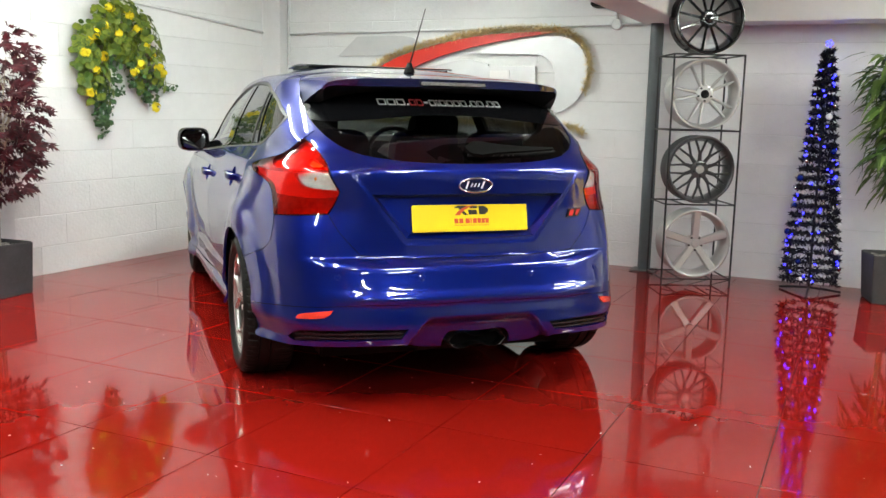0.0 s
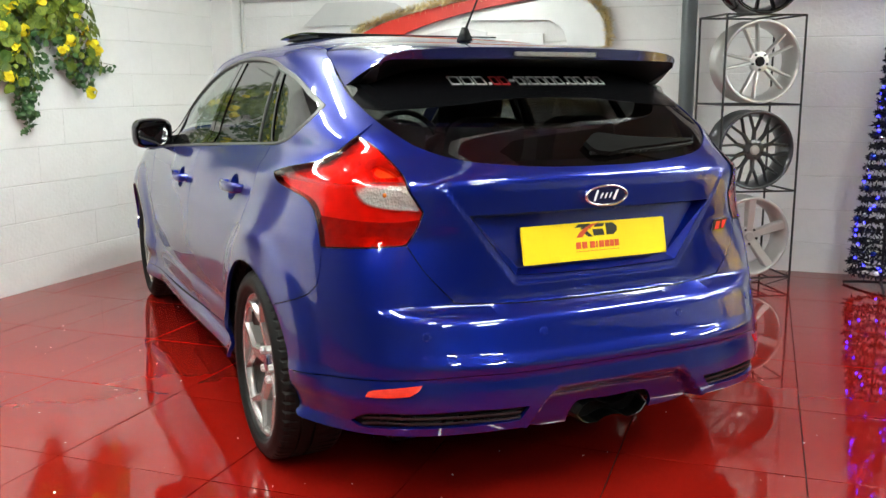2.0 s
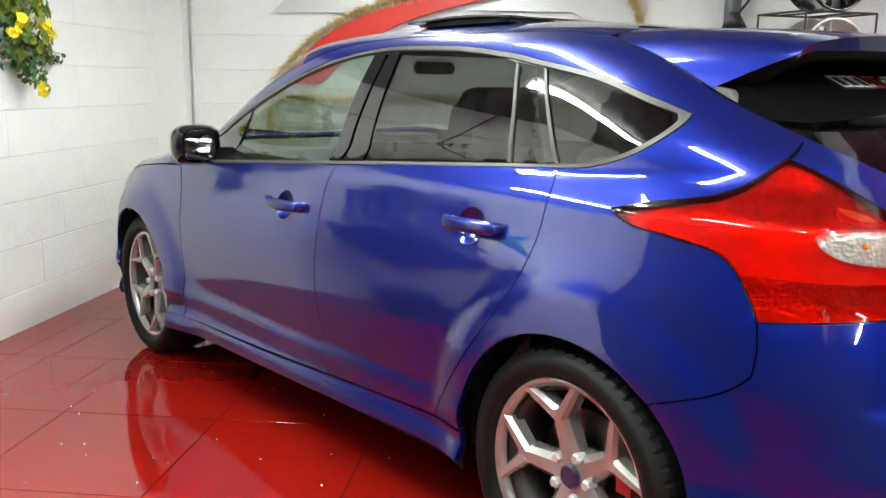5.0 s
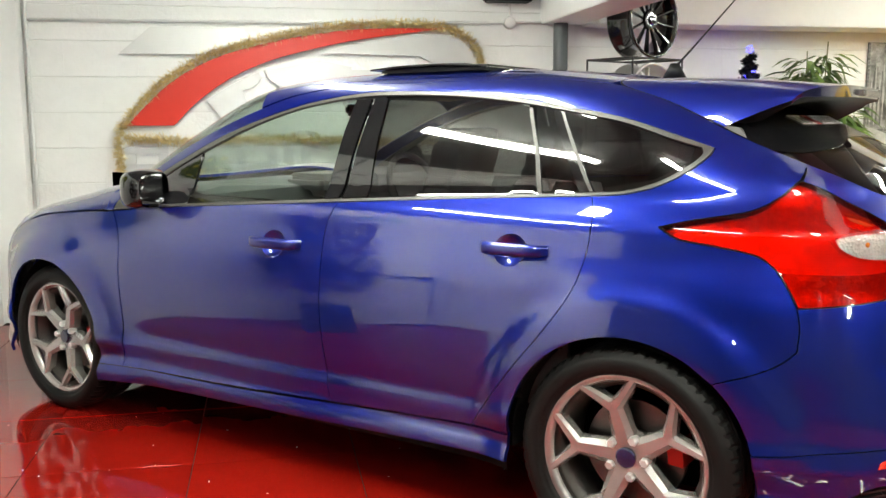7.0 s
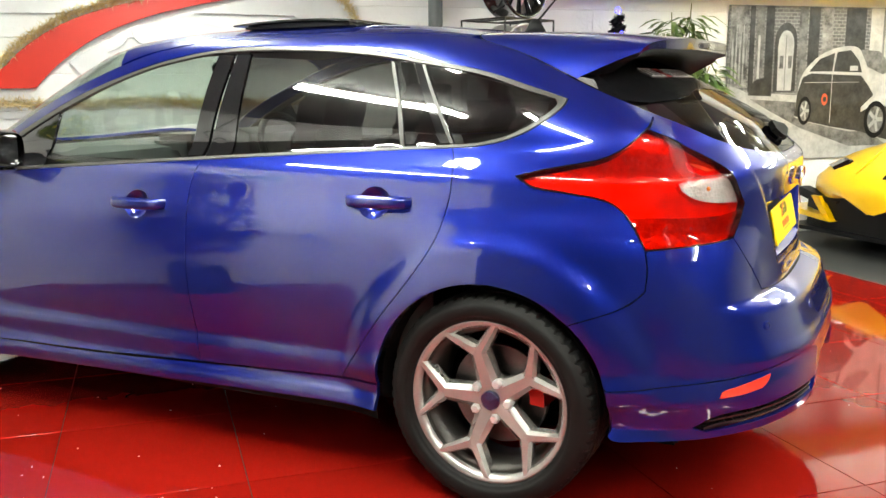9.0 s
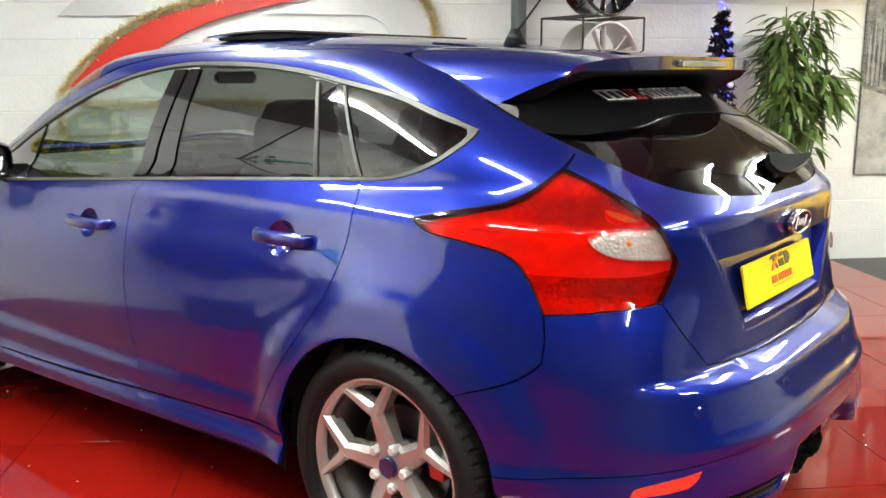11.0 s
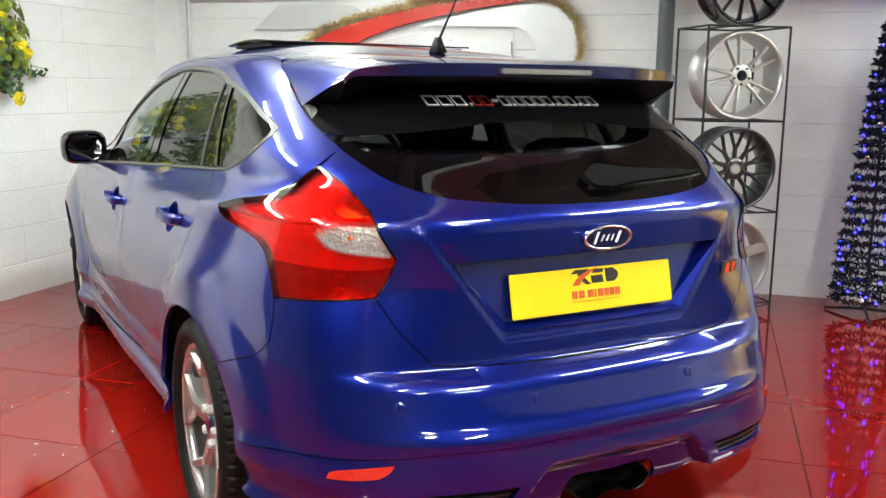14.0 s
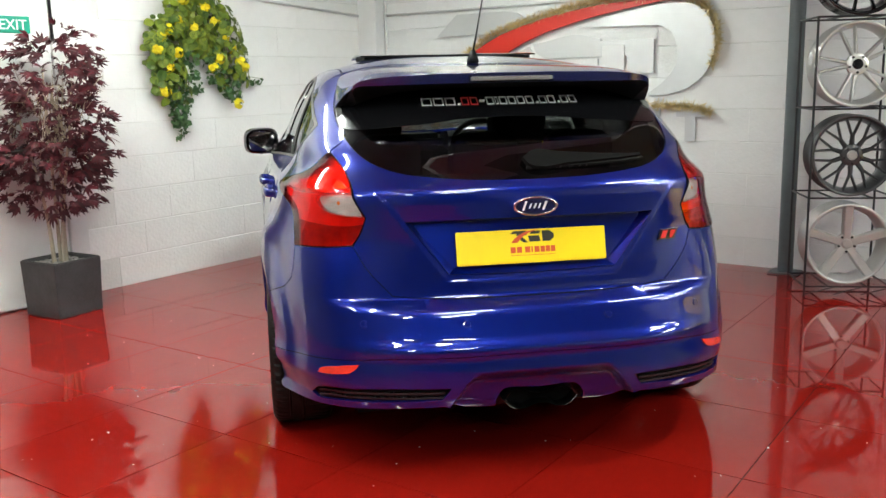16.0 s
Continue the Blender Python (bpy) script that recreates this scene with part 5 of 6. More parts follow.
M_ACER = leaf_material("dark_red_leaves", (0.018, 0.0022, 0.0045), (0.085, 0.008, 0.014), 0.5)
M_BARK = material("pale_bark", (0.42, 0.36, 0.27), 0.7, vary=0.35, scale=12, bump_by=0.5, bump_scale=60)
M_POT = material("dark_grey_pot", (0.05, 0.05, 0.052), 0.6, vary=0.35, scale=9, bump_by=0.3, bump_scale=40)
M_PEBBLE = leaf_material("grey_pebbles", (0.18, 0.17, 0.16), (0.5, 0.48, 0.45), 0.7)
M_ROUNDLEAF = leaf_material("round_green_leaves", (0.03, 0.075, 0.010), (0.22, 0.27, 0.03), 0.45)
M_IVY = leaf_material("small_ivy_leaves", (0.02, 0.065, 0.022), (0.09, 0.17, 0.06), 0.4)
M_YELLOW = leaf_material("yellow_petals", (0.62, 0.46, 0.008), (0.86, 0.74, 0.03), 0.55)
M_PALM = leaf_material("palm_leaves", (0.035, 0.08, 0.018), (0.17, 0.25, 0.06), 0.42)
M_CANE = material("green_cane", (0.14, 0.16, 0.06), 0.5, vary=0.3, scale=12)
M_TINSEL = leaf_material("black_tinsel", (0.003, 0.003, 0.005), (0.014, 0.014, 0.024), 0.45)
M_TINSEL.node_tree.nodes["Principled BSDF"].inputs["Specular IOR Level"].default_value = 0.2
M_BLUELIGHT = material("blue_fairy_light", (0.02, 0.03, 0.6), 0.3, emit=(0.008, 0.008, 1.0), emit_by=32.0)
M_BAUBLEBLUE = material("blue_bauble", (0.02, 0.05, 0.45), 0.12, metal=0.7, vary=0.05)
M_BAUBLESILVER = material("silver_bauble", (0.78, 0.78, 0.82), 0.1, metal=1.0, vary=0.05)
M_BAUBLEWHITE = material("white_bauble", (0.80, 0.80, 0.84), 0.35, vary=0.05)


class Leaves:
    """Collects many small leaf blades for one mesh."""
    def __init__(self):
        self.v, self.f = [], []

    def blade(self, base, way, side, length, wide, droop=0.15):
        way, side = Vector(way).normalized(), Vector(side)
        side = (side - way * side.dot(way)).normalized()
        up = way.cross(side)
        k = len(self.v)
        b = Vector(base)
        for t, w in ((0, .08), (.35, 1), (.7, .72)):
            c = b + way * length * t - up * droop * length * t * t
            self.v += [tuple(c - side * wide * w * .5), tuple(c + side * wide * w * .5)]
        self.v.append(tuple(b + way * length - up * droop * length))
        self.f += [(k, k + 1, k + 3, k + 2), (k + 2, k + 3, k + 5, k + 4), (k + 4, k + 5, k + 6)]

    def disc(self, c, n, r, lobes=8, notch=0.0):
        n = Vector(n).normalized()
        a = n.orthogonal().normalized()
        a.rotate(Matrix.Rotation(random.uniform(0, 6.3), 3, n))
        b = n.cross(a)
        k = len(self.v)
        self.v.append(tuple(Vector(c) - n * r * .18))
        for i in range(lobes):
            t = 2 * math.pi * i / lobes
            rr = r * (1 - notch * (i % 2)) * random.uniform(.88, 1.08)
            self.v.append(tuple(Vector(c) + (a * math.cos(t) + b * math.sin(t)) * rr + n * random.uniform(-.08, .12) * r))
        self.f += [(k, k + 1 + i, k + 1 + (i + 1) % lobes) for i in range(lobes)]

    def make(self, name, mat, parent, label=""):
        return mesh_object(name, self.v, self.f, mat, parent, label)


def unit():
    while True:
        p = Vector((random.uniform(-1, 1), random.uniform(-1, 1), random.uniform(-1, 1)))
        if 0.05 < p.length < 1:
            return p.normalized()


def square_pot(owner, wide, top, high, mat):
    bm = bmesh.new()
    def ring(w, z):
        return [bm.verts.new((sx * w / 2, sy * w / 2, z)) for sx, sy in ((-1, -1), (1, -1), (1, 1), (-1, 1))]
    rings = [ring(wide * .97, 0), ring(top, high), ring(top - .04, high), ring(top - .05, high - .045)]
    for a, b in zip(rings, rings[1:]):
        for i in range(4):
            bm.faces.new((a[i], a[(i + 1) % 4], b[(i + 1) % 4], b[i]))
    bm.faces.new(rings[0][::-1])
    bm.faces.new(rings[-1])
    bmesh.ops.bevel(bm, geom=[e for e in bm.edges], offset=.006, segments=2, affect="EDGES")
    part("pot", bm, mat, owner, "square dark pot")
    rnd = Leaves()
    for _ in range(260):
        x, y = random.uniform(-.42, .42) * top, random.uniform(-.42, .42) * top
        rnd.disc((x, y, high - .028 + random.uniform(-.006, .008)), (random.uniform(-.4, .4), random.uniform(-.4, .4), 1), random.uniform(.008, .016), 6)
    rnd.make("pebbles", M_PEBBLE, owner, "grey pebbles filling the pot")


random.seed(5)
acer = thing("potted_red_maple", "artificial dark red maple in a square grey pot by the wall", "potted plant", ROOM @ pose(-3.585, .555, 0, 0, 0, 4))
square_pot(acer, .315, .325, .335, M_POT)
tops = []
for x, y, tx, ty, h in ((-.03, -.02, -.05, -.12, 1.25), (.03, .0, .10, .10, 1.35), (.0, .04, -.08, .12, 1.15), (-.01, .01, .03, -.02, 1.45)):
    part("trunk", tube(spline([(x, y, .29), (x + tx * .1, y + ty * .1, .55), (x + tx * .45, y + ty * .4, .85), (x + tx, y + ty, h)], 5), .013, 8, end_radius=.006), M_BARK, acer, smooth=True)
lv = Leaves()
for c, rad, n in (((0, .06, 1.40), (.27, .30, .27), 160), ((.02, .05, 1.14), (.32, .34, .22), 190), ((0, .02, .92), (.30, .36, .18), 150), ((0, .02, .74), (.27, .32, .14), 90), ((.02, .16, 1.58), (.16, .2, .14), 34), ((0.02, .25, .98), (.2, .22, .18), 40)):
    for _ in range(n):
        d = unit()
        k = random.uniform(.45, 1.0) ** .6
        p = Vector((c[0] + d.x * rad[0] * k, c[1] + d.y * rad[1] * k, c[2] + d.z * rad[2] * k))
        if p.x < -.30:
            p.x = -.30 + random.uniform(0, .06)
        out = Vector((d.x, d.y, d.z * .4 + random.uniform(-.5, .1))).normalized()
        nrm = Vector((random.uniform(-.5, .5) + .4, random.uniform(-.5, .5) - .3, random.uniform(.2, 1))).normalized()
        side0 = nrm.cross(out).normalized()
        size = random.uniform(.055, .095)
        for a in (-88, -55, -26, 0, 26, 55, 88):
            w = out.copy()
            w.rotate(Matrix.Rotation(math.radians(a + random.uniform(-8, 8)), 3, nrm))
            lv.blade(p, w, nrm.cross(w), size * (1 - abs(a) / 190), size * .21, random.uniform(.05, .35))
lv.make("crown", M_ACER, acer, "dark red pointed maple leaves")
for _ in range(46):
    d = unit()
    twig = tube([(0, .05, random.uniform(.85, 1.35)), (d.x * .12, .05 + d.y * .15, random.uniform(.95, 1.4)), (d.x * .26, .05 + d.y * .32, random.uniform(.85, 1.55))], .0035, 5, end_radius=.0015)
    part("twig", twig, M_BARK, acer)
random.seed(11)
wreath = thing("flower_wreath", "arched wall wreath of green leaves and yellow flowers", "wreath", ROOM @ LEFT_TURN @ pose(.005, 0, 0))
lv, iv, fl = Leaves(), Leaves(), Leaves()
spine = spline([(1.66, 1.30), (1.60, 1.52), (1.68, 1.74), (1.88, 1.86), (2.08, 1.80), (2.18, 1.60), (2.20, 1.38)], 12)
stem = bmesh.new()
tube([(.03, u, z) for u, z in spine], .012, 6, bm=stem)
for _ in range(620):
    u, z = spine[random.randrange(len(spine))]
    d = unit()
    p = Vector((.05 + abs(d.x) * .10, u + d.y * .16, z + d.z * .14))
    lv.disc(p, (1, d.y * .9, d.z * .9 + .2), random.uniform(.013, .036), 9)
for _ in range(170):
    d = unit()
    k = random.random() ** .5
    lv.disc((.05 + abs(d.x) * .09, 1.90 + d.y * .20 * k, 1.66 + d.z * .15 * k), (1, d.y * .9, d.z * .9 + .2), random.uniform(.016, .036), 9)
for u0, z0, n, drop, spread in ((1.66, 1.36, 230, .36, .12), (2.14, 1.42, 150, .26, .12), (1.80, 1.52, 60, .3, .06), (1.96, 1.55, 50, .25, .06)):
    for _ in range(n):
        t = random.random()
        p = Vector((.03 + random.uniform(0, .10), u0 + random.uniform(-spread, spread) * (1 - t * .55) + t * .05, z0 + .05 - t * drop))
        iv.disc(p, unit() + Vector((1.2, 0, .3)), random.uniform(.012, .026), 5, .25)
for t in np.linspace(0, 1, 46):
    iv.disc((.05 + random.uniform(-.02, .02), 2.22 + t * .27, 1.45 - .10 * math.sin(t * 2.2) + random.uniform(-.025, .025)), unit() + Vector((1, 0, .2)), random.uniform(.010, .022), 5, .25)
for t in np.linspace(0, 1, 50):
    iv.disc((.05 + random.uniform(-.02, .03), 1.66 + .10 * math.sin(t * 3) + random.uniform(-.03, .03), 1.16 - t * .20), unit() + Vector((1, 0, .2)), random.uniform(.012, .022), 5, .25)
tube([(.05, 2.18, 1.50), (.06, 2.32, 1.40), (.05, 2.49, 1.38)], .0025, 5, bm=stem)
tube([(.05, 1.64, 1.3), (.06, 1.70, 1.1), (.05, 1.72, .97)], .0025, 5, bm=stem)
for u, z in ((1.76, 1.92), (1.62, 1.72), (1.55, 1.66), (1.68, 1.56), (1.84, 1.74), (2.02, 1.78), (2.10, 1.68), (2.16, 1.60), (1.98, 1.46), (2.24, 1.50), (2.20, 1.20), (1.56, 1.30), (1.70, 1.78), (2.28, 1.46), (1.94, 1.88), (1.52, 1.58), (2.05, 1.52), (1.60, 1.46)):
    fl = Leaves()
    for _ in range(9):
        d = unit()
        fl.disc((.13 + d.x * .02, u + d.y * .028, z + d.z * .028), Vector((1, d.y * 1.2, d.z * 1.2)), random.uniform(.018, .028), 7)
    fl.make("yellow_flower", M_YELLOW, wreath, "yellow fabric flower")
lv.make("green_leaves", M_ROUNDLEAF, wreath, "round yellow-green leaves")
iv.make("trailing_ivy", M_IVY, wreath, "small trailing ivy leaves")
part("stem", stem, M_CANE, wreath)

random.seed(21)
palm = thing("potted_bamboo_palm", "tall artificial bamboo plant in a dark square pot", "potted plant", ROOM @ pose(1.60, 3.44, 0, 0, 0, 14))
square_pot(palm, .30, .33, .33, M_POT)
lv = Leaves()
for x, y, tx, ty, h in ((-.04, -.02, -.12, -.04, 1.72), (.03, .01, .10, .02, 1.80), (.0, .05, .02, .10, 1.55), (-.02, .03, -.05, .02, 1.40), (.05, -.03, .16, -.06, 1.35)):
    cane = spline([(x, y, .28), (x + tx * .2, y + ty * .2, .7), (x + tx * .6, y + ty * .6, 1.15), (x + tx, y + ty, h)], 6)
    part("cane", tube(cane, .010, 7, end_radius=.004), M_CANE, palm, smooth=True)
    for i in range(50):
        t = random.uniform(.40 if i > 5 else .22, 1) ** .8 if i < 44 else random.uniform(.86, 1)
        j = min(int(t * (len(cane) - 1)), len(cane) - 2)
        p = Vector(cane[j])
        a = random.uniform(0, 6.28)
        for q in range(random.randint(2, 5)):
            aa = a + random.uniform(-.75, .75)
            w = Vector((math.cos(aa), math.sin(aa), random.uniform(-.55, .55)))
            st = p + w * random.uniform(.03, .12)
            if st.y > .33:
                continue
            lv.blade(st, w, Vector((-math.sin(aa), math.cos(aa), random.uniform(-.4, .4))), random.uniform(.11, .19), random.uniform(.026, .044), random.uniform(.4, 1.1))
lv.make("leaves", M_PALM, palm, "long narrow green leaves")

random.seed(31)
TREE_R = curve([(0.0, .185), (.15, .185), (.6, .145), (1.1, .092), (1.5, .052), (1.72, .013)])
tree = thing("tinsel_christmas_tree", "slim black tinsel christmas tree with blue lights and baubles", "christmas tree", ROOM @ pose(1.085, 3.43, 0))
part("pole", tube([(0, 0, .03), (0, 0, 1.70)], .009, 8), M_BLACKMETAL, tree)
for a in (0.5, 2.6, 4.7):
    part("foot", tube([(0, 0, .045), (.12 * math.cos(a), .12 * math.sin(a), .03), (.235 * math.cos(a), .235 * math.sin(a), .01)], .009, 6), M_BLACKMETAL, tree)
lv = Leaves()
wire = bmesh.new()
turns, pts = 25, []
for i in range(turns * 40):
    t = i / (turns * 40)
    z = .07 + 1.62 * t
    a = 2 * math.pi * turns * t
    r = float(TREE_R(z))
    pts.append((r * math.cos(a), r * math.sin(a), z))
    for _ in range(11):
        p = Vector(pts[-1]) * random.uniform(.9, 1.0)
        p.z = z
        d = unit()
        d.z *= .75
        lv.blade(p, d, unit(), random.uniform(.024, .046), .010, .1)
tube(pts[::3], .003, 4, bm=wire)
part("spiral_wire", wire, M_BLACKMETAL, tree)
lv.make("tinsel", M_TINSEL, tree, "black tinsel in a rising spiral")


def ball(name, p, r, mat, parent, label="", seg=14):
    bm = bmesh.new()
    bmesh.ops.create_uvsphere(bm, u_segments=seg, v_segments=max(6, seg // 2 + 2), radius=r, matrix=Matrix.Translation(p))
    return part(name, bm, mat, parent, label, smooth=True)


for i in range(64):
    z = .10 + 1.52 * ((i * .618) % 1)
    a = random.uniform(math.pi, 2 * math.pi) if i % 4 else random.uniform(0, math.pi)
    r = float(TREE_R(z)) * random.uniform(.93, 1.06)
    ball("light_bulb", (r * math.cos(a), r * math.sin(a), z), .0065, M_BLUELIGHT, tree, "glowing blue fairy light" if i == 0 else "", 8)
for i in range(15):
    z = .12 + 1.3 * ((i * .382 + .1) % 1)
    a = random.uniform(math.pi * .95, 2.05 * math.pi)
    r = float(TREE_R(z)) + .012
    kind = i % 3
    ball("bauble", (r * math.cos(a), r * math.sin(a), z), random.choice((.014, .018, .022)), (M_BAUBLEBLUE, M_BAUBLESILVER, M_BAUBLEWHITE)[kind], tree, ("blue bauble", "silver bauble", "white bauble")[kind])
star = bmesh.new()
for k in range(5):
    a = 2 * math.pi * k / 5 + math.pi / 2
    box(star, -.004, -.004, 0, .004, .004, .022, 0, Matrix.Translation((0, 0, 1.735)) @ Matrix.Rotation(a, 4, "Y"))
part("star", star, M_BLUELIGHT, tree, "glowing blue star")

# ---- wheel rack ----
RACK = ROOM @ pose(.245, 3.40, 0, 0, 0, 27.6)
rack = thing("wheel_display_rack", "tall black metal rack holding four alloy wheels", "display rack", RACK)
RW, RD = .25, .19
for x in (-RW, RW):
    for y in (-RD, RD):
        part("post", tube([(x, y, 0), (x, y, 1.655)], .007, 6), M_BLACKMETAL, rack)
SHELVES = (.06, .60, 1.125, 1.652)
for z in SHELVES:
    for a, b in (((-RW, -RD), (RW, -RD)), ((-RW, RD), (RW, RD)), ((-RW, -RD), (-RW, RD)), ((RW, -RD), (RW, RD)), ((-RW * .45, -RD), (-RW * .45, RD)), ((RW * .45, -RD), (RW * .45, RD))):
        part("rail", tube([(*a, z), (*b, z)], .006, 6), M_BLACKMETAL, rack)
for x0, x1 in ((-RW, -.08), (-.08, .08), (.08, RW)):
    part("brace", tube([(x0, -RD, .012), (x1, -RD, .056)], .004, 5), M_BLACKMETAL, rack)

M_ALLOYSILVER = material("silver_alloy", (0.56, 0.55, 0.54), 0.36, metal=0.7, vary=0.1, scale=9)
M_ALLOYGREY = material("hyper_grey_alloy", (0.56, 0.545, 0.535), 0.4, metal=0.6, vary=0.1, scale=9)
M_ALLOYDARK = material("gunmetal_alloy", (0.10, 0.10, 0.105), 0.3, metal=0.8, vary=0.15, scale=9)
M_ALLOYBLACK = material("gloss_black_alloy", (0.012, 0.012, 0.013), 0.16, metal=0.2, coat=0.7, vary=0.2, scale=9)


def loose_wheel(kind, rr, mat, z, label):
    """A loose alloy wheel that stands upright; its face looks along -y of the rack."""
    ob = thing("alloy_wheel", label, "alloy wheel", RACK @ pose(0.0, -.06, z + rr + .006, 0, 0, 90), "wheels on the rack")
    d = .10
    prof = [(rr - .006, -d), (rr, -d + .006), (rr, -d + .016), (rr - .012, -d + .026), (rr - .022, -d + .05), (rr - .03, 0), (rr - .022, d - .03), (rr - .002, d - .008), (rr - .004, d), (rr - .012, d - .006), (rr - .034, d - .03), (rr - .042, 0), (rr - .034, -d + .05), (rr - .024, -d + .028), (rr - .018, -d + .004)]
    part("barrel", lathe(prof, 64, closed=True), mat, ob, smooth=True)
    if kind == "five":
        for k in range(5):
            bm = bmesh.new()
            strip_bar(bm, (0, .035), (0, rr - .018), .052, .058, -d + .030, -d + .008, -d + .06, .7)
            turn_x(bm, math.radians(72 * k))
            part("spoke", bm, mat, ob)
    elif kind == "ten":
        for k in range(10):
            bm = bmesh.new()
            off = math.radians(36 * k + (7 if k % 2 else -7))
            strip_bar(bm, (0, .045), (0, rr - .03), .026, .016, -d + .034, -d + .018, -d + .05, .4)
            turn_x(bm, off)
            part("spoke", bm, mat, ob)
    elif kind == "twelve":
        for k in range(12):
            bm = bmesh.new()
            strip_bar(bm, (0, .045), (0, rr - .03), .020, .015, -d + .045, -d + .016, -d + .055, .4)
            turn_x(bm, math.radians(30 * k + 10))
            part("spoke", bm, mat, ob)
    else:
        for k in range(10):
            bm = bmesh.new()
            strip_bar(bm, (0, .05), (0, .128), .030, .022, -d + .036, -d + .030, -d + .055, .4)
            for s in (-1, 1):
                strip_bar(bm, (s * .004, .118), (s * .040, rr - .03), .016, .012, -d + .030, -d + .018, -d + .05, .4)
            turn_x(bm, math.radians(36 * k))
            part("spoke", bm, mat, ob)
    part("hub", lathe([(.0, -d + .030), (.045, -d + .030), (.062, -d + .034), (.066, -d + .05), (.05, -d + .075), (.0, -d + .075)], 32), mat, ob)
    part("centre_cap", lathe([(.0, -d + .018), (.024, -d + .019), (.030, -d + .025), (.031, -d + .032)], 24), M_ALLOYSILVER if kind in ("mesh", "five") else M_BLACKGLOSS, ob)
    for k in range(5):
        a = math.radians(72 * k + 36)
        # black discs on the hub give the shade inside the bolt holes by colour
        bm = lathe([(.0, -d + .032), (.0075, -d + .032), (.0075, -d + .024), (.0, -d + .024)][::-1], 10)
        bmesh.ops.translate(bm, verts=bm.verts, vec=(0, .048 * math.sin(a), .048 * math.cos(a)))
        part("bolt_hole_shade", bm, M_BLACKMETAL, ob)
    return ob


loose_wheel("five", .248, M_ALLOYGREY, SHELVES[0], "hyper silver five-spoke alloy wheel on the lowest shelf")
loose_wheel("mesh", .243, M_ALLOYDARK, SHELVES[1], "gunmetal mesh alloy wheel on a rack shelf")
loose_wheel("ten", .250, M_ALLOYSILVER, SHELVES[2], "silver ten-spoke alloy wheel on a rack shelf")
loose_wheel("twelve", .243, M_ALLOYBLACK, SHELVES[3], "gloss black twelve-spoke alloy wheel on top of the rack")

# ---- wall sign ----
SIGN = ROOM @ pose(0, U_BACK - .004, 0)
sign = thing("wall_sign", "large wall sign of a red swoosh and brushed silver shapes", "wall sign", SIGN)


def sign_shape(name, pts, mat, depth=.022, back=0.0, label=""):
    return part(name, slab(pts, -depth, "y", -.002 - back), mat, sign, label)


RED_OUT = spline([(-3.03, 1.237), (-2.76, 1.50), (-2.47, 1.665), (-2.14, 1.765), (-1.81, 1.830), (-1.47, 1.868), (-.90, 1.885)], 6)
RED_IN = spline([(-.90, 1.885), (-1.47, 1.805), (-1.81, 1.738), (-2.11, 1.655), (-2.36, 1.545), (-2.58, 1.392), (-2.735, 1.237)], 6)
sign_shape("swoosh", RED_OUT + RED_IN[1:], M_SIGNRED, .03, .012, "red swoosh")
sign_shape("letter_shape", [(-3.06, 1.690), (-2.86, 1.862), (-2.40, 1.862), (-2.30, 1.845), (-2.22, 1.80), (-2.36, 1.735), (-2.44, 1.692)], M_SIGNSILVER)
sign_shape("letter_shape", spline([(-2.53, 1.40), (-2.36, 1.50), (-2.19, 1.58)], 5) + spline([(-2.17, 1.55), (-2.22, 1.49), (-2.30, 1.46)], 5) + [(-2.20, 1.24), (-2.40, 1.24)], M_SIGNSILVER)
sign_shape("letter_shape", spline([(-2.15, 1.60), (-2.12, 1.53), (-2.04, 1.487)], 5) + [(-1.60, 1.487), (-1.36, 1.487), (-1.36, 1.36), (-1.16, 1.36), (-1.16, 1.60), (-1.36, 1.60), (-1.58, 1.60)] + spline([(-1.58, 1.618), (-1.80, 1.655), (-2.05, 1.61), (-2.15, 1.60)], 4)[:-1], M_SIGNSILVER)
D_OUT = spline([(-1.78, 1.708), (-1.47, 1.785), (-1.12, 1.835), (-.88, 1.825), (-.745, 1.70), (-.715, 1.55), (-.76, 1.38), (-.88, 1.26), (-1.05, 1.20)], 6)
D_IN = spline([(-1.22, 1.20), (-1.09, 1.29), (-1.0, 1.40), (-.985, 1.52), (-1.02, 1.63), (-1.12, 1.695)], 6)
sign_shape("letter_shape", D_OUT + D_IN + [(-1.45, 1.700)], M_SIGNSILVER)
sign_shape("letter_shape", [(-1.56, 1.36), (-1.385, 1.36), (-1.385, 1.565), (-1.56, 1.565)], M_SIGNWHITE, .03)
sign_shape("letter_shape", [(-2.25, 1.40), (-1.60, 1.40), (-1.60, 1.47), (-2.20, 1.47)], M_SIGNWHITE, .02)
xs = -3.05
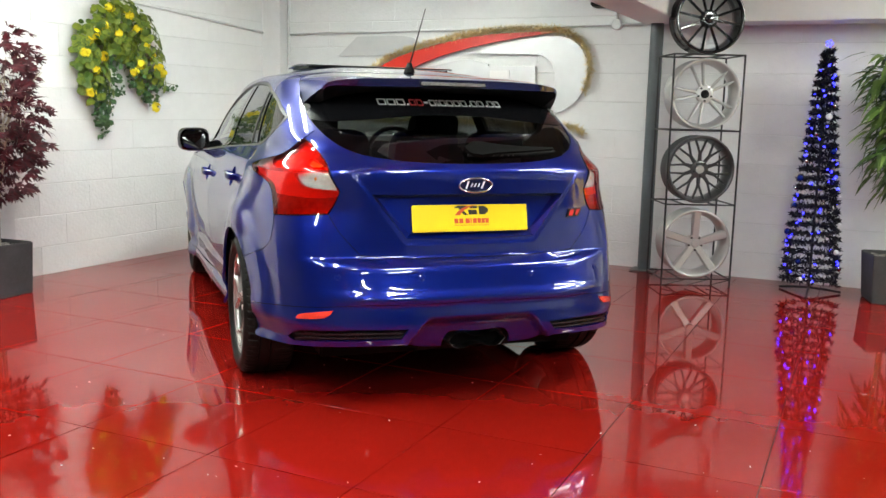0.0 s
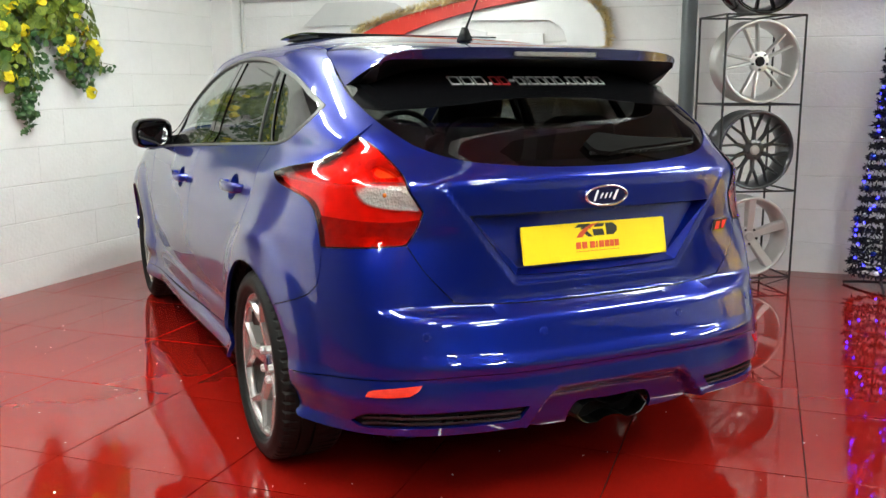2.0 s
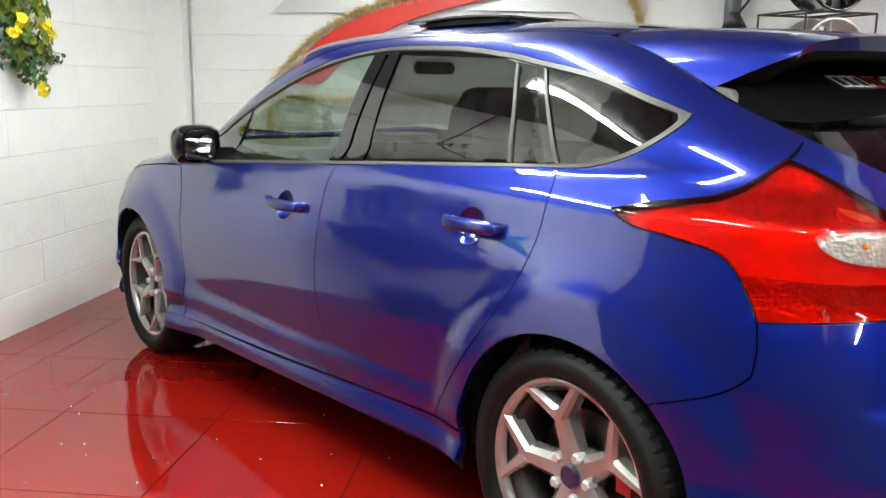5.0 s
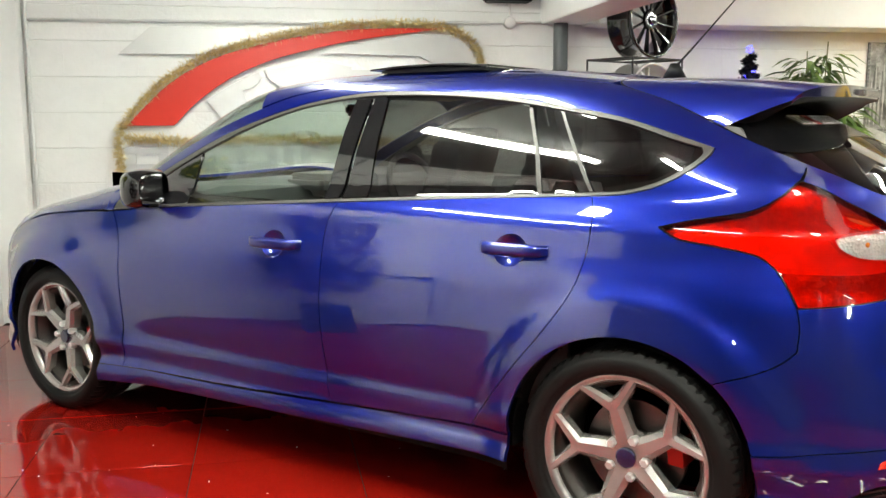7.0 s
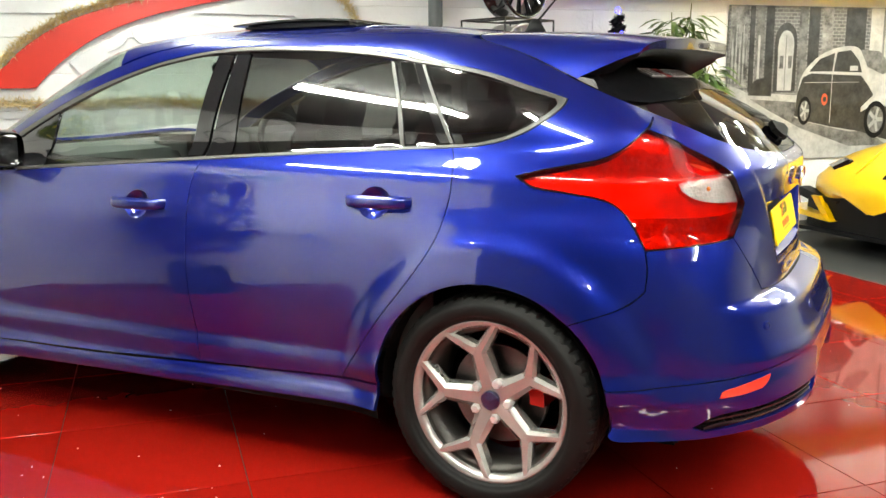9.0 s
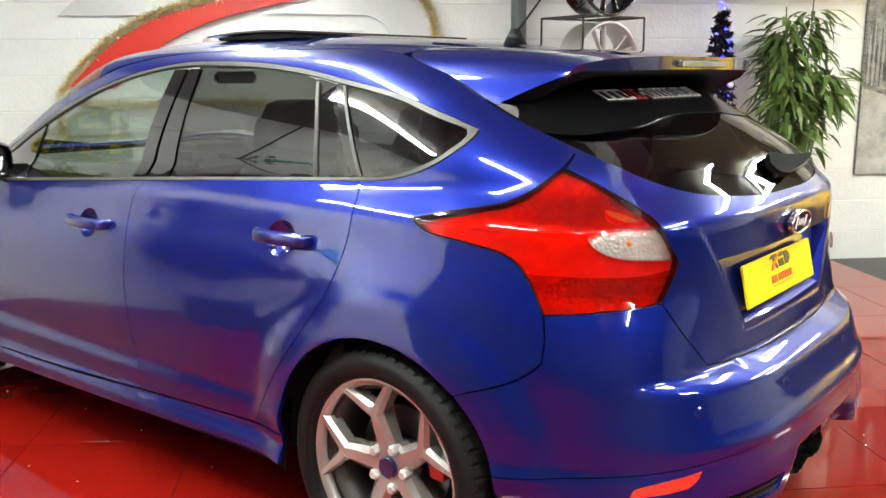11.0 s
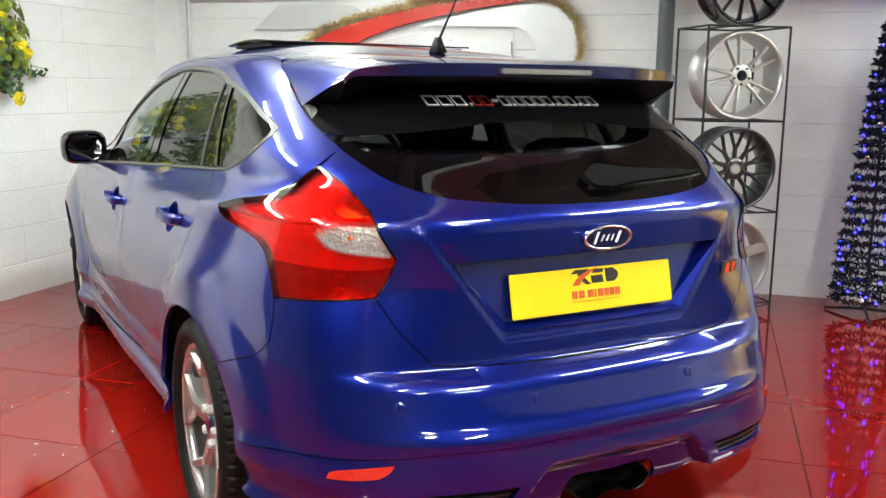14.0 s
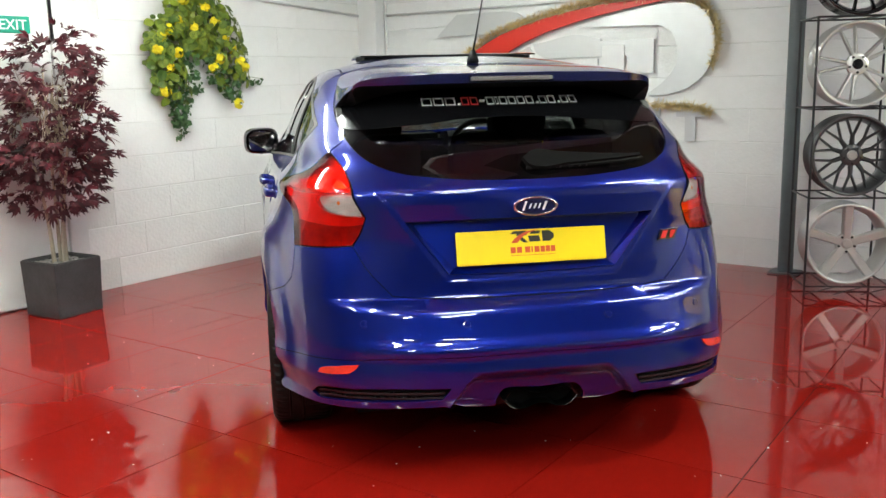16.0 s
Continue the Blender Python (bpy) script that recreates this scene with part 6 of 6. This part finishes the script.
for i, w in enumerate((.27, .25, .26, .06, .25, .24, .24, .24)):
    gap_after = .05 if i != 1 else .13
    z0, z1 = .945, 1.10
    if i in (0, 1, 2, 4, 5, 6):
        bm = bmesh.new()
        o = [(xs, z0), (xs + w, z0), (xs + w, z1), (xs, z1)]
        slab([(xs, z1 - .045), (xs + w, z1 - .045), (xs + w, z1), (xs, z1)], -.02, "y", -.002, bm)
        slab([(xs, z0), (xs + w, z0), (xs + w, z0 + .045), (xs, z0 + .045)], -.02, "y", -.002, bm)
        slab([(xs, z0 + .046), (xs + .065, z0 + .046), (xs + .065, z1 - .046), (xs, z1 - .046)], -.02, "y", -.002, bm)
        slab([(xs + w - .065, z0 + .046), (xs + w, z0 + .046), (xs + w, z1 - .046), (xs + w - .065, z1 - .046)], -.02, "y", -.002, bm)
        part("letter_block", bm, M_SIGNSILVER, sign)
    elif i == 3:
        sign_shape("letter_block", [(xs, z0), (xs + w, z0), (xs + w, z1), (xs, z1)], M_SIGNSILVER)
    else:
        bm = bmesh.new()
        slab([(-.98, 1.045), (-.76, 1.045), (-.76, 1.10), (-.98, 1.10)], -.02, "y", -.002, bm)
        slab([(-.915, .872), (-.84, .872), (-.84, 1.044), (-.915, 1.044)], -.02, "y", -.002, bm)
        part("letter_block", bm, M_SIGNSILVER, sign)
    xs += w + gap_after

random.seed(41)


def garland(path, name_label, dense=46, size=.05):
    ob = thing("tinsel_garland", name_label, "garland", SIGN, "gold garlands")
    lv = Leaves()
    pts = spline(path, 14)
    for a, b in zip(pts, pts[1:]):
        for _ in range(max(2, int(dense * np.linalg.norm(b - a) / .03))):
            t = random.random()
            p = Vector((a[0] + (b[0] - a[0]) * t, -.045 + random.uniform(-.012, .012), a[1] + (b[1] - a[1]) * t + random.uniform(-.012, .012)))
            d = unit()
            lv.blade(p, d, unit(), random.uniform(.6, 1.15) * size, .0048, .3)
    lv.make("tinsel", M_GOLD, ob)
    part("cord", tube([(p[0], -.045, p[1]) for p in pts], .003, 5), M_GOLD, ob)


garland([(-3.07, .93), (-3.085, 1.08), (-3.06, 1.22), (-2.95, 1.36), (-2.78, 1.52), (-2.49, 1.69), (-2.14, 1.79), (-1.81, 1.855), (-1.47, 1.895), (-1.1, 1.90), (-.86, 1.855), (-.73, 1.73), (-.69, 1.57), (-.73, 1.40)], "gold tinsel garland along the red swoosh")
garland([(-3.05, 1.16), (-2.6, 1.135), (-2.1, 1.15), (-1.6, 1.13), (-1.1, 1.125), (-.80, 1.11), (-.72, 1.06)], "gold tinsel garland above the sign's lower row")

# ---- wall fittings ----
def fitted(name, bm, mat, label, category, m, smooth=False, kind=""):
    ob = part(name, bm, mat, None, "", smooth)
    ob.matrix_world = m
    return tagged(ob, label, category, kind=kind)


fitted("conduit", tube([(-3.60, U_BACK - .022, 1.895), (-2.0, U_BACK - .02, 1.903), (-.50, U_BACK - .022, 1.925), (-.22, U_BACK - .022, 1.93)], .010, 8), M_CONDUIT, "thin white conduit along the back wall", "conduit", ROOM, True, "structure")
fitted("conduit", tube([(.022, .95, 2.045), (.022, 2.4, 1.98), (.022, 3.70, 1.90)], .010, 8), M_CONDUIT, "thin white conduit along the side wall", "conduit", ROOM @ LEFT_TURN, True, "structure")
fitted("conduit", tube([(-3.60, U_BACK - .022, .0), (-3.60, U_BACK - .022, 2.44)], .012, 8), M_CONDUIT, "white upright conduit near the corner", "conduit", ROOM, True, "structure")
fitted("boxing_corner", boxed(-3.90, U_BACK - .13, 0, -3.63, U_BACK - .002, CEILING - .003, .004), M_PLASTER, "white boxed-in corner of the wall", "boxing", ROOM, False, "structure")
fitted("junction_box", lathe([(.0, -.022), (.036, -.022), (.042, -.016), (.042, .012)], 24), M_CONDUIT, "round white junction box on the conduit", "junction box", ROOM @ pose(-.495, U_BACK - .016, 1.925, 0, 0, 90))
fitted("conduit", tube([(-.495, U_BACK - .022, 1.96), (-.495, U_BACK - .022, 2.06)], .009, 8), M_CONDUIT, "short white conduit up to the speaker", "conduit", ROOM, True, "structure")
fitted("wall_speaker", boxed(-.68, U_BACK - .16, 2.055, -.36, U_BACK - .004, 2.25, .012), M_BLACK, "black wall speaker over the junction box", "speaker", ROOM)

# mural print on the back wall
def print_material(name, low, high, scale, brick=False):
    """A grey print with grain at three scales, in courses of brick where wanted."""
    m = material(name, low, 0.35, vary=0.5, scale=scale)
    nt = m.node_tree
    b = nt.nodes["Principled BSDF"]
    tc = nt.nodes.new("ShaderNodeTexCoord")
    if brick:
        mp = nt.nodes.new("ShaderNodeMapping")
        mp.inputs["Rotation"].default_value = (math.radians(90), 0, 0)
        nt.links.new(tc.outputs["Object"], mp.inputs[0])
        tx = nt.nodes.new("ShaderNodeTexBrick")
        tx.inputs["Scale"].default_value = 9
        tx.inputs["Mortar Size"].default_value = 0.03
        for k, f in ((1, .75), (2, 1.25), (3, 2.2)):
            tx.inputs[k].default_value = (*[c * f for c in low], 1)
        nt.links.new(mp.outputs[0], tx.inputs[0])
        source = tx.outputs[0]
    else:
        n0 = nt.nodes.new("ShaderNodeTexNoise")
        n0.inputs["Scale"].default_value, n0.inputs["Detail"].default_value, n0.inputs["Roughness"].default_value = scale * .6, 10, .75
        nt.links.new(tc.outputs["Object"], n0.inputs["Vector"])
        rp = nt.nodes.new("ShaderNodeMix")
        rp.data_type = "RGBA"
        rp.inputs[6].default_value, rp.inputs[7].default_value = (*low, 1), (*high, 1)
        rg = nt.nodes.new("ShaderNodeMapRange")
        rg.inputs[1].default_value, rg.inputs[2].default_value = .36, .64
        nt.links.new(n0.outputs[0], rg.inputs[0])
        nt.links.new(rg.outputs[0], rp.inputs[0])
        source = rp.outputs[2]
    nt.links.new(source, b.inputs["Base Color"])
    return m


M_PRINTGREY = print_material("mural_grey", (0.035, 0.035, 0.034), (0.40, 0.40, 0.39), 14)
M_PRINTBRICK = print_material("mural_brick", (0.12, 0.12, 0.118), (0.3, 0.3, 0.3), 12, True)
M_PRINTDARK = print_material("mural_dark", (0.006, 0.006, 0.006), (0.055, 0.055, 0.053), 16)
M_PRINTMID = print_material("mural_mid_grey", (0.04, 0.04, 0.039), (0.24, 0.24, 0.235), 14)
M_PRINTLIGHT = print_material("mural_light", (0.30, 0.30, 0.295), (0.52, 0.52, 0.51), 12)
M_PRINTGROUND = print_material("mural_ground", (0.27, 0.27, 0.265), (0.52, 0.52, 0.51), 9)
mural = thing("wall_mural", "black and white mural print of a parked car before old columns", "mural", ROOM @ pose(0, U_BACK - .004, 0))
MV0, MV1 = 2.28, 4.95
part("sheet", slab([(MV0, .605), (MV1, .605), (MV1, 1.83), (MV0, 1.83)], -.012, "y", -.001), M_PRINTBRICK, mural)


def ink(pts, mat, level=1):
    part("printed_shape", slab(pts, -.0012, "y", -.0132 - .0014 * level), mat, mural)


def ink_bar(v0, v1, z0, z1, mat, level=1, lean=0.0):
    ink([(v0, z0), (v1, z0), (v1 + lean, z1), (v0 + lean, z1)], mat, level)


def ink_ring(c, z, rx, rz, mat, level):
    ink([(c + rx * math.cos(t), z + rz * math.sin(t)) for t in np.linspace(0, 2 * math.pi, 24, endpoint=False)], mat, level)


ink([(MV0 + .005, .61), (MV1 - .005, .61), (MV1 - .005, 1.10), (3.2, 1.12), (2.9, 1.13), (2.48, 1.15), (MV0 + .005, 1.22)], M_PRINTGROUND)
ink([(2.50, 1.10), (2.95, 1.07), (2.95, 1.02), (3.6, .86), (3.9, .70), (3.5, .70), (3.0, .86), (2.7, 1.0)], M_PRINTMID, 2)
ink_bar(2.295, 2.46, 1.20, 1.825, M_PRINTGREY)
for k in range(9):
    ink_bar(2.30 + .017 * k, 2.305 + .017 * k, 1.22 + .02 * (k % 3), 1.50 + .06 * (k % 4), (M_PRINTDARK, M_PRINTLIGHT)[k % 2], 2)
ink_bar(2.475, 2.52, 1.16, 1.825, M_PRINTDARK)
ink_bar(2.535, 2.61, 1.16, 1.825, M_PRINTMID)
ink_bar(2.555, 2.575, 1.20, 1.60, M_PRINTLIGHT, 2)
ink_bar(2.625, 2.70, 1.16, 1.825, M_PRINTDARK)
ink([(2.715, 1.155), (2.925, 1.155), (2.925, 1.52)] + [(2.82 + .105 * math.cos(t), 1.55 + .15 * math.sin(t)) for t in np.linspace(0, math.pi, 11)] + [(2.715, 1.52)], M_PRINTDARK, 2)
ink([(2.752, 1.165), (2.888, 1.165), (2.895, 1.50)] + [(2.822 + .075 * math.cos(t), 1.53 + .11 * math.sin(t)) for t in np.linspace(0, math.pi, 9)] + [(2.745, 1.50)], M_PRINTLIGHT, 3)
ink_bar(2.765, 2.80, 1.34, 1.44, M_PRINTMID, 4)
ink_bar(2.845, 2.88, 1.34, 1.44, M_PRINTMID, 4)
ink_bar(2.817, 2.823, 1.17, 1.60, M_PRINTMID, 4)
ink_bar(2.94, 3.02, 1.15, 1.825, M_PRINTMID)
ink_bar(3.035, 3.14, 1.15, 1.825, M_PRINTDARK)
ink_bar(3.17, 3.27, 1.13, 1.825, M_PRINTGREY)
ink_bar(3.40, 3.60, 1.13, 1.825, M_PRINTDARK)
ink_bar(3.65, MV1 - .005, 1.12, 1.825, M_PRINTLIGHT)
for k in range(5):
    ink_bar(3.78 + .23 * k, 3.80 + .23 * k, 1.14, 1.82, M_PRINTMID, 2)
ink([(2.48, 1.13), (2.50, 1.21), (2.56, 1.26), (2.65, 1.27), (2.70, 1.20), (2.70, 1.12)], M_PRINTDARK, 3)
ink(spline([(2.935, .95), (2.955, 1.15), (2.985, 1.27), (3.05, 1.36), (3.18, 1.455), (3.36, 1.512), (3.52, 1.512), (3.60, 1.44), (3.66, 1.36), (3.80, 1.30), (4.05, 1.24), (4.25, 1.14), (4.33, .95)], 5) + [(4.25, .84), (3.5, .82), (3.1, .90)], M_PRINTLIGHT, 3)
ink([(2.935, .96), (2.955, 1.15), (3.00, 1.27), (3.08, 1.30), (3.58, 1.28), (3.66, 1.20), (3.72, 1.12), (3.60, 1.02), (3.60, .82), (3.3, .865), (3.08, .91)], M_PRINTDARK, 4)
ink([(3.60, .82), (3.60, .98), (3.78, 1.06), (3.95, .98), (4.30, .98), (4.25, .82), (3.9, .74)], M_PRINTDARK, 4)
ink([(3.055, 1.315), (3.155, 1.415), (3.30, 1.465), (3.285, 1.315)], M_PRINTDARK, 5)
ink([(3.30, 1.315), (3.325, 1.470), (3.46, 1.488), (3.55, 1.40), (3.585, 1.305)], M_PRINTDARK, 5)
ink([(3.64, 1.35), (3.56, 1.49), (3.75, 1.48), (3.92, 1.33), (3.80, 1.29)], M_PRINTMID, 5)
ink_bar(3.46, 3.54, 1.32, 1.36, M_PRINTLIGHT, 6)
ink_bar(3.285, 3.291, .90, 1.31, M_PRINTLIGHT, 5)
ink_bar(3.02, 3.56, 1.225, 1.229, M_PRINTLIGHT, 5)
for c, z, rx, rz in ((3.03, 1.00, .065, .115), (3.755, .915, .115, .155)):
    ink_ring(c, z, rx, rz, M_BLACK, 5)
    ink_ring(c, z, rx * .72, rz * .72, M_PRINTMID, 6)
    for k in range(5):
        a = 2 * math.pi * k / 5
        ink([(c + rx * q * math.cos(a + w), z + rz * q * math.sin(a + w)) for q, w in ((.12, -1.2), (.66, -.16), (.66, .16), (.12, 1.2))], M_PRINTLIGHT, 7)
ink_ring(3.222, 1.09, .030, .048, M_PLATERED, 6)
ink_ring(3.222, 1.09, .018, .022, M_PRINTDARK, 7)

# fire door and its sign
DOORM = ROOM @ LEFT_TURN
door = thing("door_fire_exit", "white fire exit door with a black push bar", "door", DOORM, kind="structure")
part("door_leaf", boxed(-.002, -.12, .01, .028, .80, 2.02, .004), M_PLASTER, door)
for a, b, z0, z1 in ((-.20, -.125, 0, 2.10), (.805, .93, 0, 2.10)):
    part("door_frame", boxed(-.002, a, z0, .045, b, z1, .004), M_CONDUIT, door)
part("door_frame", boxed(-.002, -.125, 2.03, .045, .805, 2.10, .004), M_CONDUIT, door)
part("push_bar", tube([(.09, -.08, .975), (.09, .56, .975)], .014, 8), M_BLACKMETAL, door)
for y in (-.06, .54):
    part("bar_bracket", boxed(.03, y - .02, .93, .10, y + .02, 1.02, .006), M_BLACKMETAL, door)
fitted("cable", tube([(.055, .80, 1.62), (.055, .80, 2.44)], .010, 6), M_BLACKMETAL, "black upright cable beside the exit sign", "cable", DOORM, True)
M_EXIT = material("green_exit_sign", (0.0, 0.25, 0.16), 0.35, vary=0.06, scale=9)
exit_sign = fitted("exit_sign", boxed(.0, .18, 1.665, .006, .675, 1.765, .002), M_EXIT, "green exit sign with white lettering", "sign", ROOM @ LEFT_TURN @ pose(.03, 0, 0))
txt = bpy.data.curves.new("exit_text", "FONT")
txt.body, txt.size, txt.extrude, txt.align_x, txt.align_y = "EXIT", .085, .0006, "RIGHT", "CENTER"
tob = new("lettering", txt)
txt.materials.append(M_WHITEPRINT)
tob.parent = exit_sign
tob.matrix_local = Matrix.Translation((.0068, .655, 1.712)) @ Matrix(((0, 0, 1, 0), (1, 0, 0, 0), (0, 1, 0, 0), (0, 0, 0, 1)))

# ---- yellow sports car beyond the red floor ----
M_YCAR = material("yellow_car_paint", (0.86, 0.50, 0.002), 0.35, coat=0.45, spec=0.3, vary=0.06, scale=300)
sport = thing("yellow_sports_car", "low yellow sports car parked on the dark floor", "car", ROOM @ pose(2.74, 2.64, 0, 0, 0, -90))
YW = curve([(-.07, .30), (0, .56), (.12, .80), (.4, .93), (.9, .97), (2.2, .93), (3.2, 1.0), (4.2, .95), (4.55, .80)])
YT = curve([(-.07, .44), (0, .52), (.15, .60), (.5, .73), (.9, .83), (1.25, .90), (1.7, 1.04), (2.2, 1.13), (2.7, 1.12), (3.4, .98), (4.2, .88), (4.55, .70)])
YB = curve([(-.07, .40), (0, .375), (.2, .36), (.45, .30), (.7, .22), (1.0, .20), (3.5, .2), (4.3, .25), (4.55, .35)])
rows = []
for y in np.concatenate([np.linspace(-.07, .6, 15), np.linspace(.7, 4.55, 34)]):
    w, t, b = float(YW(y)), float(YT(y)), float(YB(y))
    cab = max(0.0, min(1.0, (y - 1.1) / .5, (3.6 - y) / .8))
    sh = b + (t - b) * (.62 - .10 * cab)
    row = [(-w * .90, b), (-w, b + (sh - b) * .45), (-w * .985, sh), (-w * (.86 - .22 * cab), sh + (t - sh) * .72), (-w * (.62 - .12 * cab), t - .01), (-w * .25, t + .005), (0, t + .008)]
    row = row + [(-p, q) for p, q in row[-2::-1]]
    rows.append([(p, y, q) for p, q in row])
rows.insert(0, [(p * .1, -.085, .30 + (q - .30) * .1) for p, y0, q in rows[0]])
ybody = loft("body", rows, M_YCAR, sport, "yellow wedge body")
part("front_splitter", slab([(-.86, -.10), (-.60, -.05), (0, -.03), (.60, -.05), (.86, -.10), (.94, .25), (.94, .5), (-.94, .5), (-.94, .25)], .03, "z", .115), M_BLACK, sport, "black front splitter")
part("lower_grille", slab([(-.80, .06), (-.60, .02), (0, .0), (.60, .02), (.80, .06), (.90, .30), (.90, .8), (-.90, .8), (-.90, .30)], .24, "z", .14), M_BLACK, sport, "black lower grille")
for s in (-1, 1):
    part("air_intake", slab([(s * .40, .36), (s * .62, .385), (s * .84, .43), (s * .86, .37), (s * .70, .33), (s * .44, .335)], .10, "y", .0), M_BLACK, sport, "black front air intake")
    part("intake_fin", slab([(s * .42, .205), (s * .90, .235), (s * .93, .285), (s * .50, .245)], .26, "y", -.06), M_YCAR, sport)
    part("intake_post", slab([(s * .44, .21), (s * .50, .21), (s * .66, .38), (s * .58, .38)], .05, "y", -.035), M_YCAR, sport)
    part("bonnet_crease", tube([(s * .30, .05, .575), (s * .46, .45, .735), (s * .56, .9, .83)], .006, 6), M_YCAR, sport, smooth=True)
    hl = part("headlight", boxed(-.13, -.05, -.035, .13, .12, .035, .02), M_BLACKGLOSS, sport, "slanted headlight")
    hl.matrix_local = pose(s * .70, .22, .575, 28, 0, s * 34)
    for y in (.95, 3.45):
        bm = lathe([(.23, -.12), (.30, -.12), (.335, -.09), (.335, .09), (.30, .12), (.23, .12)], 40)
        w = part("tyre", bm, M_TYRE, sport, smooth=True)
        w.matrix_local = pose(s * .86, y, .335)
        bm = bmesh.new()
        for k in range(10):
            b2 = bmesh.new()
            strip_bar(b2, (0, .03), (0, .225), .03, .024, -.10, -.10, -.06)
            turn_x(b2, math.radians(36 * k))
            tmp = bpy.data.meshes.new("tmp")
            b2.to_mesh(tmp)
            b2.free()
            bm.from_mesh(tmp)
            bpy.data.meshes.remove(tmp)
        rim = part("rim", bm, M_ALLOYDARK, w)
        rim.matrix_local = pose(0, 0, 0, 0, 0, 0 if s < 0 else 180)
part("nose_badge", slab([(-.016, -.02), (.016, -.02), (.019, .017), (0, .024), (-.019, .017)], .004, "y", -.010), M_BLACKGLOSS, sport, "small dark nose badge").matrix_local = pose(0, .035, .565, -50, 0, 0)
part("windscreen", slab([(1.22, .86), (1.95, 1.10), (1.93, 1.115), (1.19, .875)], 1.18, "x", -.59), M_BLACKGLOSS, sport)

# bright specks scattered on the floor
random.seed(77)
spk = Leaves()
for _ in range(420):
    v, u = random.uniform(-3.6, 2.1), random.uniform(-3.6, 3.7)
    spk.disc((v, u, .0026), (random.uniform(-.3, .3), random.uniform(-.3, .3), 1), random.uniform(.0018, .0042), 5)
specks = spk.make("glitter_specks", M_BAUBLEWHITE, None)
specks.matrix_world = ROOM
tagged(specks, "tiny bright specks of glitter scattered on the tiles", "glitter", kind="stuff")

# ---- floor tiles and wall blocks ----
TV, TU, V0, U0 = .602, .655, -1.255, -.28


def tile_mesh(name, sx, sy, sz, bevel, side=None):
    side = bevel if side is None else side
    bm = bmesh.new()
    top = [(-sx / 2 + side, -sy / 2 + bevel), (sx / 2 - side, -sy / 2 + bevel), (sx / 2 - side, sy / 2 - bevel), (-sx / 2 + side, sy / 2 - bevel)]
    out = [(-sx / 2, -sy / 2), (sx / 2, -sy / 2), (sx / 2, sy / 2), (-sx / 2, sy / 2)]
    a = [bm.verts.new((*p, sz)) for p in top]
    b = [bm.verts.new((*p, sz - bevel)) for p in out]
    c = [bm.verts.new((*p, 0)) for p in out]
    bm.faces.new(a)
    for r0, r1 in ((a, b), (b, c)):
        for i in range(4):
            bm.faces.new((r0[i], r1[i], r1[(i + 1) % 4], r0[(i + 1) % 4]))
    bmesh.ops.recalc_face_normals(bm, faces=bm.faces)
    me = bpy.data.meshes.new(name)
    bm.to_mesh(me)
    bm.free()
    return me


tile_me = tile_mesh("tile", TV - .0035, TU - .0035, .010, .0003)
tile_me.materials.append(M_TILE)
EDGE_W = (V_EDGE - V0) % TV
edge_me = tile_mesh("tile_cut", EDGE_W - .0035, TU - .0035, .010, .0003)
edge_me.materials.append(M_TILE)
random.seed(3)
cols = range(math.floor((V_LEFT - V0) / TV) - 1, math.floor((V_EDGE - V0) / TV) + 1)
for i in cols:
    for j in range(-9, 7):
        v, u = V0 + (i + .5) * TV, U0 + (j + .5) * TU
        if v + TV / 2 < V_LEFT - .05 or u + TU / 2 > U_BACK + .5 or (v < V_LEFT + .2 and u > U_BACK):
            continue
        if v + TV / 2 > V_EDGE:
            ob = new("tile", edge_me)
            ob.parent = floor
            ob.matrix_local = Matrix.Translation((V_EDGE - EDGE_W / 2, u, -.010))
            continue
        ob = new("tile", tile_me)
        ob.parent = floor
        ob.matrix_local = Matrix.Translation((v, u, -.010)) @ pose(0, 0, 0, random.uniform(-.05, .05), random.uniform(-.05, .05), 0)

block_me = tile_mesh("block", .4497, .2216, .006, .0034, .0003)
block_me.materials.append(M_WALL)
ZS = [.200 + .2245 * k for k in range(-1, 11)]


def blocks(owner, x0, x1, m, skip=None):
    """Courses of painted blocks in half bond on a wall's face; m carries (along, up) to the wall."""
    for k, z in enumerate(ZS[:-1]):
        z0, z1 = z, ZS[k + 1]
        if z1 > CEILING:
            continue
        x = x0 - (.225 if k % 2 else 0)
        while x < x1:
            c = x + .225
            if not (skip and skip(c, (z0 + z1) / 2)):
                ob = new("block", block_me)
                ob.parent = owner
                ob.matrix_local = m @ pose(c, (z0 + z1) / 2, random.uniform(-.0012, .0012), random.uniform(-.12, .12), random.uniform(-.12, .12), 0)
            x += .450


blocks(wall_left, 1.17, 3.9, Matrix(((0, 0, 1, -.006), (1, 0, 0, 0), (0, 1, 0, 0), (0, 0, 0, 1))), skip=lambda c, z: c < .96)
blocks(wall_back, -3.62, 5.0, Matrix(((1, 0, 0, 0), (0, 0, -1, U_BACK + .006), (0, 1, 0, 0), (0, 0, 0, 1))))
part("plaster", boxed(-.003, -1.30, 0, .004, .945, CEILING - .004, 0), M_PLASTER, wall_left)
# Unseen panel in place of a dark opening, for the car's flank to mirror.
part("unseen_dark_panel", boxed(-.003, -6.2, 0, .002, -1.302, CEILING - .004, 0), M_DARKWALL, wall_left, "unseen dark panel standing in for the dark area beyond the wall")
